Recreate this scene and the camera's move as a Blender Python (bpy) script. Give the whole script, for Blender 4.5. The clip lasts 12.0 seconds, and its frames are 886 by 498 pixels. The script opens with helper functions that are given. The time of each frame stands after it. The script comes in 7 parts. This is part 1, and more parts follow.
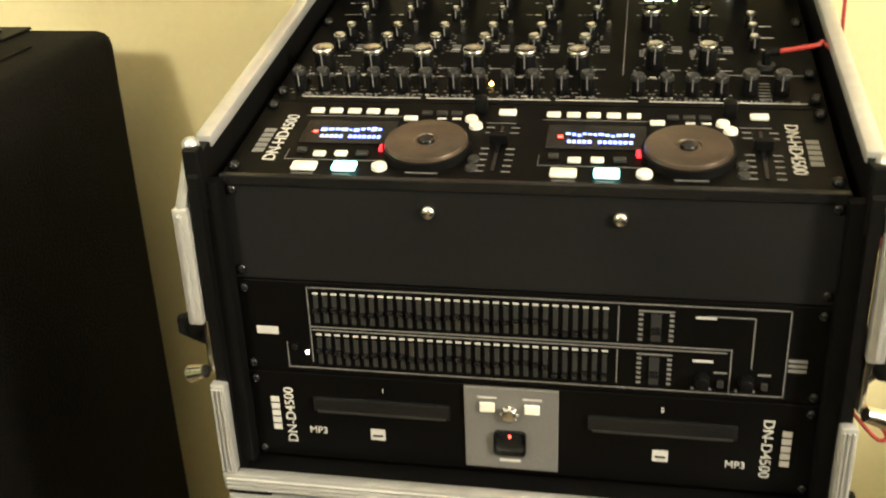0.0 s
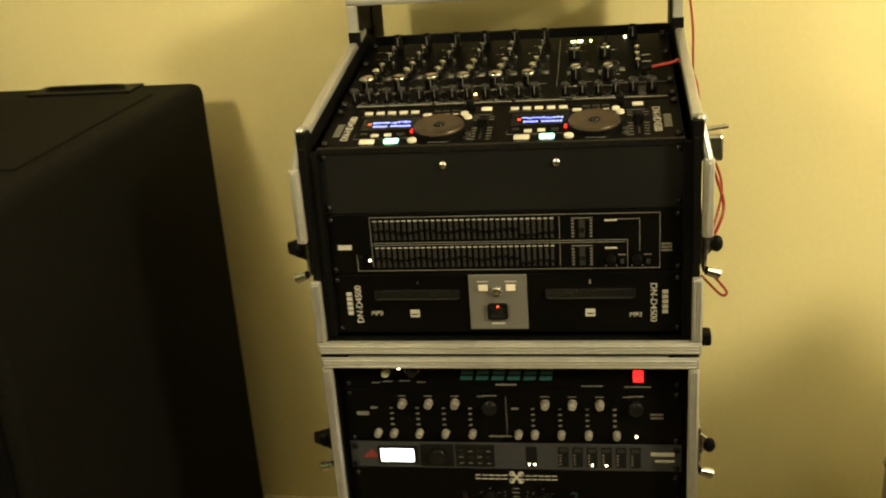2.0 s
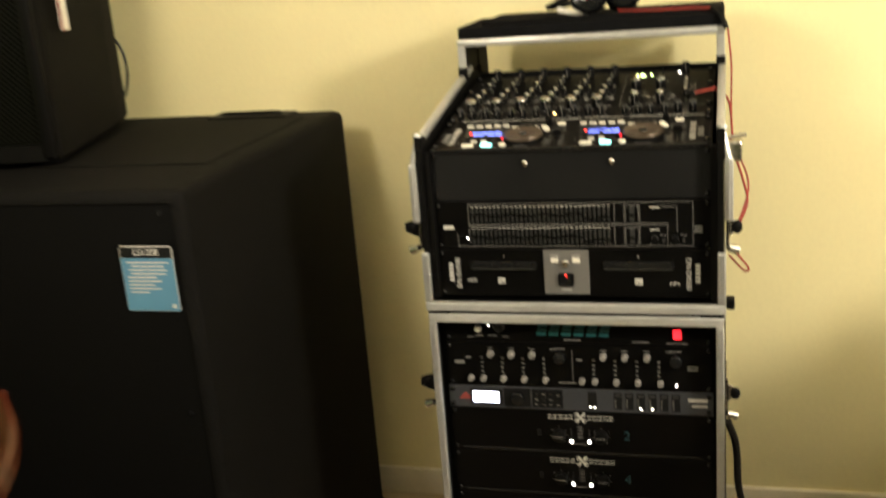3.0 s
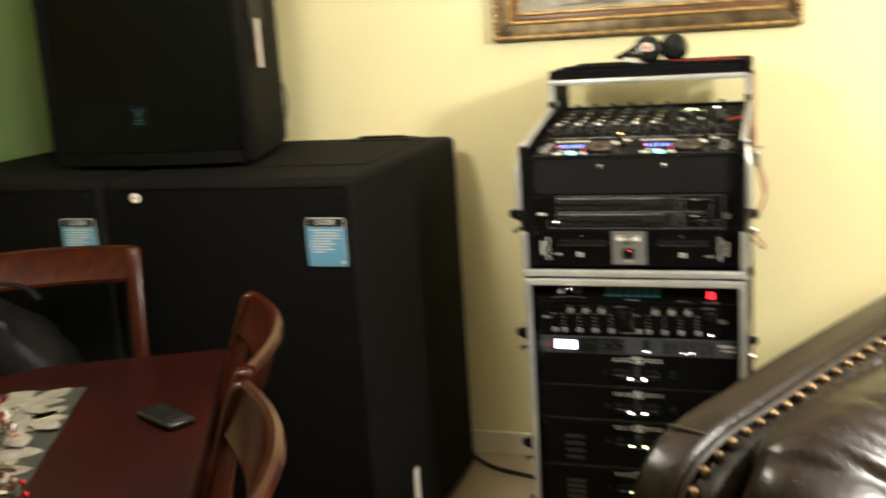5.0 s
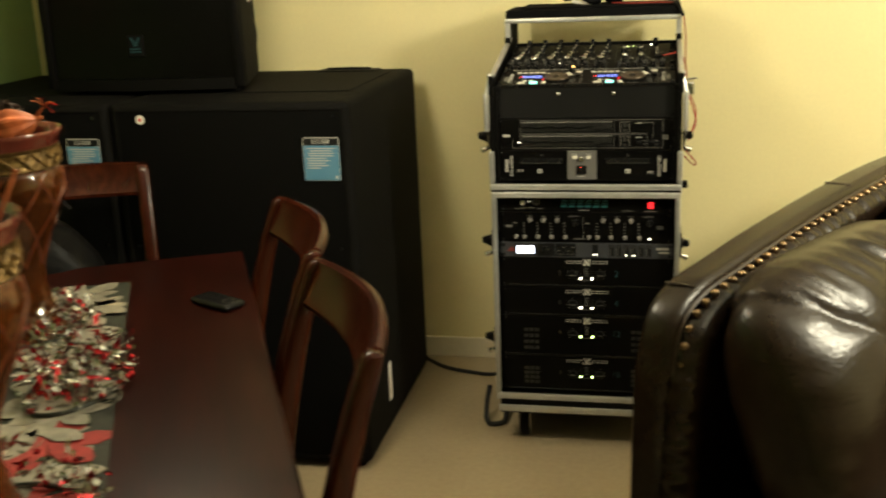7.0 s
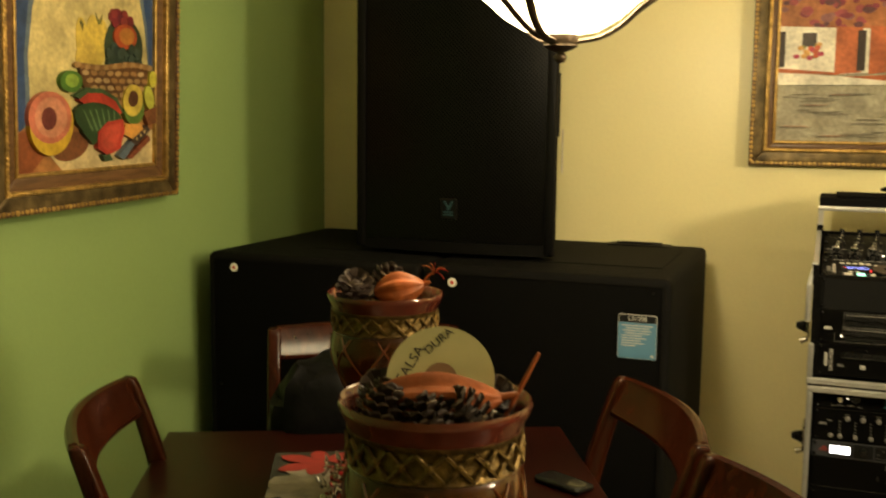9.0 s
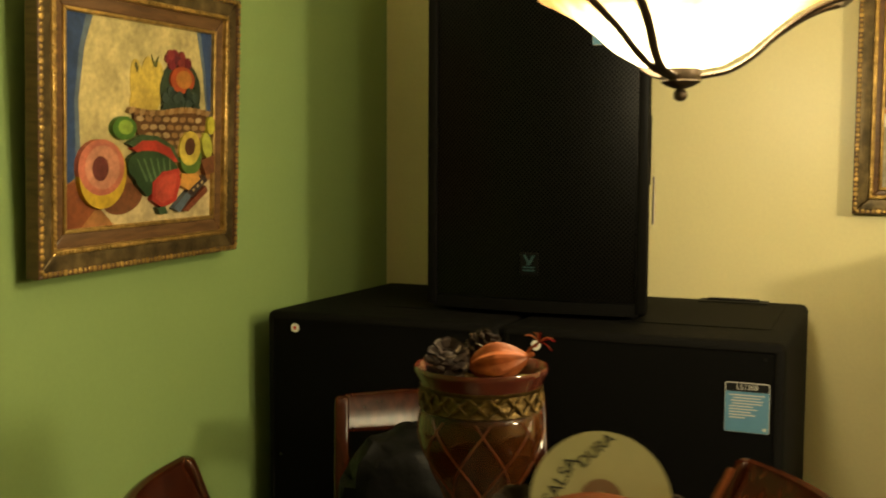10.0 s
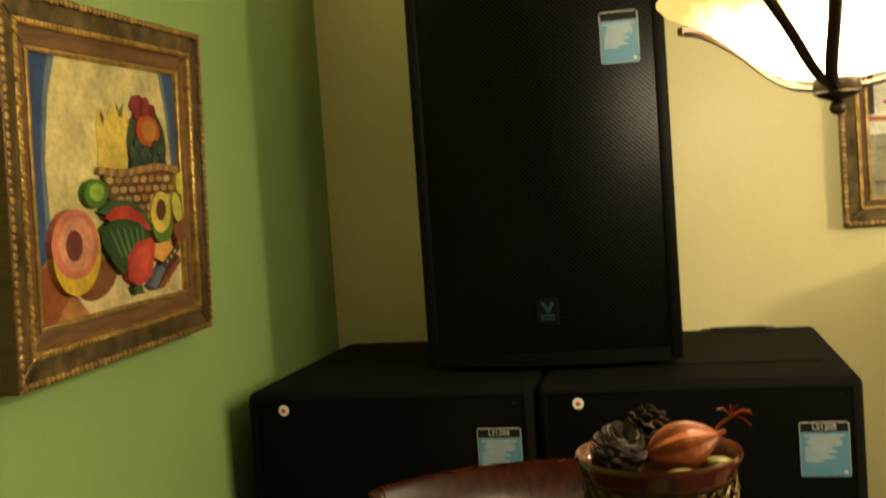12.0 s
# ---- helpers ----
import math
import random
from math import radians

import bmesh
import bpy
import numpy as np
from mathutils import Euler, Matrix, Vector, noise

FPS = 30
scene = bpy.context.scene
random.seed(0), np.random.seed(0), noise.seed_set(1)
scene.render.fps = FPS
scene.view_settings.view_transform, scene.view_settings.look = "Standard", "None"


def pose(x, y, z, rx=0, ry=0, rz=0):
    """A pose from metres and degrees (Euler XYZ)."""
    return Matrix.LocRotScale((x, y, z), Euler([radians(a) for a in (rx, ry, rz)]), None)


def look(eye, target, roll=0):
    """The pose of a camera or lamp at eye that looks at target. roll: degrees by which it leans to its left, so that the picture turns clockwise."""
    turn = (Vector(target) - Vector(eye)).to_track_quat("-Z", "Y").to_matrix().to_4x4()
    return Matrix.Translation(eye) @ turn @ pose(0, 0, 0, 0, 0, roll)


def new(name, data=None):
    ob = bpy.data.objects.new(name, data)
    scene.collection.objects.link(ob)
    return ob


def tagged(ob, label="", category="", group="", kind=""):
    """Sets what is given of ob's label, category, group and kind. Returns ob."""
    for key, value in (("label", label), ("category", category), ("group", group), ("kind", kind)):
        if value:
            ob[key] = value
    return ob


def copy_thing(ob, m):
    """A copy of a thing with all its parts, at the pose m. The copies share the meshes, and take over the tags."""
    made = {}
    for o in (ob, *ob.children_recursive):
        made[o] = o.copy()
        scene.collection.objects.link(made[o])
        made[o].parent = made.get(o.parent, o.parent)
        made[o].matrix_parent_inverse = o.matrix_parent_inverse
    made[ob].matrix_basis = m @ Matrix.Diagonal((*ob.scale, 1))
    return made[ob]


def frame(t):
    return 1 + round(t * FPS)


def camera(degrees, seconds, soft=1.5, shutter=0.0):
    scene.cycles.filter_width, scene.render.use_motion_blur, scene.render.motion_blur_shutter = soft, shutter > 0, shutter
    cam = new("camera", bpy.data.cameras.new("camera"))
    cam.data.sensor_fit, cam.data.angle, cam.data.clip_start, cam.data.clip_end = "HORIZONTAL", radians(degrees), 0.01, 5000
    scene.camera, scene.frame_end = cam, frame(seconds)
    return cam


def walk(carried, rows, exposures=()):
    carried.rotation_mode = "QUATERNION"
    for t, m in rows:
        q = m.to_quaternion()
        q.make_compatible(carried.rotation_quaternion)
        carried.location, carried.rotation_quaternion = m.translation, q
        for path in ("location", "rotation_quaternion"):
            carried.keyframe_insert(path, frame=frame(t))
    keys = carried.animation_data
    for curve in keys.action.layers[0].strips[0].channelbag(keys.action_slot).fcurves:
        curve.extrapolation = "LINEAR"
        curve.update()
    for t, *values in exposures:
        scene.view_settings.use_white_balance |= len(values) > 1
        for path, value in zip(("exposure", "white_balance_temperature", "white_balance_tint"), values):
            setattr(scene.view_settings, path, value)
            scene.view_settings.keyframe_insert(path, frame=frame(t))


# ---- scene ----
cam = camera(46.1, 12.0, soft=1.95, shutter=0.5)
EXPOSURES = [(0.0, 1.84, 5900, 14), (0.5, 1.90, 5900, 13), (1.0, 1.68, 5900, 14), (1.55, 1.46, 5900, 14), (1.75, 1.2, 7400, 4), (2.0, 1.05, 7700, 3), (2.2, 1.40, 6100, 16), (3.2, 1.4, 6000, 16), (4.8, 1.80, 5500, 17), (5.1, 1.6, 5500, 16), (5.6, 0.88, 9500, -4), (6.0, 0.80, 9500, -4), (6.6, 0.84, 9500, -4), (7.1, 1.17, 6000, 11), (7.5, 1.32, 6200, 18), (9.5, 0.80, 8100, 6), (12.0, 0.84, 7500, 5)]
PATH = [
    (0, (-0.001, 0.111, 1.358), (-0.354, 1.894, 0.524), -2.3),
    (0.5, (0.033, 0.036, 1.362), (-0.357, 1.822, 0.55), -4.5),
    (1, (0.009, -0.108, 1.377), (-0.342, 1.714, 0.629), -5.7),
    (1.5, (-0.012, -0.349, 1.395), (-0.205, 1.481, 0.612), -1.0),
    (2, (0.053, -0.460, 1.419), (-0.256, 1.389, 0.722), -4.2),
    (2.5, (0.162, -0.616, 1.412), (-0.338, 1.201, 0.741), -6.0),
    (3, (0.184, -0.885, 1.421), (-0.348, 0.958, 0.856), -4.7),
    (3.2, (0.191, -0.981, 1.423), (-0.364, 0.877, 0.933), -3.1),
    (4.8, (0.308, -1.508, 1.419), (-0.464, 0.294, 1.021), -3.0),
    (5, (0.268, -1.582, 1.405), (-0.363, 0.267, 0.976), -3.8),
    (5.5, (0.198, -1.732, 1.43), (-0.103, 0.197, 0.998), -2.1),
    (6, (0.179, -1.778, 1.434), (-0.08, 0.136, 0.918), -2.5),
    (6.5, (0.164, -1.874, 1.419), (-0.133, 0.036, 0.905), -2.2),
    (7, (0.106, -2.006, 1.426), (-0.292, -0.123, 0.88), -2.4),
    (7.5, (-0.065, -2.101, 1.446), (-0.519, -0.184, 1.102), -3.2),
    (7.7, (-0.128, -2.133, 1.451), (-0.617, -0.217, 1.154), -2.7),
    (9.3, (-0.345, -1.977, 1.46), (-1.086, -0.13, 1.268), -0.0),
    (9.5, (-0.372, -1.911, 1.46), (-1.15, -0.074, 1.318), -1.0),
    (10, (-0.497, -1.849, 1.459), (-1.268, -0.01, 1.305), 0.3),
    (10.5, (-0.726, -1.859, 1.472), (-1.297, 0.05, 1.307), -1.9),
    (11, (-0.866, -1.836, 1.481), (-1.488, 0.063, 1.386), 0.8),
    (11.5, (-0.963, -1.714, 1.489), (-1.509, 0.209, 1.48), -1.2),
    (12, (-1.034, -1.672, 1.494), (-1.478, 0.276, 1.396), -4.0),
]
walk(cam, [(t, look(eye, target, roll)) for t, eye, target, roll in PATH], EXPOSURES)

# ---- light ----
world = bpy.data.worlds.new("world")
scene.world = world
world.use_nodes = True
world.node_tree.nodes["Background"].inputs["Color"].default_value = (1.0, 0.86, 0.62, 1)
world.node_tree.nodes["Background"].inputs["Strength"].default_value = 0.008


def lamp(name, place, watts, colour, radius):
    data = bpy.data.lights.new(name, "POINT")
    data.energy, data.color, data.shadow_soft_size = watts, colour, radius
    ob = new(name, data)
    ob.location = place
    return ob


LAMP = Vector((-0.806, -0.106, 1.571))          # lowest tip of the pendant lamp
lamp("bulb", LAMP + Vector((0, 0, 0.17)), 14, (1.0, 0.90, 0.66), 0.08)
lamp("room_light", (2.0, -0.45, 1.95), 100, (1.0, 0.90, 0.66), 0.18)


# ---- materials ----
def material(name, colour, rough=0.5, metal=0.0, grain=0.0, scale=40.0, blot=0.0, blot_scale=3.0, bump=0.0, bump_scale=None,
             coat=0.0, spec=0.5, transmission=0.0, vary=0.0, ior=1.45):
    """A principled surface with fine grain, large blotches, relief and a little change from piece to piece."""
    m = bpy.data.materials.new(name)
    m.use_nodes = True
    n, k = m.node_tree.nodes, m.node_tree.links
    p = n["Principled BSDF"]
    p.inputs["Roughness"].default_value, p.inputs["Metallic"].default_value = rough, metal
    p.inputs["Specular IOR Level"].default_value, p.inputs["Coat Weight"].default_value = spec, coat
    p.inputs["Transmission Weight"].default_value, p.inputs["IOR"].default_value = transmission, ior
    co = n.new("ShaderNodeTexCoord")
    last = n.new("ShaderNodeRGB")
    last.outputs[0].default_value = (*colour, 1)
    out = last.outputs[0]
    for amount, size in ((grain, scale), (blot, blot_scale)):
        if amount:
            t = n.new("ShaderNodeTexNoise")
            t.inputs["Scale"].default_value, t.inputs["Detail"].default_value = size, 6
            k.new(co.outputs["Object"], t.inputs["Vector"])
            r = n.new("ShaderNodeMapRange")
            r.inputs["From Min"].default_value, r.inputs["From Max"].default_value = 0.3, 0.7
            r.inputs["To Min"].default_value, r.inputs["To Max"].default_value = 1 - amount, 1 + amount
            k.new(t.outputs["Fac"], r.inputs["Value"])
            x = n.new("ShaderNodeVectorMath")
            x.operation = "SCALE"
            k.new(out, x.inputs[0])
            k.new(r.outputs[0], x.inputs["Scale"])
            out = x.outputs[0]
    if vary:
        info = n.new("ShaderNodeObjectInfo")
        r = n.new("ShaderNodeMapRange")
        r.inputs["To Min"].default_value, r.inputs["To Max"].default_value = 1 - vary, 1 + vary
        k.new(info.outputs["Random"], r.inputs["Value"])
        x = n.new("ShaderNodeVectorMath")
        x.operation = "SCALE"
        k.new(out, x.inputs[0])
        k.new(r.outputs[0], x.inputs["Scale"])
        out = x.outputs[0]
    k.new(out, p.inputs["Base Color"])
    if bump:
        t = n.new("ShaderNodeTexNoise")
        t.inputs["Scale"].default_value, t.inputs["Detail"].default_value = bump_scale or scale, 5
        k.new(co.outputs["Object"], t.inputs["Vector"])
        b = n.new("ShaderNodeBump")
        b.inputs["Strength"].default_value, b.inputs["Distance"].default_value = bump, 0.004
        k.new(t.outputs["Fac"], b.inputs["Height"])
        k.new(b.outputs[0], p.inputs["Normal"])
    return m


def glowing(name, colour, strength):
    m = bpy.data.materials.new(name)
    m.use_nodes = True
    p = m.node_tree.nodes["Principled BSDF"]
    p.inputs["Base Color"].default_value = (*colour, 1)
    p.inputs["Emission Color"].default_value = (*colour, 1)
    p.inputs["Emission Strength"].default_value = strength
    return m


def wood_material(name, dark, light, rough, scale=(9, 1.2, 9), coat=0.12):
    m = bpy.data.materials.new(name)
    m.use_nodes = True
    n, k = m.node_tree.nodes, m.node_tree.links
    p = n["Principled BSDF"]
    p.inputs["Roughness"].default_value, p.inputs["Coat Weight"].default_value = rough, coat
    p.inputs["Coat Roughness"].default_value = 0.2
    co = n.new("ShaderNodeTexCoord")
    mp = n.new("ShaderNodeMapping")
    mp.inputs["Scale"].default_value = scale
    k.new(co.outputs["Object"], mp.inputs[0])
    t = n.new("ShaderNodeTexNoise")
    t.inputs["Scale"].default_value, t.inputs["Detail"].default_value, t.inputs["Distortion"].default_value = 4, 8, 0.6
    k.new(mp.outputs[0], t.inputs["Vector"])
    r = n.new("ShaderNodeValToRGB")
    r.color_ramp.elements[0].position, r.color_ramp.elements[1].position = 0.32, 0.7
    r.color_ramp.elements[0].color, r.color_ramp.elements[1].color = (*dark, 1), (*light, 1)
    k.new(t.outputs["Fac"], r.inputs[0])
    k.new(r.outputs[0], p.inputs["Base Color"])
    b = n.new("ShaderNodeBump")
    b.inputs["Strength"].default_value, b.inputs["Distance"].default_value = 0.08, 0.002
    k.new(t.outputs["Fac"], b.inputs["Height"])
    k.new(b.outputs[0], p.inputs["Normal"])
    return m


YELLOW = material("yellow_wall_paint", (0.80, 0.72, 0.40), 0.36, grain=0.02, scale=90, blot=0.035, blot_scale=1.6, bump=0.08, bump_scale=120, spec=0.5)
GREEN = material("green_wall_paint", (0.21, 0.305, 0.115), 0.5, grain=0.02, scale=90, blot=0.04, blot_scale=1.6, bump=0.10, bump_scale=120, spec=0.3)
WHITE = material("ceiling_paint", (0.82, 0.80, 0.74), 0.8, grain=0.02, blot=0.03, bump=0.1, bump_scale=150)
FLOOR = material("beige_vinyl", (0.38, 0.31, 0.205), 0.32, grain=0.06, scale=60, blot=0.08, blot_scale=2.0, bump=0.03, bump_scale=80)
DULLKEY = material("dull_grey_knob", (0.20, 0.19, 0.175), 0.35, vary=0.15)
BASE = material("baseboard_paint", (0.78, 0.72, 0.55), 0.45, grain=0.03, blot=0.05)
CARPET = material("black_textured_coating", (0.0027, 0.0024, 0.0020), 0.75, grain=0.40, scale=200, blot=0.20, blot_scale=5, bump=0.7, bump_scale=260, spec=0.12)
GRILLE = material("black_grille_cloth", (0.0027, 0.0026, 0.0024), 0.9, grain=0.25, scale=300, bump=0.3, bump_scale=600, spec=0.06)
BLACK = material("black_panel_paint", (0.007, 0.007, 0.007), 0.5, grain=0.15, scale=200, blot=0.15, blot_scale=8, bump=0.06, bump_scale=500, spec=0.2)
PANEL = material("satin_black_front", (0.0020, 0.0018, 0.0016), 0.45, grain=0.2, scale=200, blot=0.2, blot_scale=9, bump=0.05, bump_scale=500, spec=0.09)
MATT = material("matt_black_plastic", (0.0034, 0.0032, 0.0030), 0.5, grain=0.2, scale=150, spec=0.11)
GLOSS = material("glossy_black_plastic", (0.008, 0.008, 0.008), 0.18, grain=0.1, spec=0.35)
ALU = material("brushed_aluminium_edge", (0.52, 0.52, 0.50), 0.36, metal=0.6, grain=0.06, scale=70, blot=0.10, blot_scale=9, bump=0.05, bump_scale=300)
STEEL = material("nickel_steel", (0.62, 0.60, 0.56), 0.25, metal=1.0, grain=0.06, blot=0.1, blot_scale=30)
CAPS = material("satin_silver_cap", (0.50, 0.49, 0.46), 0.22, metal=1.0, grain=0.08, vary=0.12)
GREY = material("grey_plate", (0.16, 0.155, 0.145), 0.45, metal=0.3, grain=0.05, scale=300)
PRINT = material("pale_print", (0.48, 0.465, 0.43), 0.6)
DIMSLOT = material("dark_grey_slot", (0.018, 0.018, 0.017), 0.45)
DIM = material("dim_print", (0.15, 0.145, 0.135), 0.6)
KEY = material("ivory_key", (0.70, 0.67, 0.58), 0.4, vary=0.08)
JOG = material("jog_wheel_top", (0.085, 0.062, 0.044), 0.34, metal=0.5, grain=0.10, scale=200, blot=0.15, blot_scale=20)
TEALDIM = material("dim_teal_mark", (0.008, 0.036, 0.045), 0.5, grain=0.3, scale=80)
TEAL = material("teal_marker", (0.02, 0.12, 0.135), 0.5, grain=0.25, scale=60)
DIMRED = material("dull_red_badge", (0.20, 0.035, 0.03), 0.5)
RED = material("red_plastic", (0.55, 0.03, 0.02), 0.4)
LABEL = material("blue_label", (0.085, 0.215, 0.33), 0.4, grain=0.03, blot=0.05)
PAPER = material("white_paper", (0.78, 0.74, 0.66), 0.6, grain=0.03)
LEATHER = material("dark_brown_leather", (0.013, 0.0072, 0.0036), 0.27, grain=0.22, scale=60, blot=0.35, blot_scale=5, bump=0.24, bump_scale=120, spec=0.36, coat=0.0)
PIPING = material("leather_seam", (0.034, 0.023, 0.014), 0.4, grain=0.2)
NAIL = material("brass_nail_head", (0.26, 0.175, 0.10), 0.30, metal=1.0, vary=0.2)
TABLE = wood_material("cherry_table_top", (0.0085, 0.0012, 0.0007), (0.019, 0.0026, 0.0013), 0.40, (12, 1.2, 12), 0.0)
TABLE.node_tree.nodes["Principled BSDF"].inputs["Specular IOR Level"].default_value = 0.14
CHAIR = wood_material("cherry_chair_wood", (0.0165, 0.0030, 0.0013), (0.041, 0.0086, 0.0031), 0.21, (14, 14, 1.6), 0.03)
CHAIR.node_tree.nodes["Principled BSDF"].inputs["Specular IOR Level"].default_value = 0.25
BRONZE = material("antique_bronze", (0.085, 0.060, 0.042), 0.42, metal=0.7, grain=0.25, scale=50, bump=0.1)
GOLD = material("antique_gold_frame", (0.46, 0.29, 0.10), 0.36, metal=0.75, grain=0.4, scale=45, blot=0.25, blot_scale=12, bump=0.5, bump_scale=90)
DARKGOLD = material("dark_mottled_frame", (0.13, 0.09, 0.042), 0.38, metal=0.6, grain=0.55, scale=28, blot=0.4, blot_scale=9, bump=0.3, bump_scale=60)
BROWNFRAME = wood_material("brown_frame_slope", (0.075, 0.035, 0.015), (0.16, 0.08, 0.035), 0.4, (3, 20, 3))
CLOTH = material("black_cloth", (0.0045, 0.0045, 0.0048), 0.9, grain=0.3, scale=80, bump=0.4, spec=0.08)
BAGCLOTH = material("black_nylon", (0.0035, 0.0034, 0.0034), 0.42, grain=0.3, scale=60, bump=0.8, bump_scale=28, spec=0.10)
CABLE = material("black_cable", (0.012, 0.012, 0.012), 0.5)
REDWIRE = material("red_wire", (0.30, 0.026, 0.018), 0.45)


# ---- building tools ----
SHIFT = {}


def thing(name, base, label, category, group="", turn=None):
    """An Empty at the base of a thing; its parts are drawn in world metres, or in its own when turn is given (degrees)."""
    ob = new(name)
    ob.empty_display_size = 0.05
    if turn is None:
        ob.matrix_basis = Matrix.Translation(base)
        SHIFT[ob.name] = Vector(base)
    else:
        ob.matrix_basis = pose(*base, 0, 0, turn)
        SHIFT[ob.name] = Vector((0, 0, 0))
    return tagged(ob, label, category, group)


def part(name, bm, material_, parent=None, label="", xf=None, smooth=False):
    """Links a bmesh as one mesh object under a thing or a part."""
    if xf is not None:
        bm.transform(xf)
    if parent is not None:
        bm.transform(Matrix.Translation(-SHIFT[parent.name]))
    bmesh.ops.recalc_face_normals(bm, faces=bm.faces)
    me = bpy.data.meshes.new(name)
    bm.to_mesh(me)
    bm.free()
    me.materials.append(material_)
    if smooth:
        for f in me.polygons:
            f.use_smooth = True
        me.set_sharp_from_angle(angle=radians(42))
    ob = new(name, me)
    if parent is not None:
        ob.parent = parent
        SHIFT[ob.name] = SHIFT[parent.name]
    if label:
        ob["label"] = label
    return ob


def again(ob, move, parent=None):
    """Another object on the same mesh, moved."""
    o = bpy.data.objects.new(ob.name.split(".")[0], ob.data)
    scene.collection.objects.link(o)
    o.parent = parent or ob.parent
    o.matrix_basis = move @ ob.matrix_basis if isinstance(move, Matrix) else Matrix.Translation(move) @ ob.matrix_basis
    SHIFT[o.name] = SHIFT.get(ob.name, Vector((0, 0, 0)))
    return o


def structure(name, bm, material_, label, parent=None):
    ob = part(name, bm, material_, parent)
    return tagged(ob, label, kind="structure")


def box(x0, x1, y0, y1, z0, z1, bevel=0.0, seg=2, bm=None):
    bm = bm or bmesh.new()
    c = bmesh.ops.create_cube(bm, size=1)["verts"]
    for v in c:
        v.co = Vector(((x0 + x1) / 2 + v.co.x * (x1 - x0), (y0 + y1) / 2 + v.co.y * (y1 - y0), (z0 + z1) / 2 + v.co.z * (z1 - z0)))
    if bevel:
        es = list({e for v in c for e in v.link_edges})
        bmesh.ops.bevel(bm, geom=es, offset=bevel, segments=seg, affect="EDGES", profile=0.5)
    return bm


def rod(p, q, r, r2=None, seg=14, bm=None, bevel=0.0):
    bm = bm or bmesh.new()
    p, q = Vector(p), Vector(q)
    d = q - p
    m = Matrix.Translation((p + q) / 2) @ d.to_track_quat("Z", "Y").to_matrix().to_4x4()
    vs = bmesh.ops.create_cone(bm, cap_ends=True, segments=seg, radius1=r, radius2=r if r2 is None else r2, depth=d.length, matrix=m)["verts"]
    if bevel:
        es = [e for e in {e for v in vs for e in v.link_edges} if any(len(f.verts) > 4 for f in e.link_faces)]
        bmesh.ops.bevel(bm, geom=es, offset=bevel, segments=2, affect="EDGES", profile=0.5)
    return bm


def ball(c, r, bm=None, seg=12, squash=(1, 1, 1)):
    bm = bm or bmesh.new()
    bmesh.ops.create_uvsphere(bm, u_segments=seg, v_segments=max(6, seg * 2 // 3), radius=r,
                              matrix=Matrix.Translation(c) @ Matrix.Diagonal((*squash, 1)))
    return bm


def lathe(profile, c=(0, 0, 0), seg=40, bm=None):
    """Turns (radius, height) pairs round the upright through c."""
    bm = bm or bmesh.new()
    rings = []
    for r, z in profile:
        rings.append([bm.verts.new((c[0] + r * math.cos(2 * math.pi * i / seg), c[1] + r * math.sin(2 * math.pi * i / seg), c[2] + z)) for i in range(seg)])
    for a, b in zip(rings, rings[1:]):
        for i in range(seg):
            bm.faces.new((a[i], a[(i + 1) % seg], b[(i + 1) % seg], b[i]))
    return bm


def smooth_path(points, n=8):
    """Catmull-Rom points through the given ones."""
    p = [Vector(q) for q in points]
    p = [2 * p[0] - p[1]] + p + [2 * p[-1] - p[-2]]
    out = []
    for a, b, c, d in zip(p, p[1:], p[2:], p[3:]):
        for i in range(n):
            t = i / n
            out.append(0.5 * (2 * b + (c - a) * t + (2 * a - 5 * b + 4 * c - d) * t * t + (3 * b - a - 3 * c + d) * t ** 3))
    return out + [p[-2]]


def tube(points, r, seg=8, bm=None, r2=None, flat=1.0, up=(0, 0, 1)):
    """A round or flattened bar along points."""
    bm = bm or bmesh.new()
    pts = [Vector(q) for q in points]
    rings = []
    for i, p in enumerate(pts):
        d = (pts[min(i + 1, len(pts) - 1)] - pts[max(i - 1, 0)]).normalized()
        s = d.cross(Vector(up))
        s = s.normalized() if s.length > 1e-4 else d.orthogonal().normalized()
        u = s.cross(d).normalized()
        rr = r if r2 is None else r + (r2 - r) * i / (len(pts) - 1)
        rings.append([bm.verts.new(p + s * rr * math.cos(2 * math.pi * j / seg) + u * rr * flat * math.sin(2 * math.pi * j / seg)) for j in range(seg)])
    for a, b in zip(rings, rings[1:]):
        for j in range(seg):
            bm.faces.new((a[j], a[(j + 1) % seg], b[(j + 1) % seg], b[j]))
    bm.faces.new(rings[0])
    bm.faces.new(list(reversed(rings[-1])))
    return bm


def prism(outline, axis, a, b, bm=None, bevel=0.0):
    """A solid with an outline in the two other axes, from a to b along axis."""
    bm = bm or bmesh.new()

    def at(p, w):
        return {"x": (w, p[0], p[1]), "y": (p[0], w, p[1]), "z": (p[0], p[1], w)}[axis]
    r = [[bm.verts.new(at(p, w)) for p in outline] for w in (a, b)]
    fs = [bm.faces.new(r[0]), bm.faces.new(list(reversed(r[1])))]
    for i in range(len(outline)):
        j = (i + 1) % len(outline)
        fs.append(bm.faces.new((r[0][j], r[0][i], r[1][i], r[1][j])))
    if bevel:
        bmesh.ops.recalc_face_normals(bm, faces=fs)
        bmesh.ops.bevel(bm, geom=list({e for f in fs for e in f.edges}), offset=bevel, segments=2, affect="EDGES", profile=0.5)
    return bm


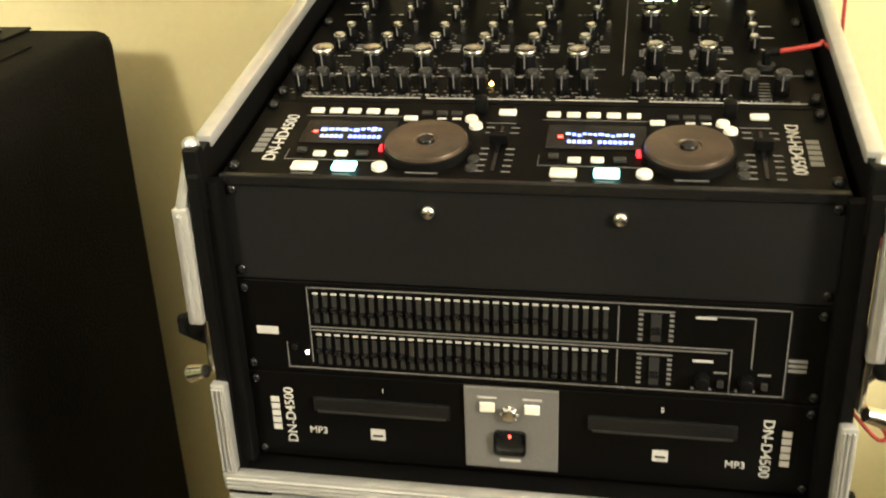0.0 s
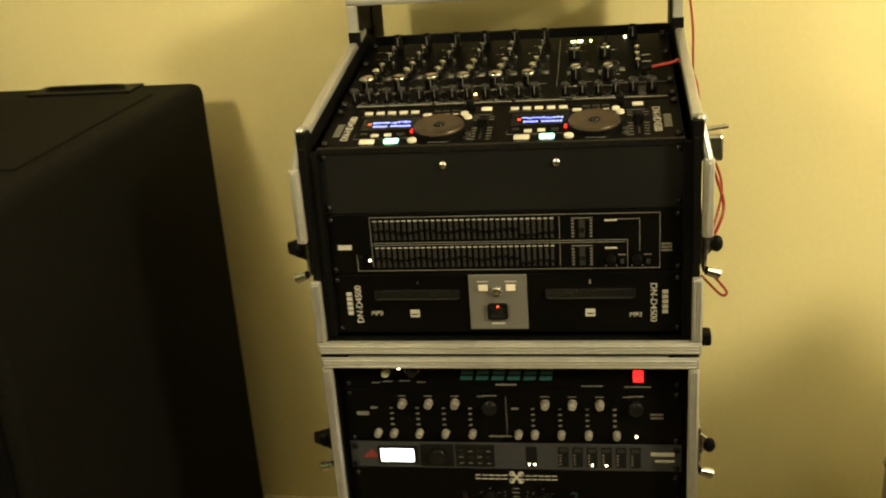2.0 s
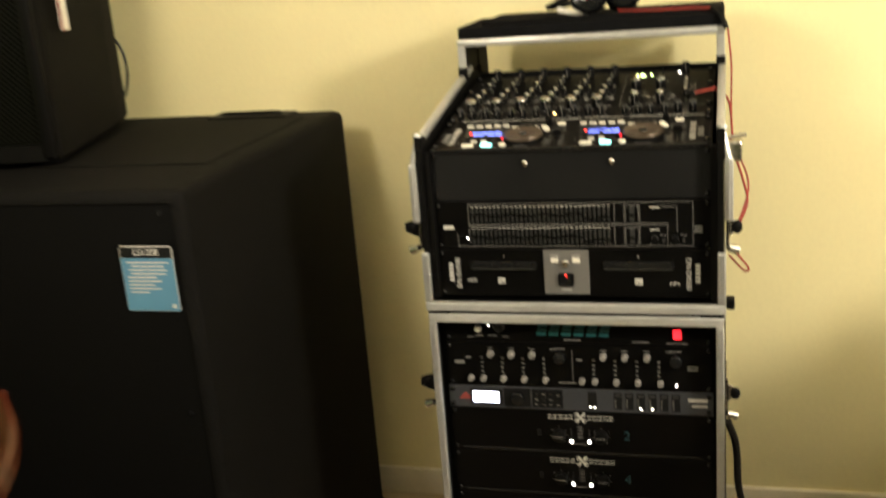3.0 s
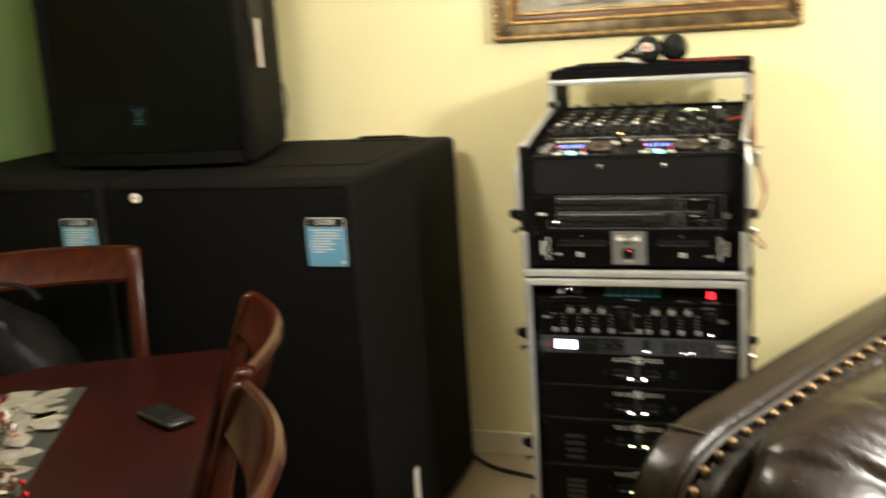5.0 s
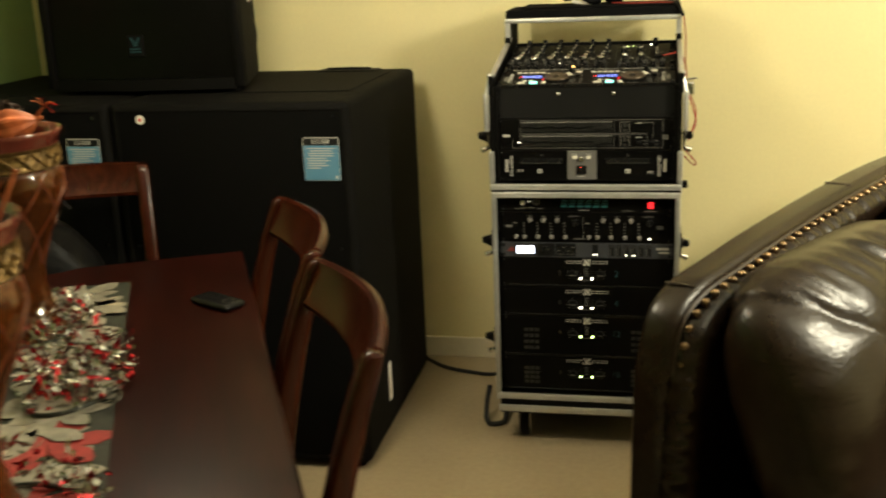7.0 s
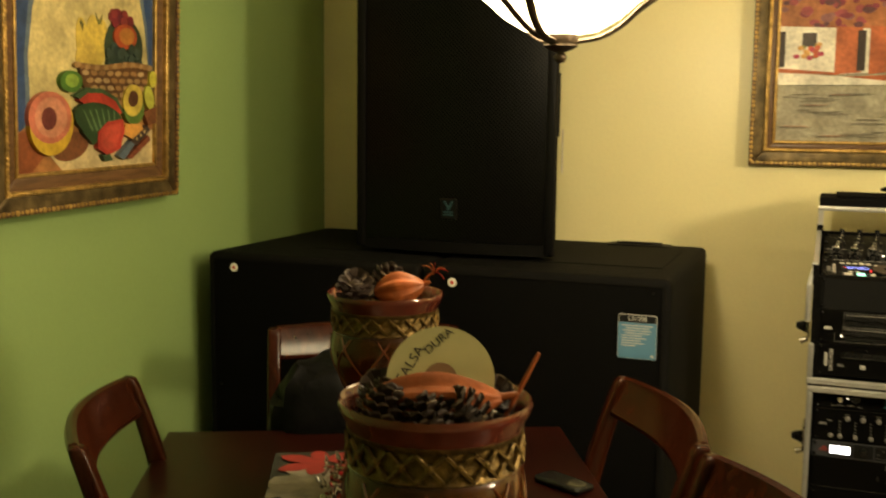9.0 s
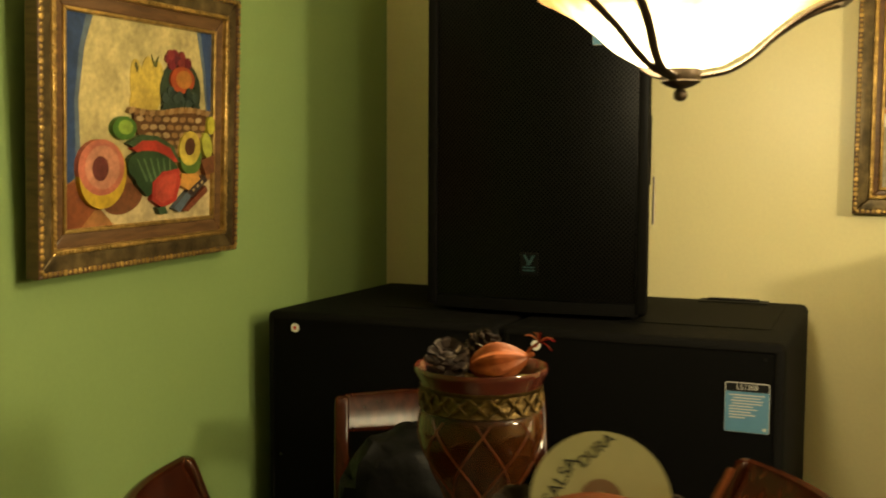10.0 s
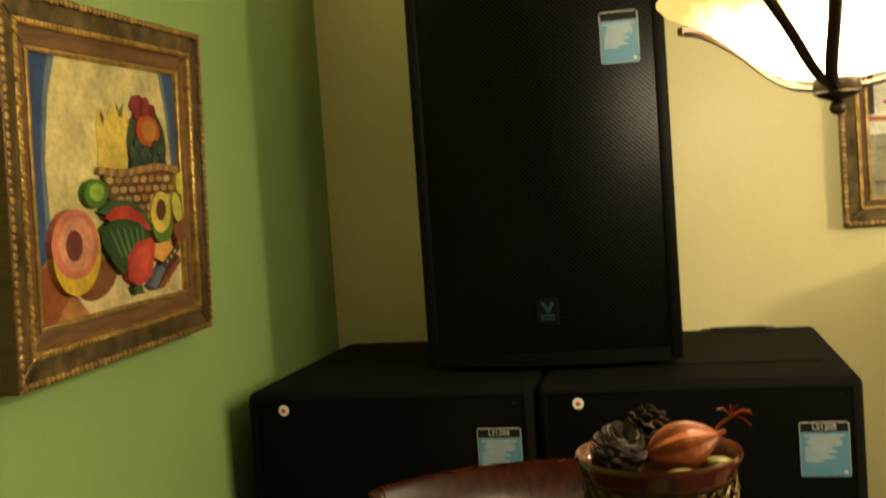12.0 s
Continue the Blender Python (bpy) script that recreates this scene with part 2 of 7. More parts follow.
def lettering(name, words, size, m, material_, parent, label=""):
    """Raised words in the built-in font, centred on the pose m (in the thing's own drawing space)."""
    cu = bpy.data.curves.new(name, "FONT")
    cu.body, cu.size, cu.extrude, cu.align_x, cu.align_y = words, size, 0.0003, "CENTER", "CENTER"
    tmp = bpy.data.objects.new(name, cu)
    me = bpy.data.meshes.new_from_object(tmp)
    bpy.data.objects.remove(tmp)
    bpy.data.curves.remove(cu)
    bm = bmesh.new()
    bm.from_mesh(me)
    bpy.data.meshes.remove(me)
    return part(name, bm, material_, parent, label, xf=m)


# ---- the room ----
WX, WY, CEIL = -2.125, 1.51, 2.50                # green wall, yellow wall, ceiling
# unseen east and south walls, added far off so that they bounce less light
EX, SY = 4.6, -6.5
structure("floor", box(WX - 0.12, EX + 0.12, SY - 0.12, WY + 0.12, -0.1, 0), FLOOR, "beige smooth vinyl floor, slightly worn and shiny")
structure("ceiling", box(WX - 0.12, EX + 0.12, SY - 0.12, WY + 0.12, CEIL, CEIL + 0.1), WHITE, "plain white painted ceiling")
structure("wall_north", box(WX - 0.12, EX + 0.12, WY, WY + 0.12, 0, CEIL), YELLOW, "pale yellow painted wall behind the equipment")
structure("wall_west", box(WX - 0.12, WX, SY, WY, 0, CEIL), GREEN, "apple green painted wall in the corner")
structure("wall_east", box(EX, EX + 0.12, SY, WY, 0, CEIL), YELLOW, "unseen yellow wall closing the room, set far off to weaken bounced light")
# green here only darkens the unseen wall, to cut its bounced light
structure("wall_south", box(WX - 0.12, EX + 0.12, SY - 0.12, SY, 0, CEIL), GREEN, "unseen wall closing the room, set far off and coloured green to weaken bounced light")
structure("baseboard_north", box(WX + 0.012, EX, WY - 0.012, WY, 0, 0.075, 0.003), BASE, "low cream baseboard along the yellow wall")
structure("baseboard_west", box(WX, WX + 0.012, SY, WY - 0.012, 0, 0.075, 0.003), BASE, "low cream baseboard along the green wall")


# ---- loudspeakers ----
def sticker(parent, x0, z1, y, w=0.078, h=0.098):
    """Product sticker: dark head with a clear border, blue field with rows of unreadable print."""
    s = part("sticker", prism([(x0 + 0.004, z1), (x0 + w - 0.004, z1), (x0 + w, z1 - 0.004), (x0 + w, z1 - h + 0.003), (x0 + w - 0.003, z1 - h),
                               (x0 + 0.003, z1 - h), (x0, z1 - h + 0.003), (x0, z1 - 0.004)], "y", y - 0.001, y), PRINT, parent, "blue and black product sticker")
    part("head", box(x0 + 0.002, x0 + w - 0.002, y - 0.0016, y - 0.001, z1 - 0.021, z1 - 0.002), BLACK, s)
    part("field", box(x0 + 0.001, x0 + w - 0.001, y - 0.0016, y - 0.001, z1 - h + 0.001, z1 - 0.0215), LABEL, s, "blue field")
    rows = bmesh.new()
    for i in range(9):
        n = (0.8, 0.62, 0.72, 0.66, 0.6, 0.7, 0.55, 0.66, 0.4)[i]
        zz = z1 - 0.029 - i * 0.0066
        k = x0 + w / 2 - n * w / 2 if i < 4 else x0 + 0.010
        box(k, k + n * w * (1 if i < 4 else 0.9), y - 0.0020, y - 0.0016, zz - 0.0012, zz + 0.0012, bm=rows)
    box(x0 + w - 0.014, x0 + w - 0.006, y - 0.0020, y - 0.0016, z1 - h + 0.006, z1 - h + 0.013, bm=rows)
    tagged(part("print", rows, PRINT, s), kind="stuff")
    return s


def subwoofer(x0, x1, y0, y1, z1, label):
    s = thing("subwoofer", ((x0 + x1) / 2, (y0 + y1) / 2, 0), label, "subwoofer", "pair of subwoofers under the loudspeaker")
    z0, lip = 0.022, 0.023
    # cabinet as a rounded shell open at the front
    bm = bmesh.new()
    out = box(x0, x1, y0, y1, z0, z1, 0.020, 3, bm)
    front = max((f for f in bm.faces), key=lambda f: -f.calc_center_median().y)
    bmesh.ops.inset_individual(bm, faces=[front], thickness=lip - 0.020, depth=0.0)
    bmesh.ops.inset_individual(bm, faces=[front], thickness=0.002, depth=-0.016)
    cab = part("cabinet", bm, CARPET, s, "black textured cabinet with rounded edges", smooth=True)
    part("grille", box(x0 + lip - 0.002, x1 - lip + 0.002, y0 + 0.002, y0 + 0.0155, z0 + lip - 0.002, z1 - lip + 0.002, 0.005), GRILLE, s, "black cloth front grille", smooth=True)
    for dx in (0.05, x1 - x0 - 0.05):
        for dy in (0.05, y1 - y0 - 0.05):
            part("foot", rod((x0 + dx, y0 + dy, 0), (x0 + dx, y0 + dy, z0 + 0.001), 0.022, 0.026), MATT, s, "rubber foot")
    # recess and steel handle in the top towards the back
    hx = x1 - 0.21
    hd = part("handle_plate", box(hx - 0.10, hx + 0.10, y1 - 0.085, y1 - 0.015, z1, z1 + 0.004, 0.002), MATT, s, "handle plate")
    part("handle_bar", tube(smooth_path([(hx - 0.075, y1 - 0.05, z1 + 0.004), (hx - 0.06, y1 - 0.05, z1 + 0.007), (hx + 0.06, y1 - 0.05, z1 + 0.007), (hx + 0.075, y1 - 0.05, z1 + 0.004)], 5), 0.0045), GLOSS, hd)
    part("top_panel", box(x0 + 0.26, x1 - 0.055, y0 + 0.2, y1 - 0.11, z1, z1 + 0.0025, 0.001), CARPET, s)
    for px, pz in ((x1 - 0.045, z1 - 0.038), (x1 - 0.045, z1 - 0.40), (x0 + 0.045, z1 - 0.40)):
        part("screw", rod((px, y0 + 0.004, pz), (px, y0 - 0.001, pz), 0.006, 0.005), GLOSS, s)
    bx, bz = x0 + 0.092, z1 - 0.044
    b = part("badge", rod((bx, y0 + 0.0025, bz), (bx, y0 - 0.001, bz), 0.0125, seg=24, bevel=0.001), PAPER, s, "round white badge with a red centre")
    part("badge_mark", ball((bx, y0 - 0.0012, bz), 0.0052, seg=10, squash=(1, 0.15, 1)), RED, b)
    st = sticker(s, x1 - 0.133, z1 - 0.095, y0 + 0.0015, 0.100, 0.116)
    lettering("model_number", "LS1208", 0.0165, pose(x1 - 0.083, y0 - 0.0004, z1 - 0.1062, 90, 0, 0), PRINT, st)
    return s


SZ = 1.067
sub_right = subwoofer(-1.364, -0.680, 0.597, 1.378, SZ, "large black subwoofer with a blue sticker standing on the floor")
sub_left = subwoofer(-2.052, -1.370, 0.597, 1.378, SZ, "large black subwoofer pushed into the corner beside the green wall")
tag = part("tag", box(-0.6798, -0.6788, 0.835, 0.868, 0.115, 0.235), PAPER, sub_right, "white paper tag")


def loudspeaker(xc, yf, z0, z1):
    s = thing("loudspeaker", (xc, yf + 0.25, z0 - 0.012), "tall black loudspeaker with perforated steel grille standing on the subwoofers", "loudspeaker")
    w, d, wb = 0.61, 0.50, 0.36
    # tapered cabinet: wide front, narrower back
    plan = [(xc - w / 2, yf), (xc + w / 2, yf), (xc + w / 2 - 0.004, yf + 0.03), (xc + wb / 2 + 0.02, yf + 0.38), (xc + wb / 2 - 0.03, yf + d), (xc - wb / 2 + 0.03, yf + d), (xc - wb / 2 - 0.02, yf + 0.38), (xc - w / 2 + 0.004, yf + 0.03)]
    part("cabinet", prism(plan, "z", z0, z1, bevel=0.012), CARPET, s, "black textured tapered cabinet", smooth=True)
    # bowed grille with a fine perforation
    bm = bmesh.new()
    n = 18
    rows = []
    for zz in (z0 + 0.035, z1 - 0.035):
        rows.append([bm.verts.new((xc - w / 2 + 0.028 + (w - 0.056) * i / n, yf - 0.006 - 0.026 * math.sin(math.pi * i / n), zz)) for i in range(n + 1)])
    for i in range(n):
        bm.faces.new((rows[0][i], rows[0][i + 1], rows[1][i + 1], rows[1][i]))
    r = bmesh.ops.extrude_face_region(bm, geom=list(bm.faces))
    for v in r["geom"]:
        if isinstance(v, bmesh.types.BMVert):
            v.co.y += 0.004
    part("grille", bm, PERF, s, "perforated steel grille", smooth=True)
    # raised lips round the grille
    for k in (-1, 1):
        xx = xc + k * (w / 2 - 0.014)
        part("side_lip", box(xx - 0.014, xx + 0.014, yf - 0.014, yf + 0.002, z0 + 0.006, z1 - 0.006, 0.006), MATT, s, smooth=True)
    for zz in (z0 + 0.017, z1 - 0.017):
        bm = bmesh.new()
        arc = [(xc - w / 2 + 0.02 + (w - 0.04) * i / n, yf - 0.008 - 0.028 * math.sin(math.pi * i / n)) for i in range(n + 1)]
        out = arc + [(xc + w / 2 - 0.02, yf + 0.002), (xc - w / 2 + 0.02, yf + 0.002)]
        part("end_lip", prism(out, "z", zz - 0.016, zz + 0.016, bm), MATT, s, smooth=True)
    for k in (-1, 1):
        for yy in (yf + 0.06, yf + d - 0.08):
            xx = xc + k * (0.25 if yy < yf + 0.2 else 0.13)
            part("foot", rod((xx, yy, z0 - 0.012), (xx, yy, z0 + 0.001), 0.014), MATT, s, "rubber foot")
    # flat dark plate in place of the dark handle recess on the slanted side, with a white paper strip
    side = Vector((wb / 2 + 0.02 - w / 2, 0.35, 0)).normalized()
    yaw = math.degrees(math.atan2(side.y, side.x))
    m = pose(xc + w / 2, yf + 0.03, z0 + 0.43, 0, 0, yaw)
    h = part("handle_cup", box(0.04, 0.20, -0.002, 0.004, -0.09, 0.09, 0.001), MATT, s, "flat dark plate drawn for the side handle's recess", xf=m)
    part("handle_grip", tube(smooth_path([(0.12, 0.002, -0.07), (0.12, -0.001, -0.05), (0.12, -0.001, 0.05), (0.12, 0.002, 0.07)], 5), 0.005), GLOSS, h, xf=m)
    m2 = pose(xc + w / 2, yf + 0.03, z0 + 0.235, 0, 0, yaw)
    strip = part("paper_strip", box(0.045, 0.095, -0.0125, -0.0115, 0.0, 0.125), PAPER, s, "white paper strip", xf=m2)
    part("red_edge", box(0.045, 0.058, -0.0131, -0.0125, 0.0, 0.125), DIMRED, strip, "dull red edge", xf=m2)
    lx, lz = xc - 0.002, z0 + 0.128
    lg = part("badge", box(lx - 0.026, lx + 0.026, yf - 0.037, yf - 0.0315, lz - 0.031, lz + 0.031, 0.003), MATT, s, "small black badge with a blue mark")
    bm = bmesh.new()
    for q in (((-0.016, 0.024), (-0.009, 0.024), (0.003, 0.008), (-0.003, 0.002)), ((0.010, 0.024), (0.017, 0.024), (0.004, -0.002), (-0.006, -0.002)),
              ((-0.016, -0.006), (0.016, -0.006), (0.016, -0.010), (-0.016, -0.010)), ((-0.016, -0.014), (0.016, -0.014), (0.016, -0.018), (-0.016, -0.018))):
        prism([(lx + a, lz + b) for a, b in q], "y", yf - 0.0378, yf - 0.037, bm)
    part("mark", bm, TEALDIM, lg)
    sticker(s, -1.187, 1.893, yf - 0.024, 0.088, 0.118)
    return s


def perforated():
    """Black steel sheet with staggered round holes that neither shine nor reflect."""
    m = material("perforated_steel", (0.020, 0.019, 0.018), 0.31, spec=0.4)
    n, k = m.node_tree.nodes, m.node_tree.links
    co = n.new("ShaderNodeTexCoord")
    sep, com = n.new("ShaderNodeSeparateXYZ"), n.new("ShaderNodeCombineXYZ")
    k.new(co.outputs["Object"], sep.inputs[0])
    k.new(sep.outputs["X"], com.inputs["X"])
    k.new(sep.outputs["Z"], com.inputs["Y"])
    turned = n.new("ShaderNodeMapping")
    turned.inputs["Rotation"].default_value = (0, 0, radians(45))
    k.new(com.outputs[0], turned.inputs[0])
    v = n.new("ShaderNodeTexVoronoi")
    v.voronoi_dimensions = "2D"
    v.inputs["Scale"].default_value, v.inputs["Randomness"].default_value = 122, 0.0
    k.new(turned.outputs[0], v.inputs["Vector"])
    p = n["Principled BSDF"]
    for lo, hi, socket in (((0.0006, 0.0006, 0.0006, 1), (0.0030, 0.0027, 0.0024, 1), "Base Color"), ((0.04, 0.04, 0.04, 1), (0.22, 0.22, 0.22, 1), "Specular IOR Level")):
        r = n.new("ShaderNodeValToRGB")
        r.color_ramp.elements[0].position, r.color_ramp.elements[1].position = 0.34, 0.42
        r.color_ramp.elements[0].color, r.color_ramp.elements[1].color = lo, hi
        k.new(v.outputs["Distance"], r.inputs[0])
        k.new(r.outputs[0], p.inputs[socket])
    return m


PERF = perforated()
loudspeaker(-1.345, 0.800, 1.080, 2.20)


# ---- dining table ----
TT = 25.5                                       # turn of the table against the walls
TZ = 0.742
TC = (-0.89, 0.315)                             # its far corner beside the chairs
TW, TL = 0.92, 1.74
tdir, tacross = Vector((math.sin(radians(TT)), -math.cos(radians(TT)), 0)), Vector((-math.cos(radians(TT)), -math.sin(radians(TT)), 0))


def on_table(across, along, z=TZ):
    p = Vector((*TC, 0)) + tacross * across + tdir * along
    return (p.x, p.y, z)


def dining_table():
    c = on_table(TW / 2, TL / 2, 0)
    t = thing("dining_table", c, "reddish cherry wood dining table with a glossy top", "table", turn=TT)
    hw, hl = TW / 2, TL / 2
    part("tabletop", box(-hw, hw, -hl, hl, TZ - 0.03, TZ, 0.008, 3), TABLE, t, "glossy cherry wood top", smooth=True)
    for x0, x1, y0, y1 in ((-hw + 0.08, hw - 0.08, hl - 0.10, hl - 0.08), (-hw + 0.08, hw - 0.08, -hl + 0.08, -hl + 0.10),
                           (hw - 0.10, hw - 0.08, -hl + 0.1, hl - 0.1), (-hw + 0.08, -hw + 0.10, -hl + 0.1, hl - 0.1)):
        part("apron", box(x0, x1, y0, y1, TZ - 0.12, TZ - 0.03), TABLE, t)
    for sx in (-1, 1):
        for sy in (-1, 1):
            x, y = sx * (hw - 0.09), sy * (hl - 0.09)
            bm = bmesh.new()
            prism([(x - 0.04, y - 0.04), (x + 0.04, y - 0.04), (x + 0.04, y + 0.04), (x - 0.04, y + 0.04)], "z", 0, TZ - 0.03, bm, 0.006)
            for v in bm.verts:
                if v.co.z < 0.1:
                    v.co.x += (x - v.co.x) * 0.35
                    v.co.y += (y - v.co.y) * 0.35
            part("leg", bm, TABLE, t, smooth=True)
    return t


dining_table()


def dining_chair():
    """Chair facing +y in its own metres; the back is at y = 0 and curves away from the sitter."""
    t = thing("dining_chair", (0, 0, 0), "cherry wood dining chair with a curved top rail", "chair", "chairs round the table", turn=0)
    H, W = 0.922, 0.505

    def rake(z):
        d = max(0.0, z - 0.45)
        return -0.10 * d - 0.277 * d * d

    def bow(u, z):
        return -0.050 * math.cos(math.pi * u / W) + rake(z)
    # curved top rail between the posts, thicker along its crest, with a bead along its lower edge
    bm = bmesh.new()
    n = 28
    rings = []
    for i in range(n + 1):
        u = (-W / 2 + 0.026) + (W - 0.052) * i / n
        q = abs(2 * u / W)
        z1 = H + 0.004 * (1 - q * q)
        z0 = H - 0.083 + 0.004 * q ** 2
        zm = (z0 + z1) / 2
        y1, ym, y0 = bow(u, z1), bow(u, zm), bow(u, z0)
        rings.append([bm.verts.new(p) for p in ((u, y1 - 0.009, z1 - 0.003), (u, y1, z1 + 0.001), (u, y1 + 0.009, z1 - 0.003), (u, y1 + 0.011, z1 - 0.014), (u, ym + 0.009, zm),
                                                (u, y0 + 0.009, z0 + 0.014), (u, y0 + 0.013, z0 + 0.009), (u, y0 + 0.012, z0 + 0.001), (u, y0, z0 - 0.002), (u, y0 - 0.010, z0 + 0.002),
                                                (u, ym - 0.010, zm), (u, y1 - 0.012, z1 - 0.014))])
    for a, b in zip(rings, rings[1:]):
        for j in range(12):
            bm.faces.new((a[j], a[(j + 1) % 12], b[(j + 1) % 12], b[j]))
    bm.faces.new(rings[0])
    bm.faces.new(list(reversed(rings[-1])))
    part("top_rail", bm, CHAIR, t, "curved glossy top rail", smooth=True)
    for k in (-1, 1):
        # posts sweep back towards the top and end in a rounded tip flush with the rail
        bm = bmesh.new()
        rings = []
        zs_ = [0.0, 0.12, 0.25, 0.36, 0.45, 0.52, 0.60, 0.68, 0.76, 0.84, H - 0.020, H - 0.006, H - 0.001]
        for i, z in enumerate(zs_):
            w = (0.017 if z < 0.45 else 0.0175) * (1 if i < len(zs_) - 2 else (0.92 if i == len(zs_) - 2 else 0.6))
            dp = (0.016 + 0.008 * math.sin(math.pi * min(1, z / 0.9)) if i < len(zs_) - 2 else (0.014 if i == len(zs_) - 2 else 0.008))
            y = rake(z) - (0.06 * (0.45 - z) / 0.45 if z < 0.45 else 0) - 0.004
            x = k * (W / 2 - 0.018)
            rings.append([bm.verts.new((x + w * math.copysign(abs(math.cos(f)) ** 0.5, math.cos(f)), y + dp * math.copysign(abs(math.sin(f)) ** 0.5, math.sin(f)), z)) for f in [2 * math.pi * (j + 0.5) / 16 for j in range(16)]])
        for a, b in zip(rings, rings[1:]):
            for j in range(16):
                bm.faces.new((a[j], a[(j + 1) % 16], b[(j + 1) % 16], b[j]))
        bm.faces.new(rings[0])
        bm.faces.new(list(reversed(rings[-1])))
        part("back_post", bm, CHAIR, t, smooth=True)
    part("cross_rail", box(-W / 2 + 0.02, W / 2 - 0.02, -0.032, -0.012, 0.53, 0.57, 0.004), CHAIR, t, smooth=True)
    part("seat", box(-W / 2, W / 2, -0.01, 0.43, 0.44, 0.475, 0.014, 3), CLOTH, t, "dark padded seat", smooth=True)
    part("seat_rail", box(-W / 2 + 0.01, W / 2 - 0.01, 0.0, 0.42, 0.39, 0.44, 0.005), CHAIR, t)
    for k in (-1, 1):
        part("front_leg", rod((k * (W / 2 - 0.03), 0.39, 0), (k * (W / 2 - 0.03), 0.39, 0.40), 0.017, 0.023), CHAIR, t, smooth=True)
        part("stretcher", rod((k * (W / 2 - 0.03), 0.0, 0.16), (k * (W / 2 - 0.03), 0.385, 0.16), 0.010), CHAIR, t, smooth=True)
    return t


chair = dining_chair()
# two along the side by the equipment, one at the far end, one by the green wall
side_turn = math.degrees(math.atan2(tacross.y, tacross.x)) - 88.4


def at_side(along, out, turn):
    p = on_table(-out, along, 0)
    return pose(p[0], p[1], 0, 0, 0, turn)


chair.matrix_basis = pose(-0.703, -0.130, 0, 0, 0, side_turn)
copy_thing(chair, pose(-0.466, -0.598, 0, 0, 0, side_turn))
far_chair = copy_thing(chair, pose(-1.396, 0.308, 0, 0, 0, side_turn + 90))
tagged(far_chair, "cherry wood dining chair at the far end of the table")
copy_thing(chair, at_side(0.43, -TW + 0.075, side_turn + 180))


# ---- sofa ----
def sofa():
    """Own metres: x along the sofa's width, +y towards its back, z up; the arm's front stands at the origin."""
    t = thing("sofa", (0.192, -0.43, 0), "dark brown leather sofa with brass nail-head trim and plump pillows", "sofa", turn=-33)
    # arm: side outline in y and z, sloping up into the wing of the back
    path = [(-0.052, 0.12), (-0.058, 0.45), (-0.052, 0.70), (-0.040, 0.79), (-0.008, 0.861), (0.060, 0.895), (0.16, 0.909), (0.33, 0.930), (0.60, 0.953), (0.86, 0.962), (1.13, 0.954), (1.45, 0.941), (1.57, 0.914), (1.60, 0.12)]
    out = [(p.x, p.y) for p in smooth_path([(a, b, 0) for a, b in path], 6)]
    bm = prism(out, "x", -0.114, -0.048)
    bmesh.ops.recalc_face_normals(bm, faces=bm.faces)
    big = [f for f in bm.faces if len(f.verts) > 8]
    bmesh.ops.bevel(bm, geom=list({e for f in big for e in f.edges}), offset=0.018, segments=4, affect="EDGES", profile=0.5)
    part("arm", bm, LEATHER, t, "dark leather arm sloping up into the wing", smooth=True)
    # piping and nail heads along the inner edge of the arm
    inner = [Vector((-0.048, p[0], p[1])) for p in out]
    edge = []
    for i, p in enumerate(inner[:-8]):
        d = (inner[i + 1] - inner[max(i - 1, 0)]).normalized()
        nrm = Vector((0, d.z, -d.y))
        edge.append(p + nrm * 0.018)
    part("piping", tube(edge, 0.0042, 6), PIPING, t, "leather welt", smooth=True)
    # gathered leather roll under the nail heads
    roll = [e + Vector((0.006, 0.022, -0.036)) for e in edge]
    fine = []
    for a, b in zip(roll, roll[1:]):
        m = max(1, int((b - a).length / 0.006))
        fine += [a.lerp(b, q / m) for q in range(m)]
    bm = bmesh.new()
    rings = []
    for i, q in enumerate(fine):
        d = (fine[min(i + 1, len(fine) - 1)] - fine[max(i - 1, 0)]).normalized()
        s1 = Vector((1, 0, 0))
        u1 = s1.cross(d).normalized()
        gather = 0.0016 * math.sin(i * 1.31) + 0.0013 * math.sin(i * 0.57 + 1.0)
        rings.append([bm.verts.new(q + (s1 * math.cos(2 * math.pi * j / 14) + u1 * math.sin(2 * math.pi * j / 14)) * (0.034 + gather)) for j in range(14)])
    for a, b in zip(rings, rings[1:]):
        for j in range(14):
            bm.faces.new((a[j], a[(j + 1) % 14], b[(j + 1) % 14], b[j]))
    bm.faces.new(rings[0])
    bm.faces.new(list(reversed(rings[-1])))
    part("inner_roll", bm, LEATHER, t, "gathered leather roll", smooth=True)
    # sewn seams across the arm's top
    for yy in (0.045, 0.62):
        k0 = min(range(len(out)), key=lambda i_: abs(out[i_][0] - yy) + (0 if out[i_][1] > 0.8 else 9))
        zz = out[k0][1]
        part("arm_seam", tube([(-0.106, yy - 0.004, zz + 0.0006), (-0.075, yy, zz + 0.0012), (-0.056, yy + 0.004, zz + 0.0004)], 0.0022, 6), PIPING, t, smooth=True)
    run, k, nails = 0.0, None, []
    for a, b in zip(edge, edge[1:]):
        L = (b - a).length
        while run < L:
            nails.append(a.lerp(b, run / L))
            run += 0.029
        run -= L
    shift = Vector((0.011, 0.004, -0.003))
    first = part("nail_head", ball(nails[0] + shift, 0.0074, seg=10), NAIL, t, "brass nail head", smooth=True)
    for q in nails[1:]:
        again(first, q - nails[0])
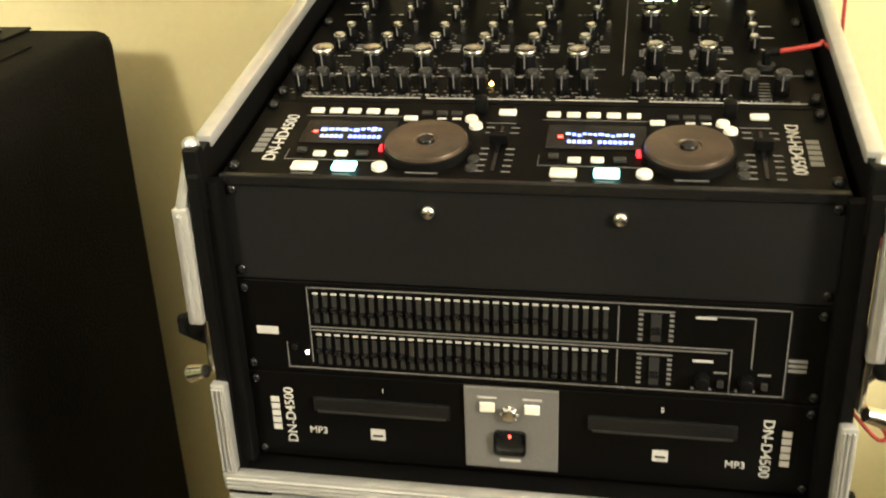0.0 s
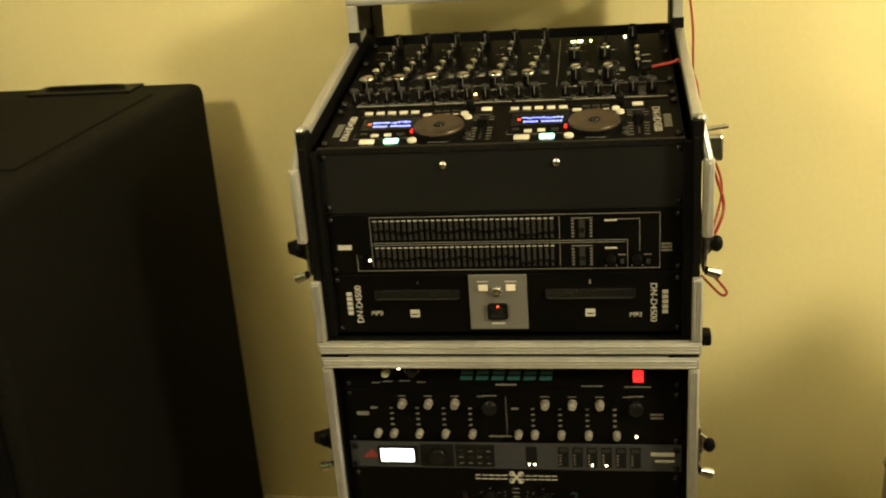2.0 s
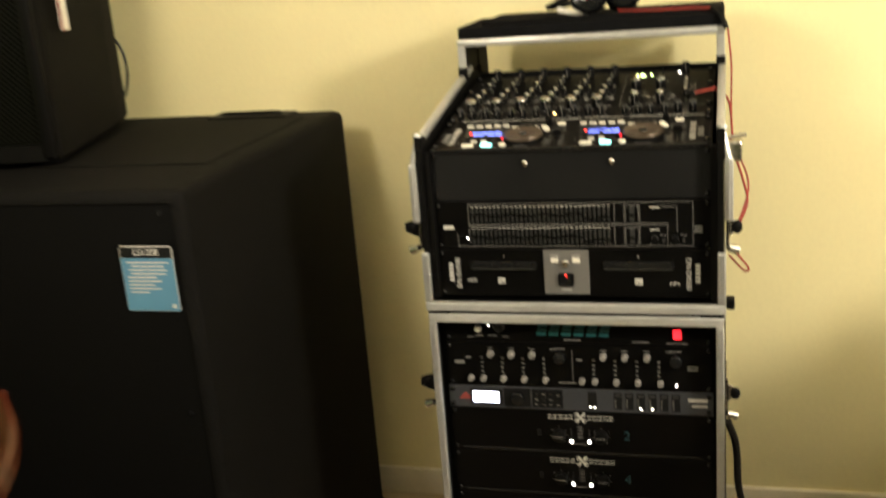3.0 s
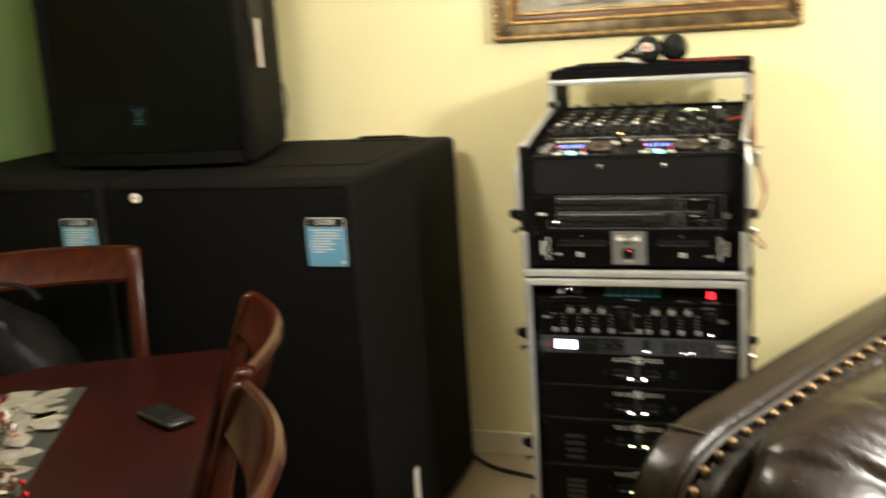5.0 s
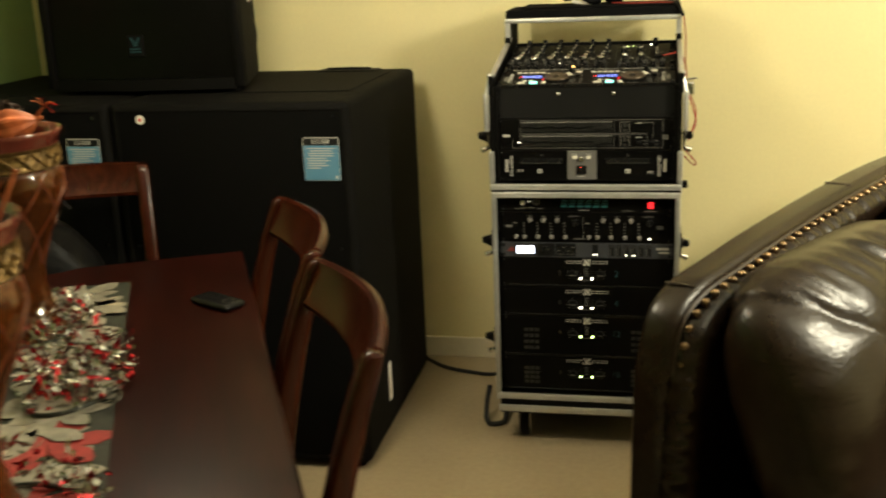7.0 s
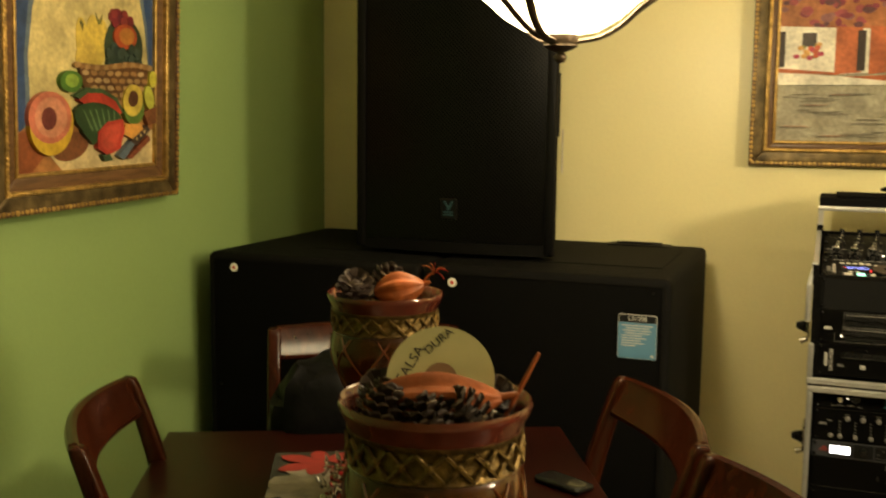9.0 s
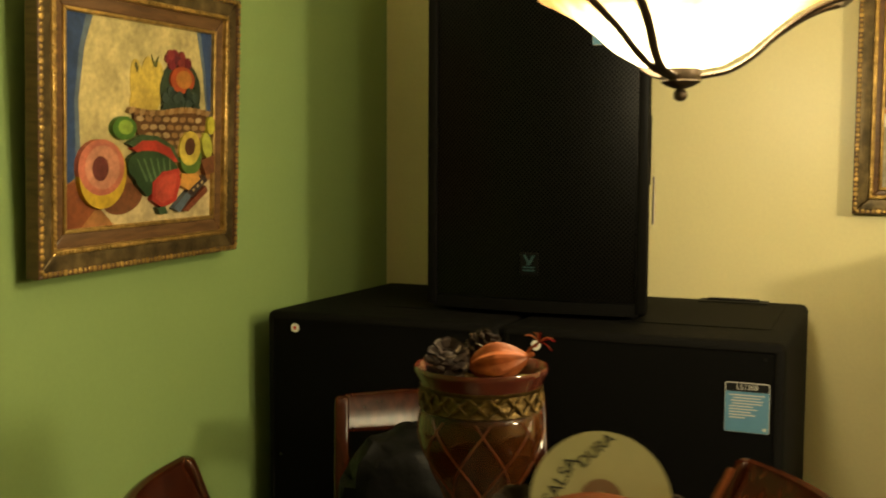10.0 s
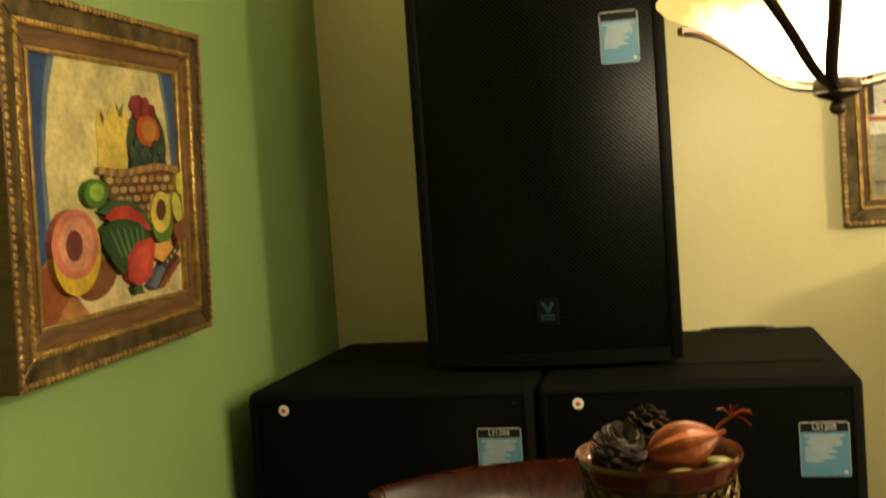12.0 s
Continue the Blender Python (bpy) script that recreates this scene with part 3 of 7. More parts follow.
    # base, back and seat
    part("base", box(-0.025, 2.0, -0.02, 1.58, 0.10, 0.30, 0.02), LEATHER, t, smooth=True)
    part("back", box(-0.045, 2.0, 1.36, 1.59, 0.12, 0.96, 0.07, 4), LEATHER, t, "leather back", smooth=True)
    bm = box(-0.09, 0.72, -0.21, 1.36, 0.29, 0.47, 0.06, 4)
    part("seat_cushion", bm, LEATHER, t, "plump leather seat cushion", smooth=True)
    part("seat_cushion", box(0.73, 1.5, -0.21, 1.36, 0.29, 0.47, 0.06, 4), LEATHER, t, smooth=True)
    for x in (-0.06, 1.9):
        for y in (0.03, 1.53):
            part("foot", rod((x, y, 0), (x, y, 0.11), 0.025, 0.032), CHAIR, t, "turned wooden foot")
    part("outer_arm", box(1.9, 2.04, -0.04, 1.58, 0.12, 0.84, 0.05, 3), LEATHER, t, smooth=True)
    return t


sofa()


def pillow(c, size, turn, tilt, lean, seed, label):
    """A plump pillow with puckered edges; its face looks along its own -y."""
    t = thing("pillow", c, label, "pillow", "leather pillows on the sofa", turn=0)
    t.matrix_basis = pose(*c, tilt, lean, turn)
    w, h, d = size
    bm = bmesh.new()
    n = 72
    rng = random.Random(seed)
    ph = [rng.uniform(0, 6.28) for _ in range(10)]

    def outline(u, v):
        """Square to a rounded, slightly waisted outline."""
        r = max(abs(u), abs(v))
        if r < 1e-6:
            return 0.0, 0.0
        f = r / (abs(u) ** 4.2 + abs(v) ** 4.2) ** (1 / 4.2)
        return u * f, v * f

    def crease(a_, k):
        """Ridges of drawn leather along the seam; uneven in spacing and strength."""
        w_ = 1.2 * math.sin(a_ * 16 + 2.2 * math.sin(a_ * 5 + ph[k])) * (0.55 + 0.45 * math.sin(a_ * 7 + ph[k + 1]))
        return w_ + 0.5 * math.sin(a_ * 37 + 3 * math.sin(a_ * 3 + ph[k + 2]))
    grid = {}
    for side in (-1, 1):
        for i in range(n + 1):
            for j in range(n + 1):
                u, v = -1 + 2 * i / n, -1 + 2 * j / n
                if side == 1 and (abs(u) > 0.999 or abs(v) > 0.999):
                    grid[(side, i, j)] = grid[(-1, i, j)]
                    continue
                full = (max(0, 1 - abs(u) ** 2.8) * max(0, 1 - abs(v) ** 2.8)) ** 0.42
                ou, ov = outline(u, v)
                eu, ev = 1 - abs(u), 1 - abs(v)
                pull = 0.5 * math.exp(-((eu - 0.08) / 0.12) ** 2) * crease(v + 0.3 * u, 0) + 1.7 * math.exp(-((ev - 0.12) / 0.17) ** 2) * crease(u + 0.5 * v, 3)
                slack = 0.020 * math.sin(2.6 * u + 1.7 * v + ph[6]) + 0.012 * math.sin(5.1 * v - 3.3 * u + ph[7]) + 0.007 * math.sin(9 * u + 6 * v + ph[8]) + 0.005 * math.sin(14 * v - 11 * u + ph[9])
                x = ou * w / 2
                z = ov * h / 2
                y = side * d / 2 * (full * (1 + slack * 1.6) + 0.021 * pull * min(1.0, full * 1.6))
                grid[(side, i, j)] = bm.verts.new((x, y, z))
        for i in range(n):
            for j in range(n):
                q = [grid[(side, i, j)], grid[(side, i + 1, j)], grid[(side, i + 1, j + 1)], grid[(side, i, j + 1)]]
                if len(set(q)) == 4:
                    try:
                        bm.faces.new(q)
                    except ValueError:
                        pass
    part("cover", bm, LEATHER, t, smooth=True)
    rim = []
    for k in range(80):
        a = 2 * math.pi * k / 80
        c_, s_ = math.cos(a), math.sin(a)
        f = 1 / max(abs(c_), abs(s_))
        u, v = c_ * f * 0.985, s_ * f * 0.985
        ou, ov = outline(u, v)
        rim.append((ou * w / 2, 0.002 * math.sin(k * 1.9), ov * h / 2))
    part("seam", tube(rim + rim[:2], 0.0035, 6), PIPING, t, smooth=True)
    return t


SOFA = pose(0.192, -0.43, 0, 0, 0, -33)


def on_sofa(x, y, z):
    p = SOFA @ Vector((x, y, z))
    return (p.x, p.y, p.z)


pillow(on_sofa(0.125, 0.29, 0.70), (0.62, 0.50, 0.26), 57, -22, 0, 3, "plump dark brown leather pillow leaning on the sofa arm")
pillow(on_sofa(0.17, 0.86, 0.705), (0.60, 0.52, 0.26), 48, -20, 3, 5, "dark brown leather pillow against the sofa back")


# ---- equipment cases ----
XC, YF = -0.086, 0.850                          # middle of the rack panels, and their front plane
XL, XR = XC - 0.2413, XC + 0.2413
U = 0.04445


def P(name, bm, mat_, parent, label="", xf=None, smooth=False):
    return part(name, bm, mat_, parent, label, xf, smooth)


def rack_panel(parent, z0, units, material_=PANEL, label=""):
    """Front panel with ears and four rack screws, and the body behind it."""
    z1 = z0 + units * U - 0.0008
    p = P("front_panel", box(XL, XR, YF, YF + 0.004, z0 + 0.0004, z1, 0.0008), material_, parent, label)
    P("chassis", box(XL + 0.022, XR - 0.022, YF + 0.004, YF + 0.36, z0 + 0.002, z1 - 0.002), MATT, parent)
    first = None
    for x in (XL + 0.008, XR - 0.008):
        for z in (z0 + 0.0075, z1 - 0.0075):
            if first is None:
                first = P("rack_screw", ball((x, YF - 0.001, z), 0.0046, seg=10, squash=(1, 0.7, 1)), GLOSS, parent, "rack screw", smooth=True)
                at0 = (x, z)
            else:
                again(first, (x - at0[0], 0, z - at0[1]))
    return p


def bars(rects, y, material_, name, parent, depth=0.0006):
    """Thin raised print made of small bars (x0, x1, z0, z1)."""
    bm = bmesh.new()
    for x0, x1, z0, z1 in rects:
        box(x0, x1, y - depth, y, z0, z1, bm=bm)
    ob = P(name, bm, material_, parent)
    return tagged(ob, kind="stuff")


def knob(x, z, r, h, y=YF, top=None, name="knob", parent=None, cap=None):
    k = P(name, rod((x, y, z), (x, y - h, z), r, r * 0.86, 14, bevel=r * 0.12), top or MATT, parent, smooth=True)
    if cap:
        P("cap", rod((x, y - h, z), (x, y - h - 0.0012, z), r * 0.72, r * 0.66, 12), cap, k, smooth=True)
    return k


def butterfly_latch(parent, x, z, side):
    """Sprung catch with its turned wing standing off the case side."""
    l = P("latch", box(min(x, x + side * 0.006), max(x, x + side * 0.006), 0.835, 0.915, z - 0.035, z + 0.035, 0.002), STEEL, parent, "steel butterfly latch")
    far = 0.034 if side < 0 else 0.017
    P("latch_wing", prism([(x + side * 0.006, z - 0.016), (x + side * far, z - 0.004), (x + side * far, z + 0.012), (x + side * 0.006, z + 0.020)], "y", 0.845, 0.853, bevel=0.002), GLOSS if side < 0 else STEEL, l, "latch wing")
    P("latch_hook", rod((x + side * 0.004, 0.826, z - 0.028), (x + side * 0.020, 0.830, z - 0.034), 0.006, 0.008), STEEL, l, smooth=True)
    P("latch_nose", ball((x + side * 0.018, 0.846, z + 0.002), 0.009, seg=10, squash=(1, 0.7, 1.3)), MATT, l, smooth=True)
    return l


# lower case on castors
LX0, LX1, LY0, LY1, LZ0, LZ1 = XL - 0.019, XR + 0.019, 0.818, 1.33, 0.148, 0.776
low = thing("rack_case", (XC, 1.07, 0), "black flight case with aluminium edges on castors holding amplifiers", "flight case", "stacked flight cases")
P("side_panel", box(LX0, LX0 + 0.009, LY0 + 0.008, LY1, LZ0, LZ1, 0.001), MATT, low)
P("side_panel", box(LX1 - 0.009, LX1, LY0 + 0.008, LY1, LZ0, LZ1, 0.001), MATT, low)
P("top_panel", box(LX0 + 0.009, LX1 - 0.009, LY0 + 0.008, LY1, LZ1 - 0.009, LZ1), MATT, low)
P("bottom_panel", box(LX0 + 0.009, LX1 - 0.009, LY0 + 0.008, LY1, LZ0, LZ0 + 0.009), MATT, low)
P("back_panel", box(LX0 + 0.009, LX1 - 0.009, LY1 - 0.009, LY1, LZ0 + 0.009, LZ1 - 0.009), MATT, low)


def front_frame(parent, x0, x1, z0, z1, y, w=0.017, split=None):
    """Aluminium surround of a case mouth: top and bottom bars and two uprights, each with a groove."""
    def bar(bx0, bx1, bz0, bz1, name):
        b = P(name, box(bx0, bx1, y, y + 0.012, bz0, bz1, 0.0025), ALU, parent, "aluminium edge", smooth=True)
        if bx1 - bx0 > bz1 - bz0:
            for q in (-0.0052, -0.0008, 0.0036):
                P("bead", box(bx0 + 0.004, bx1 - 0.004, y - 0.0022, y + 0.001, (bz0 + bz1) / 2 + q - 0.0012, (bz0 + bz1) / 2 + q + 0.0012, 0.0006), ALU, b)
        else:
            for q in (-0.0036, 0.0, 0.0036):
                P("bead", box((bx0 + bx1) / 2 + q - 0.001, (bx0 + bx1) / 2 + q + 0.001, y - 0.0022, y + 0.001, bz0 + 0.004, bz1 - 0.004, 0.0006), ALU, b)
    bar(x0, x1, z0, z0 + w, "bottom_edge")
    if split is None:
        bar(x0, x1, z1 - w, z1, "top_edge")
        bar(x0, x0 + w * 0.8, z0 + w, z1 - w, "side_edge")
        bar(x1 - w * 0.8, x1, z0 + w, z1 - w, "side_edge")
    else:
        for k0, k1 in split:
            bar(x0, x0 + w * 0.8, k0, k1, "side_edge")
            bar(x1 - w * 0.8, x1, k0, k1, "side_edge")


front_frame(low, LX0, LX1, LZ0, LZ1, LY0)
for x in (XL - 0.004, XR + 0.004):
    P("rack_rail", box(x - 0.006, x + 0.006, YF + 0.0045, YF + 0.012, LZ0 + 0.02, LZ1 - 0.02), MATT, low)
for x0, x1 in ((LX0, LX0), (LX1, LX1)):
    for z in (LZ0, LZ1):
        P("depth_edge", box(x0 - 0.002, x0 + 0.002 + 0.012 * (1 if x0 == LX0 else -1) if x0 == LX0 else x0 + 0.002, LY0 + 0.013, LY1, z - 0.008, z + 0.003, 0.001) if x0 == LX0 else
          box(x0 - 0.012, x0 + 0.002, LY0 + 0.013, LY1, z - 0.008, z + 0.003, 0.001), ALU, low, "aluminium edge")
for z in (0.625, 0.33):
    butterfly_latch(low, LX0, z, -1)
    butterfly_latch(low, LX1, z, 1)
for x in (LX0 + 0.02, LX1 - 0.02):
    P("corner_plate", box(x - 0.02, x + 0.02, LY0 + 0.002, LY0 + 0.045, LZ1, LZ1 + 0.004, 0.001), MATT, low, "riveted corner plate")
# castor board
P("castor_board", box(LX0 + 0.012, LX1 - 0.012, LY0 + 0.0, LY1, 0.104, 0.146, 0.002), MATT, low, "black castor board")
P("board_edge", box(LX0 + 0.006, LX1 - 0.006, LY0 - 0.006, LY0 + 0.006, 0.110, 0.130, 0.003), ALU, low, "aluminium edge", smooth=True)
for x in (LX0 + 0.075, LX1 - 0.075):
    for y in (LY0 + 0.07, LY1 - 0.07):
        c = P("castor", box(x - 0.04, x + 0.04, y - 0.04, y + 0.04, 0.094, 0.104, 0.002), STEEL, low, "swivel castor")
        P("fork", box(x - 0.020, x - 0.016, y - 0.016, y + 0.022, 0.035, 0.095), STEEL, c)
        P("fork", box(x + 0.016, x + 0.020, y - 0.016, y + 0.022, 0.035, 0.095), STEEL, c)
        P("wheel", rod((x - 0.014, y + 0.008, 0.042), (x + 0.014, y + 0.008, 0.042), 0.042, seg=24, bevel=0.004), MATT, c, "black rubber wheel", smooth=True)

# upper case, sloped on top
SLOPE = 10.0
S0 = Vector((0, YF, 1.069))
SL = Matrix.Translation(S0) @ Matrix.Rotation(radians(SLOPE), 4, "X")    # x, distance up the slope, height over it
UZ0 = 0.781
up = thing("mixer_case", (XC, 1.07, UZ0), "black flight case with aluminium edges and a sloped mixer top", "flight case", "stacked flight cases")
UX0, UX1 = XL - 0.022, XR + 0.022
back_y = 1.33
zs = S0.z + (1.262 - YF) * math.tan(radians(SLOPE))
prof = [(0.826, UZ0), (0.826, 1.075), (0.846, 1.093), (1.262, zs + 0.022), (back_y, zs + 0.022), (back_y, UZ0)]
for x0, x1 in ((UX0 + 0.004, UX0 + 0.013), (UX1 - 0.013, UX1 - 0.004)):
    P("side_panel", prism(prof, "x", x0, x1), MATT, up)
P("bottom_panel", box(UX0 + 0.013, UX1 - 0.013, 0.826, back_y, UZ0, UZ0 + 0.009), MATT, up)
P("back_panel", box(UX0 + 0.013, UX1 - 0.013, back_y - 0.009, back_y, UZ0 + 0.009, zs), MATT, up)
front_frame(up, UX0, UX1, UZ0, 1.06, 0.818, split=[(UZ0 + 0.017, 0.890)])
for x0, x1 in ((UX0 - 0.012, UX0 + 0.002), (UX1 - 0.002, UX1 + 0.012)):
    e = P("side_edge", box(x0, x1, 0.822, 0.836, 0.945, 1.050, 0.003), ALU, up, "aluminium edge standing proud", smooth=True)
    P("bead", box((x0 + x1) / 2 - 0.002, (x0 + x1) / 2 + 0.002, 0.819, 0.823, 0.95, 1.045, 0.001), ALU, e)
    # sloped rails along the mixer top
for side, x in ((-1, UX0), (1, UX1)):
    xa, xb = (x + 0.001, x + 0.015) if side < 0 else (x - 0.015, x - 0.001)
    P("slope_edge", box(xa, xb, 0.012, 0.41, 0.018, 0.030, 0.003), ALU, up, "aluminium edge", xf=SL, smooth=True)
    P("slope_lip", box(xa + 0.003, xb - 0.003, 0.0, 0.41, -0.002, 0.018), MATT, up, xf=SL)
    P("front_post", box(xa, xb, 0.829, 0.841, 1.045, 1.098, 0.002), MATT, up)
    P("corner_cap", ball((x + side * 0.001 * -4, 0.842, 1.097), 0.0075, seg=10), ALU, up, "rounded aluminium corner", smooth=True)
    P("proud_top", tube([(x + side * 0.005, 0.829, 1.048), (x - side * 0.004, 0.838, 1.090)], 0.0055, 8), ALU, up, smooth=True)
    butterfly_latch(up, x, 0.927, side)
    P("rack_rail", box(XC + side * 0.2455 - 0.007, XC + side * 0.2455 + 0.007, 0.836, YF - 0.0005, UZ0 + 0.02, 1.068), MATT, up)
P("catch_bar", rod((UX1 + 0.002, 0.87, 1.075), (UX1 + 0.032, 0.87, 1.079), 0.003), STEEL, up, "steel hinge pin", smooth=True)
h = P("hinge", box(UX1, UX1 + 0.026, 0.86, 0.90, 1.035, 1.070, 0.004), STEEL, up, "loose-joint hinge")
P("foot_clip", box(UX1, UX1 + 0.014, 0.835, 0.86, UZ0 + 0.004, UZ0 + 0.022, 0.003), MATT, up)
# blank panel with two bright screws
bp = P("blank_panel", box(XL, XR, YF, YF + 0.004, 0.9784, 1.0665, 0.0008), BLACK, up, "plain black blanking panel")
for x in (-0.158, -0.009):
    P("panel_screw", ball((x, YF - 0.002, 1.044), 0.0062, seg=12, squash=(1, 0.7, 1)), STEEL, bp, "bright screw", smooth=True)
for x in (XL + 0.008, XR - 0.008):
    for z in (0.987, 1.058):
        P("panel_bolt", ball((x, YF - 0.001, z), 0.0046, seg=8, squash=(1, 0.7, 1)), GLOSS, bp, smooth=True)

# shelf over the back of the mixer
sh = thing("laptop_shelf", (XC, 1.3, zs), "black carpeted shelf on an aluminium frame above the mixer", "shelf")
SHZ, SY0, SY1 = 1.226, 1.178, 1.40
P("board", box(UX0 + 0.004, UX1 - 0.004, SY0 + 0.004, SY1, SHZ + 0.002, SHZ + 0.026, 0.004), CLOTH, sh, "black carpeted board")
P("front_edge", box(UX0 + 0.002, UX1 - 0.002, SY0 - 0.004, SY0 + 0.010, SHZ - 0.012, SHZ + 0.002, 0.003), ALU, sh, "aluminium edge", smooth=True)
for x0, x1 in ((UX0 + 0.003, UX0 + 0.018), (UX1 - 0.018, UX1 - 0.003)):
    zb = S0.z + (SY0 - YF) * math.tan(radians(SLOPE)) + 0.030
    P("front_leg", box(x0, x1, SY0 - 0.003, SY0 + 0.006, zb + 0.012, SHZ - 0.012, 0.001), ALU, sh, "aluminium leg")
    P("leg_shoe", box(x0 - 0.001, x1 + 0.001, SY0 - 0.004, SY0 + 0.008, zb - 0.006, zb + 0.016, 0.001), MATT, sh)
    P("side_brace", prism([(SY0 + 0.006, SHZ - 0.01), (SY1, SHZ - 0.01), (SY1, SHZ - 0.10), (SY1 - 0.02, SHZ - 0.10), (SY0 + 0.006, SHZ - 0.045)], "x", x0 + 0.005, x0 + 0.010), MATT, sh)
    P("rear_leg", box(x0 + 0.003, x1 - 0.003, 1.305, 1.325, zs + 0.022, SHZ + 0.002), MATT, sh)
lap = thing("padded_mat", (XC, 1.3, SHZ + 0.026), "thin black padded mat lying on the shelf", "mat")
P("pad", box(UX0 + 0.05, UX1 - 0.006, SY0 + 0.02, SY1 - 0.01, SHZ + 0.0265, SHZ + 0.033, 0.002), CLOTH, lap, smooth=True)


# headphones lying on the shelf
def headphones():
    z = SHZ + 0.034
    t = thing("headphones", (XC - 0.02, 1.22, z), "glossy black over-ear headphones with white ear caps on the shelf", "headphones")
    cx = XC - 0.002
    for dx, dy, tilt in ((0.0, 0.0, 0), (0.062, 0.055, 20)):
        c = Vector((cx + dx, 1.225 + dy, z + 0.036))
        cup = P("ear_cup", rod(c + Vector((0, -0.014, 0.004)), c + Vector((0, 0.012, -0.002)), 0.033, 0.036, 24, bevel=0.006), GLOSS, t, smooth=True)
        P("cushion", lathe([(0.018, -0.008), (0.030, -0.012), (0.037, -0.004), (0.037, 0.004), (0.030, 0.012), (0.018, 0.008), (0.018, -0.008)], (0, 0, 0), 24), CLOTH, cup, "padded ear cushion",
          xf=Matrix.Translation(c + Vector((0, 0.022, -0.004))) @ Matrix.Rotation(radians(90), 4, "X"), smooth=True)
        if dx:
            continue
        cap = P("cap", rod(c + Vector((0, -0.0145, 0.004)), c + Vector((0, -0.016, 0.004)), 0.0135, seg=20), PAPER, cup, "white round cap")
        P("cap_mark", rod(c + Vector((0, -0.0160, 0.004)), c + Vector((0, -0.0166, 0.004)), 0.007, seg=16), RED, cap)
    P("headband", tube(smooth_path([(cx + 0.0, 1.236, z + 0.066), (cx - 0.035, 1.235, z + 0.040), (cx - 0.072, 1.245, z + 0.020), (cx - 0.078, 1.285, z + 0.016), (cx - 0.03, 1.325, z + 0.020),
                                    (cx + 0.04, 1.318, z + 0.034), (cx + 0.064, 1.300, z + 0.062)], 6), 0.011, 10, flat=0.6), GLOSS, t, "glossy headband", smooth=True)
    P("band_pad", tube(smooth_path([(cx - 0.06, 1.232, z + 0.012), (cx - 0.03, 1.228, z + 0.006), (cx + 0.0, 1.228, z + 0.006)], 5), 0.006, 8), PAPER, t, "pale inner band", smooth=True)
    return t


headphones()


# ---- rack units, upper case ----
def cd_player():
    z0 = 0.800
    t = thing("disc_player", (XC, YF, z0), "black dual disc player with a grey centre plate", "disc player")
    rack_panel(t, z0, 2, label="black front panel")
    y = YF
    for x0 in (-0.268, -0.030):
        tr = P("tray", box(x0, x0 + 0.122, y - 0.004, y + 0.001, z0 + 0.052, z0 + 0.066, 0.0015), GLOSS, t, "closed disc tray")
        P("tray_groove", box(x0 + 0.004, x0 + 0.118, y - 0.0046, y - 0.004, z0 + 0.0515, z0 + 0.0535), DIMSLOT, tr)
    gx0, gx1 = -0.134, -0.054
    g = P("centre_plate", box(gx0, gx1, y - 0.003, y, z0 + 0.006, z0 + 0.0875, 0.001), GREY, t, "grey metal centre plate")
    yy = y - 0.003
    for x in (-0.114, -0.076):
        P("key", box(x - 0.0065, x + 0.0065, yy - 0.003, yy, z0 + 0.0645, z0 + 0.0735, 0.001), KEY, g, "ivory key")
        P("key_print", box(x - 0.008, x + 0.008, yy - 0.0004, yy, z0 + 0.077, z0 + 0.0785), PRINT, g)
    P("selector", rod((-0.095, yy, z0 + 0.064), (-0.095, yy - 0.006, z0 + 0.064), 0.007, 0.006, 16, bevel=0.001), STEEL, g, "ribbed silver selector", smooth=True)
    for i in range(8):
        a = i * math.pi / 4
        P("selector_rib", ball((-0.095 + 0.0068 * math.cos(a), yy - 0.003, z0 + 0.064 + 0.0068 * math.sin(a)), 0.0016, seg=6), STEEL, g)
    w = P("display_window", box(-0.109, -0.081, yy - 0.002, yy, z0 + 0.022, z0 + 0.046, 0.004), GLOSS, g, "dark rounded window", smooth=True)
    P("red_dot", ball((-0.095, yy - 0.002, z0 + 0.041), 0.0013, seg=8), REDGLOW, w, "lit red dot")
    P("window_print", box(-0.104, -0.086, yy - 0.0004, yy, z0 + 0.014, z0 + 0.0165), PRINT, g)
    for x in (-0.212, 0.031):
        b = P("disc_mark", box(x - 0.0065, x + 0.0065, y - 0.0006, y, z0 + 0.024, z0 + 0.035), PRINT, t)
        P("mark_band", box(x - 0.0045, x + 0.0045, y - 0.001, y - 0.0006, z0 + 0.0275, z0 + 0.0295), BLACK, b)
    lettering("lettering", "MP3", 0.0095, pose(-0.266, y - 0.0005, z0 + 0.030, 90, 0, 0), PRINT, t)
    lettering("lettering", "MP3", 0.0095, pose(0.092, y - 0.0005, z0 + 0.026, 90, 0, 0), PRINT, t)
    lettering("lettering", "1", 0.007, pose(-0.205, y - 0.0005, z0 + 0.075, 90, 0, 0), PRINT, t)
    lettering("lettering", "2", 0.007, pose(0.031, y - 0.0005, z0 + 0.075, 90, 0, 0), PRINT, t)
    lettering("lettering", "DN-D4500", 0.0125, pose(XL + 0.037, y - 0.0005, z0 + 0.044, 90, -90, 0), PRINT, t)
    lettering("lettering", "DN-D4500", 0.0125, pose(XR - 0.040, y - 0.0005, z0 + 0.044, 90, 90, 0), PRINT, t)
    for x in (XL + 0.0235, XR - 0.0245):
        bars([(x - 0.0038, x + 0.0038, z0 + 0.028 + i * 0.0072, z0 + 0.0334 + i * 0.0072) for i in range(5)], y, PRINT, "maker_mark", t)


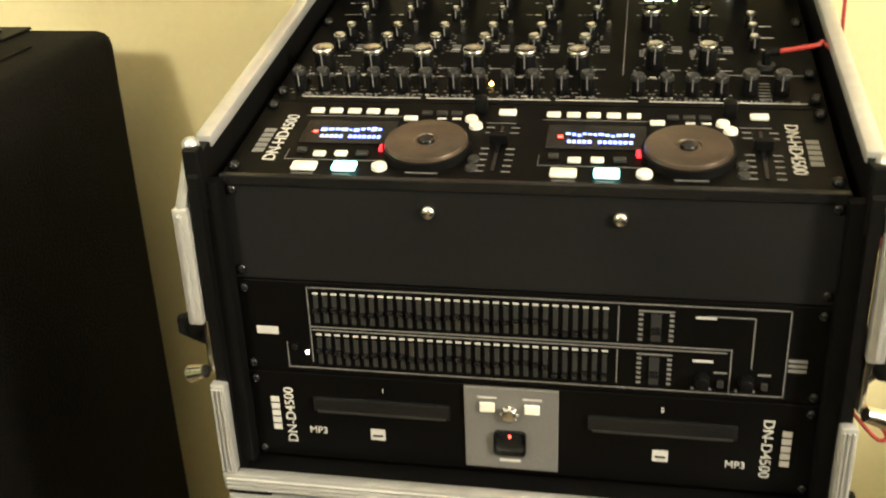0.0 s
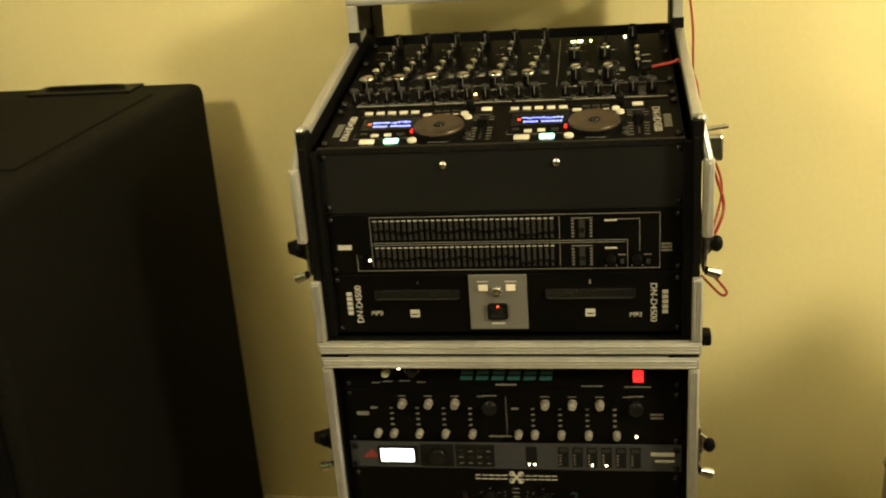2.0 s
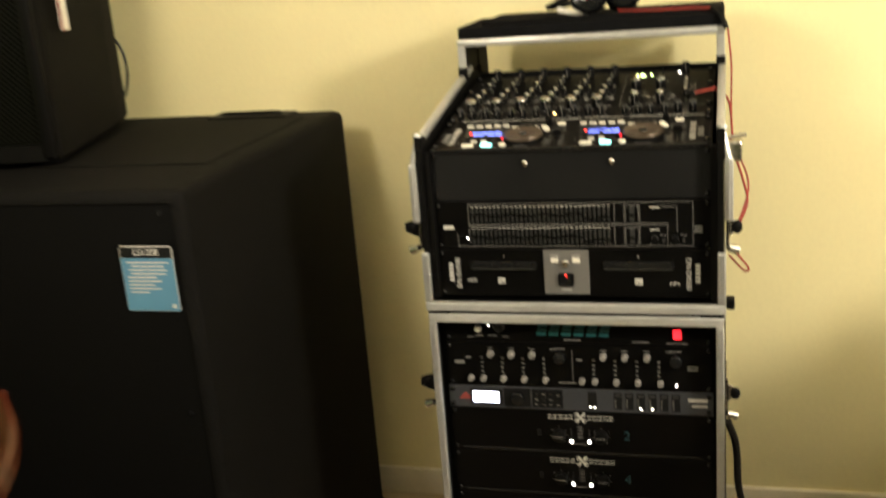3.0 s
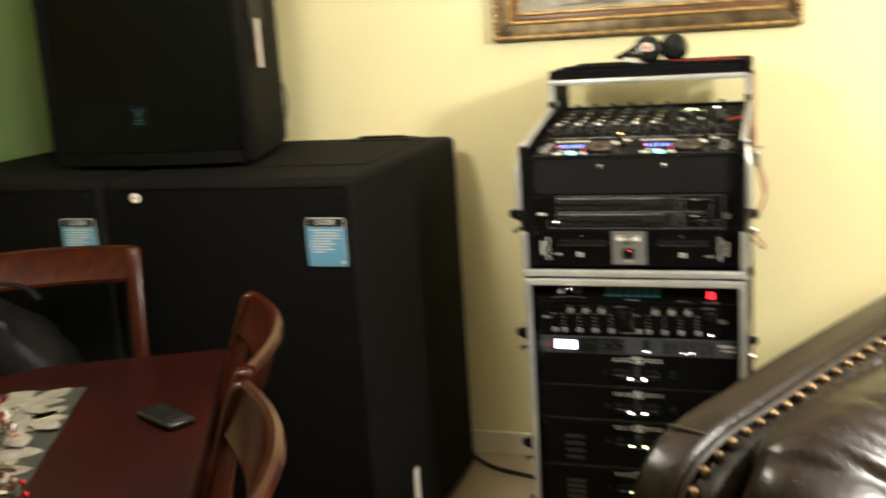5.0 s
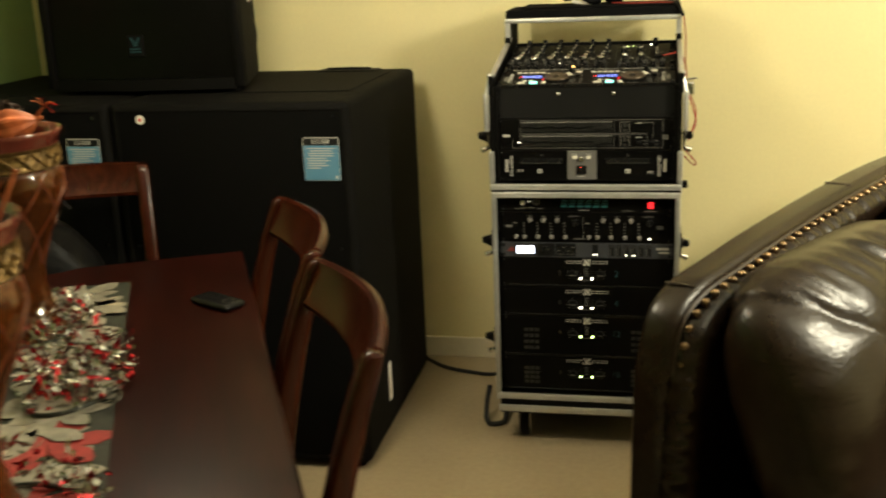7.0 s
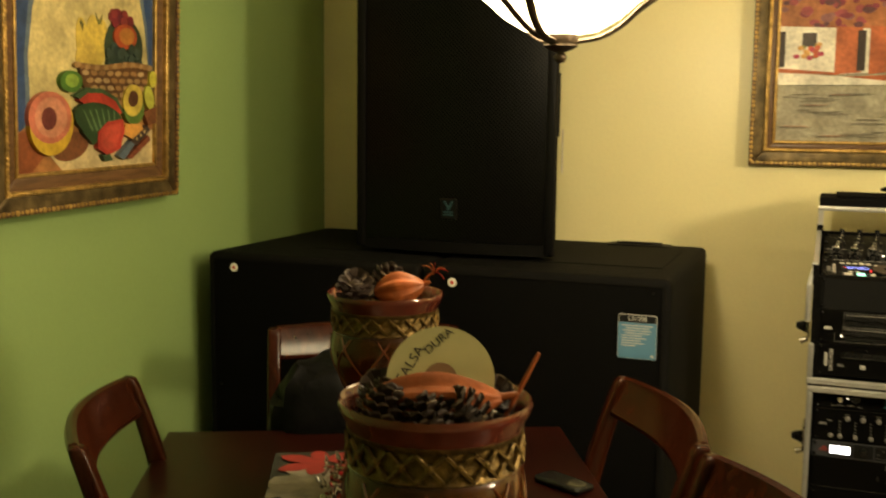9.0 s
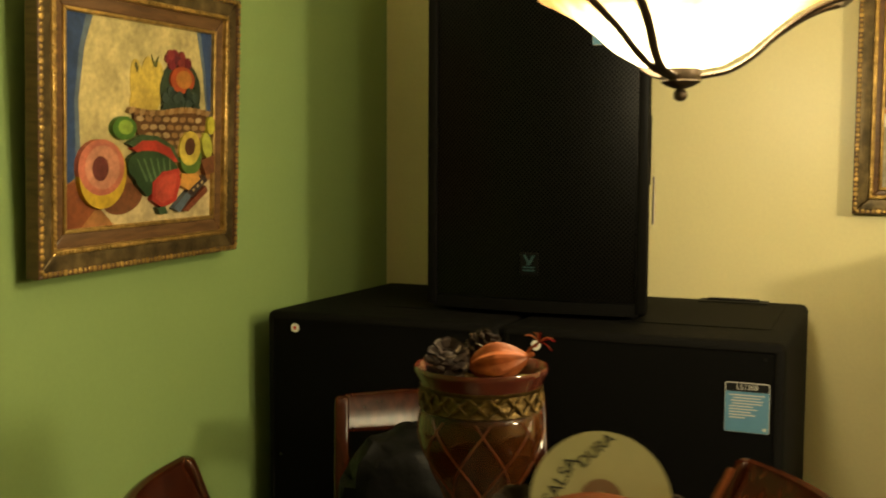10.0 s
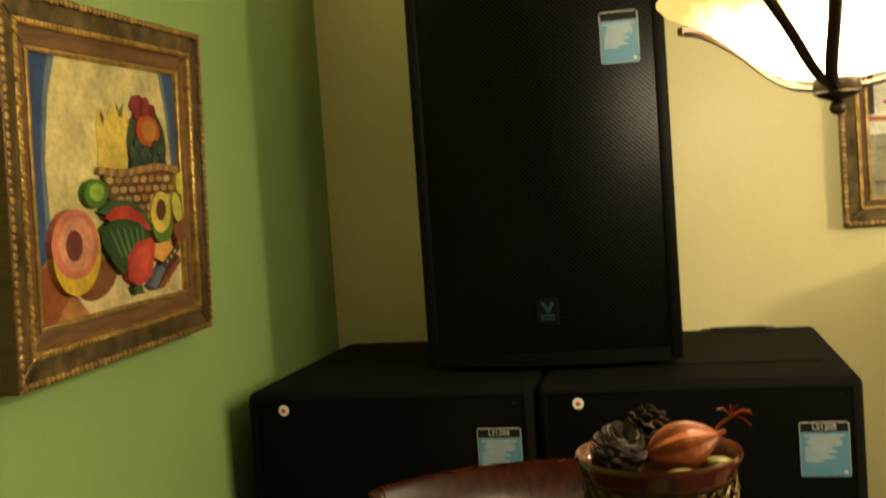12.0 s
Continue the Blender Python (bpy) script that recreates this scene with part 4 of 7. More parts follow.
REDGLOW = glowing("red_indicator", (1.0, 0.03, 0.015), 5.0)
REDKEY = glowing("red_rocker", (1.0, 0.02, 0.025), 1.0)
AMBERGLOW = glowing("amber_indicator", (1.0, 0.55, 0.15), 5.0)
WHITEGLOW = glowing("white_indicator", (1.0, 0.93, 0.72), 5.0)
GREENGLOW = glowing("yellow_green_indicator", (0.75, 1.0, 0.30), 4.0)
LCDGLOW = glowing("backlit_display", (0.80, 0.86, 1.0), 2.4)
CUEGLOW = glowing("lit_play_key", (0.30, 0.95, 0.80), 1.3)
BLUEGLOW = glowing("blue_display_print", (0.20, 0.27, 1.0), 1.3)
cd_player()


def equaliser():
    z0 = 0.8889
    t = thing("equaliser", (XC, YF, z0), "black two-channel graphic equaliser with rows of small sliders", "equaliser")
    rack_panel(t, z0, 2, label="black front panel")
    y = YF
    fl = 0.0009
    x0, x1 = -0.265, 0.124
    zt, zb = z0 + 0.0835, z0 + 0.006
    lines = [(x0, x1, zt - fl, zt), (x1 - fl, x1, zb, zt), (x0, x0 + fl, z0 + 0.012, zt), (-0.287, x1, zb - fl, zb), (-0.287, -0.287 + fl, zb, z0 + 0.03),
             (x0, 0.082, z0 + 0.0455, z0 + 0.0455 + fl), (0.082 - fl, 0.082, zb, z0 + 0.0455), (x0, 0.078, z0 + 0.0425, z0 + 0.0425 + fl),
             (-0.008, -0.008 + fl, z0 + 0.010, z0 + 0.041), (-0.008, -0.008 + fl, z0 + 0.049, z0 + 0.080), (0.060, 0.097, z0 + 0.0745, z0 + 0.0745 + fl), (0.097, 0.097 + fl, z0 + 0.03, z0 + 0.0745)]
    bars(lines, y, DIM, "panel_print", t)
    slot0 = cap0 = None
    for row, (za, zc) in enumerate(((z0 + 0.0505, z0 + 0.0755), (z0 + 0.0105, z0 + 0.0365))):
        marks = []
        for i in range(31):
            x = -0.2575 + i * 0.0080
            lift = 0.002 * math.sin(i * 0.9 + row) - (0.006 if i > 24 else 0)
            if slot0 is None:
                slot0 = P("slider_slot", box(x - 0.0019, x + 0.0019, y - 0.0012, y, za, zc), DIMSLOT, t)
                cap0 = P("slider_cap", box(x - 0.0023, x + 0.0023, y - 0.006, y - 0.0012, (za + zc) / 2 - 0.0016, (za + zc) / 2 + 0.0016, 0.0004), GLOSS, t)
                o = (x, za)
            else:
                again(slot0, (x - o[0], 0, za - o[1]))
                again(cap0, (x - o[0], 0, za - o[1] + lift))
            marks.append((x - 0.0024, x + 0.0024, zc + 0.0014, zc + 0.0030))
        bars(marks, y, PRINT, "band_print", t)
        bx = 0.022
        bars([(bx - 0.014, bx + 0.014, zc + 0.001, zc + 0.0022)] + [(bx + s * 0.012 - 0.0018, bx + s * 0.012 + 0.0018, za + k * 0.0045, za + k * 0.0045 + 0.002) for k in range(6) for s in (-1, 1)], y, DIM, "scale_print", t)
        P("level_slot", box(bx - 0.004, bx + 0.004, y - 0.0012, y, za, zc - 0.001), DIMSLOT, t)
        P("level_cap", box(bx - 0.0035, bx + 0.0035, y - 0.006, y - 0.0012, za + 0.008, za + 0.013, 0.0006), GLOSS, t)
        bars([(0.052, 0.068, zc - 0.003, zc - 0.001)], y, PRINT, "channel_print", t)
    for x in (0.060, 0.094):
        knob(x, z0 + 0.019, 0.0062, 0.011, y, MATT, "knob", t)
        bars([(x + 0.009, x + 0.019, z0 + 0.024, z0 + 0.0254), (x - 0.008, x - 0.006, z0 + 0.008, z0 + 0.010), (x + 0.006, x + 0.008, z0 + 0.008, z0 + 0.010)], y, DIM, "knob_print", t)
        P("small_key", box(x + 0.012, x + 0.017, y - 0.003, y, z0 + 0.012, z0 + 0.018, 0.0006), DIMSLOT, t)
    P("maker_plate", box(XL + 0.015, XL + 0.034, y - 0.0008, y, z0 + 0.037, z0 + 0.044), PRINT, t, "pale name plate")
    bars([(XR - 0.030, XR - 0.016, z0 + 0.029 + k * 0.0045, z0 + 0.0315 + k * 0.0045) for k in range(3)], y, DIM, "type_print", t)
    P("power_light", ball((-0.269, y - 0.001, z0 + 0.021), 0.0018, seg=8), WHITEGLOW, t, "lit indicator")
    P("small_switch", rod((-0.279, y, z0 + 0.027), (-0.279, y - 0.004, z0 + 0.027), 0.003), GLOSS, t)


equaliser()


# controller on the slope: own x is the room's x, y runs up the slope, z stands off it
def disc_controller():
    t = thing("disc_controller", (XC, YF, 1.069), "black dual disc controller with brown jog wheels and ivory keys", "disc controller")

    def S(name, bm, m, parent=t, label="", smooth=False):
        return P(name, bm, m, parent, label, SL, smooth)
    L = 0.133
    S("panel", box(XL, XR, 0.0, L, -0.004, 0.0, 0.0008), PANEL, label="black sloped panel")
    S("chassis", box(XL + 0.022, XR - 0.022, 0.004, L - 0.001, -0.05, -0.004), MATT)
    for k in (0.0, 0.2075):
        def rect(name, x, s, w, d, m, h=0.003, label=""):
            return S(name, box(k + x - w / 2, k + x + w / 2, s - d / 2, s + d / 2, 0, h, min(w, d) * 0.16, 2), m, label=label, smooth=True)
        rect("cue_key", -0.2615, 0.0165, 0.021, 0.0125, KEY, 0.004, "ivory cue key")
        rect("play_key", -0.2285, 0.0175, 0.020, 0.0125, CUEGLOW, 0.004, "play key lit turquoise")
        S("round_key", rod((k - 0.2000, 0.0185, 0), (k - 0.2000, 0.0185, 0.004), 0.0066, 0.006, 16, bevel=0.0006), KEY, smooth=True)
        for i in range(5):
            rect("top_key", -0.2765 + i * 0.0167, 0.1135, 0.0118, 0.0072, KEY, 0.003, "ivory key")
        rect("small_key", -0.2545, 0.0375, 0.0105, 0.0068, KEY)
        rect("small_key", -0.2365, 0.0385, 0.0105, 0.0068, KEY)
        rect("dark_key", -0.2190, 0.0395, 0.0100, 0.0062, DIMSLOT)
        rect("dark_key", -0.2710, 0.043, 0.0080, 0.0062, DIMSLOT)
        rect("red_key", -0.2030, 0.0495, 0.0075, 0.0095, REDKEY, 0.003, "lit red key")
        d = S("display", box(k - 0.279, k - 0.199, 0.056, 0.096, 0, 0.0015, 0.0006), GLOSS, label="dark display with blue characters")
        rnd = random.Random(int(k * 1000) + 2)
        bm = bmesh.new()
        x = k - 0.264
        while x < k - 0.212:
            w = rnd.uniform(0.0025, 0.0055)
            for _ in range(2):
                hh = rnd.uniform(0.0012, 0.0032)
                s0 = 0.0755 + rnd.uniform(0, 0.005)
                box(x, x + w, s0, s0 + hh, 0.0015, 0.0018, bm=bm)
            x += w + 0.0012
        tagged(S("display_line", bm, BLUEGLOW, d, "blue glowing characters"), kind="stuff")
        bm = bmesh.new()
        for i in range(13):
            if i != 5:
                box(k - 0.262 + i * 0.0041, k - 0.2590 + i * 0.0041, 0.0645, 0.0695, 0.0015, 0.0018, bm=bm)
        tagged(S("display_line", bm, BLUEGLOW, d), kind="stuff")
        S("display_mark", box(k - 0.270, k - 0.266, 0.0735, 0.0765, 0.0015, 0.0018), REDGLOW, d)
        # jog wheel
        jx, js = -0.1670, 0.0500
        j = S("jog_wheel", lathe([(0.0, 0.001), (0.0325, 0.001), (0.0342, 0.004), (0.0342, 0.008), (0.0330, 0.0105), (0.031, 0.0105), (0.030, 0.0100), (0.0105, 0.0100), (0.0095, 0.0088), (0.0, 0.0085)],
                              (k + jx, js, 0), 48), JOG, label="brown metallic jog wheel", smooth=True)
        S("jog_rim", lathe([(0.0345, 0.0), (0.0365, 0.0), (0.0362, 0.007), (0.0346, 0.0075)], (k + jx, js, 0), 48), MATT, j, "ribbed black rim", True)
        S("finger_dimple", rod((k + jx, js, 0.0085), (k + jx, js, 0.0118), 0.0075, 0.0058, 18, bevel=0.0008), GLOSS, j, "glossy centre", True)
        # keys round the wheel, pitch slider, slot and print
        S("round_key", rod((k - 0.1325, 0.091, 0), (k - 0.1325, 0.091, 0.003), 0.0060, 0.0055, 14), KEY, smooth=True)
        S("round_key", rod((k - 0.1380, 0.1030, 0), (k - 0.1380, 0.1030, 0.003), 0.0058, 0.0052, 14), KEY, smooth=True)
        rect("long_key", -0.1905, 0.102, 0.012, 0.006, KEY)
        for i in range(3):
            rect("grey_key", -0.178 + i * 0.0130, 0.112, 0.0095, 0.0058, DIMSLOT)
        rect("grey_key", -0.164, 0.1042, 0.008, 0.003, PRINT, 0.001)
        rect("grey_key", -0.151, 0.1042, 0.008, 0.003, PRINT, 0.001)
        rect("long_key", -0.1085, 0.1155, 0.0150, 0.0085, KEY, 0.0035)
        rect("jack_knob", -0.1320, 0.119, 0.011, 0.011, MATT, 0.014)
        S("pitch_slot", box(k - 0.1110, k - 0.1080, 0.018, 0.092, 0, 0.0012), GLOSS)
        S("pitch_cap", box(k - 0.1170, k - 0.1020, 0.0595, 0.0665, 0.0012, 0.010, 0.001), MATT, label="pitch slider cap")
        bm = bmesh.new()
        for s_ in (-1, 1):
            for q in range(9):
                if abs(q - 5.2) > 0.8:
                    box(k - 0.1095 + s_ * 0.0105 - 0.0035, k - 0.1095 + s_ * 0.0105 + 0.0035, 0.018 + q * 0.009, 0.0195 + q * 0.009, 0, 0.0004, bm=bm)
        tagged(S("pitch_print", bm, DIM), kind="stuff")
        for q in (0.022, 0.036):
            S("side_key", rod((k - 0.1265, q, 0), (k - 0.1265, q, 0.0025), 0.0052, 0.0045, 12), DIMSLOT, smooth=True)
        bm = bmesh.new()
        for a, b, c, d_ in ((-0.285, -0.195, 0.1062, 0.1066), (-0.283, -0.205, 0.0300, 0.0304), (-0.283, -0.2826, 0.0300, 0.046), (-0.125, -0.100, 0.0985, 0.099),
                            (-0.178, -0.152, 0.0125, 0.0138), (-0.270, -0.252, 0.0075, 0.0085), (-0.236, -0.222, 0.0075, 0.0085)):
            box(k + a, k + b, c, d_, 0, 0.0004, bm=bm)
        tagged(S("panel_print", bm, DIM), kind="stuff")
    for x, r in ((XL + 0.032, 90), (XR - 0.033, -90)):
        lettering("lettering", "DN-HD4500", 0.0150, SL @ pose(x, 0.066, 0.0004, 0, 0, r), PRINT, t)
        bm = bmesh.new()
        for i in range(5):
            xx = XL + 0.018 if r > 0 else XR - 0.019
            box(xx - 0.005, xx + 0.005, 0.040 + i * 0.0085, 0.0465 + i * 0.0085, 0, 0.0004, bm=bm)
        tagged(S("maker_mark", bm, DIM), kind="stuff")
    for x in (XL + 0.008, XR - 0.008):
        for s in (0.012, L - 0.014):
            S("panel_bolt", ball((x, s, 0.003), 0.0055, seg=10, squash=(1, 1, 0.8)), GLOSS, smooth=True)
    S("front_lip", box(XL, XR, -0.004, 0.002, -0.006, 0.003, 0.001), GLOSS)


disc_controller()


def mixer():
    t = thing("mixer", (XC, YF + 0.14, 1.10), "black rotary dj mixer with silver-topped knobs on a slope", "mixer")

    def S(name, bm, m, parent=t, label="", smooth=False):
        return P(name, bm, m, parent, label, SL, smooth)
    a, b = 0.1345, 0.402
    S("panel", box(XL, XR, a, b, -0.004, 0.0, 0.0008), PANEL, label="black sloped panel")
    S("chassis", box(XL + 0.022, XR - 0.022, a + 0.001, b, -0.05, -0.004), MATT)

    def pot(x, s, r, h, cap, name="knob"):
        k = S(name, rod((x, s, 0), (x, s, h), r, r * 0.86, 12, bevel=r * 0.1), MATT, smooth=True)
        S("cap", lathe([(r * 0.90, -0.0035), (r * 0.97, -0.0030), (r * 0.97, 0.0006), (r * 0.90, 0.0018), (r * 0.78, 0.0019), (r * 0.62, 0.0008), (0.0, -0.0002)], (x, s, h), 16), cap, k, smooth=True)
        S("pointer", box(x - 0.0005, x + 0.0005, s - r * 0.99, s - r * 0.8, h * 0.3, h, 0), DIM, k)
        return k
    cols = [-0.2935 + i * 0.0478 for i in range(6)]
    for i, x in enumerate(cols):
        pot(x + 0.016, 0.384, 0.0075, 0.020, GLOSS, "level_knob")
        pot(x + 0.014, 0.352, 0.0050, 0.012, CAPS)
        pot(x + 0.012, 0.322, 0.0050, 0.012, CAPS)
        pot(x + 0.008, 0.277, 0.0060, 0.013, CAPS)
        pot(x + 0.004, 0.248, 0.0068, 0.014, CAPS)
        pot(x, 0.203, 0.0108, 0.020, CAPS, "channel_knob")
        for dx in (-0.011, 0.011):
            pot(x + dx, 0.158, 0.0062, 0.019, DIMSLOT, "small_knob")
        for dx in (-0.012, 0.012):
            S("push_key", box(x + dx - 0.004, x + dx + 0.004, 0.1735, 0.1795, 0, 0.005, 0.001), DIMSLOT)
        S("channel_switch", box(x + 0.022, x + 0.0265, 0.286, 0.291, 0, 0.013, 0.001), STEEL, smooth=True)
    for x in (0.012, 0.058):
        pot(x - 0.002, 0.300, 0.0105, 0.020, CAPS, "master_knob")
        pot(x + 0.002, 0.212, 0.0085, 0.022, CAPS, "master_knob")
        for dx in (-0.012, 0.012):
            pot(x + dx, 0.158, 0.0062, 0.017, DIMSLOT, "small_knob")
        S("master_fin", box(x - 0.0012, x + 0.0012, 0.360, 0.364, 0, 0.020), GLOSS)
    for s in (0.306, 0.279, 0.252):
        pot(0.104, s, 0.0052, 0.013, CAPS, "phones_knob")
    pot(0.100, 0.384, 0.0075, 0.020, GLOSS, "level_knob")
    pot(0.094, 0.162, 0.0075, 0.019, DIMSLOT)
    pot(0.120, 0.162, 0.0075, 0.019, DIMSLOT)
    S("phones_socket", rod((0.112, 0.214, 0), (0.112, 0.214, 0.004), 0.008, seg=16), DIMSLOT)
    for i in range(7):
        S("meter_light", box(0.004 + i * 0.0048, 0.0072 + i * 0.0048, 0.374, 0.382, 0, 0.001), GREENGLOW if i < 4 or i == 6 else DIMSLOT, label="lit meter segment" if i < 4 else "")
    for x, s, m in ((-0.170, 0.200, WHITEGLOW), (-0.130, 0.172, AMBERGLOW), (0.088, 0.388, WHITEGLOW)):
        S("indicator", ball((x, s, 0.001), 0.0021, seg=8), m, label="lit indicator")
    bm, br = bmesh.new(), bmesh.new()
    rnd = random.Random(8)

    def marks(x, s, r, n, to=bm):
        # scale ticks round a knob
        for q in range(n):
            an = -0.9 + q * (math.pi + 1.8) / (n - 1)
            u, v = x + r * math.cos(an), s + r * math.sin(an)
            box(u - 0.0011, u + 0.0011, v - 0.0006, v + 0.0006, 0, 0.0004, bm=to)
    for x in cols + [0.012, 0.058]:
        for s in (0.1905, 0.2305, 0.2625, 0.334, 0.366, 0.149, 0.1875):
            u = x + rnd.uniform(-0.016, -0.006)
            while u < x + 0.016:
                w = rnd.uniform(0.0015, 0.006)
                if rnd.random() < 0.75:
                    box(u, u + w, s, s + 0.0013, 0, 0.0004, bm=br if rnd.random() < 0.3 else bm)
                u += w + rnd.uniform(0.001, 0.004)
        marks(x, 0.203, 0.0155, 11)
        marks(x + 0.004, 0.248, 0.0115, 9)
        marks(x + 0.008, 0.277, 0.0105, 9)
        marks(x - 0.011, 0.158, 0.0095, 7)
        marks(x + 0.011, 0.158, 0.0095, 7)
        for q in range(4):
            box(x + 0.018 + rnd.uniform(-0.001, 0.001), x + 0.027, 0.243 + q * 0.0045, 0.2442 + q * 0.0045, 0, 0.0004, bm=br if q == 1 else bm)
            box(x - 0.012, x - 0.007 + rnd.uniform(-0.001, 0.001), 0.236 + q * 0.004, 0.2372 + q * 0.004, 0, 0.0004, bm=bm)
        box(x + 0.013, x + 0.025, 0.2055, 0.2066, 0, 0.0004, bm=bm)
    for s in (0.306, 0.279, 0.252):
        box(0.111, 0.124, s, s + 0.0012, 0, 0.0004, bm=br)
    box(0.075, 0.145, 0.1965, 0.1975, 0, 0.0004, bm=bm)
    for q in range(6):
        box(0.102, 0.112, 0.150 + q * 0.006, 0.1513 + q * 0.006, 0, 0.0004, bm=bm)
    box(-0.014, -0.0132, 0.195, 0.39, 0, 0.0004, bm=bm)
    for x0, x1 in ((-0.30, -0.19), (-0.185, -0.075), (-0.07, 0.0), (0.01, 0.14)):
        box(x0, x1, 0.1425, 0.1436, 0, 0.0004, bm=br)
        for q in range(int((x1 - x0) / 0.0042)):
            if rnd.random() < 0.8:
                box(x0 + q * 0.0042, x0 + q * 0.0042 + rnd.uniform(0.0012, 0.0034), 0.1455, 0.1472, 0, 0.0004, bm=bm)
    tagged(S("panel_print", bm, DIM), kind="stuff")
    tagged(S("bright_print", br, PRINT), kind="stuff")
    S("white_print", box(-0.318, -0.302, 0.248, 0.252, 0, 0.0004), PRINT)
    for x in (XL + 0.008, XR - 0.008):
        for s in (a + 0.012, a + 0.06, (a + b) / 2 + 0.04, b - 0.012):
            S("panel_bolt", ball((x, s, 0.003), 0.0058, seg=10, squash=(1, 1, 0.8)), GLOSS, smooth=True)


mixer()


# red leads on the right side of the case
def lead(name, pts, r, m, label, category="cable", n=8):
    t = tube(smooth_path(pts, n), r, 7)
    ob = part(name, t, m, None, smooth=True)
    SHIFT[ob.name] = Vector((0, 0, 0))
    return tagged(ob, label, category)


jack = SL @ Vector((0.122, 0.214, 0.016))
lead("plug", [SL @ Vector((0.112, 0.214, 0.0042)), SL @ Vector((0.112, 0.214, 0.014)), SL @ Vector((0.122, 0.214, 0.016))], 0.0045, MATT, "black plug in the mixer's socket", "plug")
lead("red_cable", [jack, jack + Vector((0.03, -0.003, 0.006)), (0.160, 1.060, 1.128), (0.182, 1.040, 1.105), (0.190, 1.00, 1.03), (0.205, 0.95, 0.985), (0.212, 0.92, 0.95), (0.192, 0.90, 0.905)],
     0.0022, REDWIRE, "thin red cable plugged into the mixer hanging down")
lead("red_cable", [(0.180, 1.162, 1.222), (0.186, 1.14, 1.16), (0.186, 1.12, 1.08), (0.190, 1.06, 1.03), (0.215, 0.98, 0.97), (0.196, 0.92, 0.91)], 0.0018, REDWIRE, "thin red headphone cable hanging over the case edge")
lead("red_cable", [(0.178, 0.90, 0.885), (0.196, 0.885, 0.868), (0.214, 0.88, 0.846), (0.206, 0.88, 0.842), (0.182, 0.90, 0.862)], 0.0018, REDWIRE, "end of a thin red cable looped at the case side")
lead("plug", [(0.150, 1.19, 1.262), (0.168, 1.175, 1.246), (0.178, 1.165, 1.224)], 0.0048, MATT, "black headphone plug lying over the shelf corner", "plug")
lead("red_cable", [(-0.03, 1.24, 1.263), (0.03, 1.215, 1.262), (0.10, 1.21, 1.262), (0.150, 1.19, 1.262)], 0.0018, REDWIRE, "thin red cable lying on the shelf")


# ---- rack units, lower case ----
def power_conditioner():
    z0 = 0.7118
    t = thing("power_conditioner", (XC, YF, z0), "black power conditioner with a teal name strip and red switch", "power strip")
    rack_panel(t, z0, 1)
    y = YF
    P("rocker_switch", box(0.0875, 0.1015, y - 0.005, y, z0 + 0.013, z0 + 0.030, 0.0015), REDKEY, t, "lit red rocker switch")
    P("switch_print", box(0.076, 0.112, y - 0.0006, y, z0 + 0.003, z0 + 0.0045), DIM, t)
    # name strip as slanted strokes
    x = -0.155
    for i in range(6):
        bm = bmesh.new()
        for v0, v1 in ((0.0, 0.28), (0.40, 0.62), (0.74, 1.0)):
            prism([(x + 0.0045 * v0, z0 + 0.014 + 0.022 * v0), (x + 0.017 + 0.0045 * v0, z0 + 0.014 + 0.022 * v0), (x + 0.017 + 0.0045 * v1, z0 + 0.014 + 0.022 * v1), (x + 0.0045 * v1, z0 + 0.014 + 0.022 * v1)], "y", y - 0.0008, y, bm)
        P("name_stroke", bm, TEAL, t)
        x += 0.0225
    for x in (-0.262, -0.224):
        P("lamp_knob", rod((x, y, z0 + 0.026), (x, y - 0.008, z0 + 0.026), 0.0062, 0.0055, 16), KEY if x < -0.25 else DIMSLOT, t, smooth=True)
    P("badge", prism([(-0.235, z0 + 0.034), (-0.213, z0 + 0.034), (-0.213, z0 + 0.026), (-0.224, z0 + 0.018), (-0.235, z0 + 0.026)], "y", y - 0.0006, y), DIM, t)
    P("badge_field", prism([(-0.233, z0 + 0.0325), (-0.215, z0 + 0.0325), (-0.215, z0 + 0.027), (-0.224, z0 + 0.0205), (-0.233, z0 + 0.027)], "y", y - 0.001, y - 0.0006), BLACK, t)
    P("indicator", ball((-0.243, y - 0.001, z0 + 0.031), 0.0013, seg=8), WHITEGLOW, t)
    bars([(-0.284, -0.272, z0 + 0.008, z0 + 0.0095), (-0.268, -0.254, z0 + 0.010, z0 + 0.0115), (-0.244, -0.228, z0 + 0.011, z0 + 0.0125), (-0.218, -0.206, z0 + 0.009, z0 + 0.0105), (-0.105, -0.075, z0 + 0.005, z0 + 0.0075), (0.016, 0.046, z0 + 0.004, z0 + 0.0055)],
         y, DIM, "print", t)


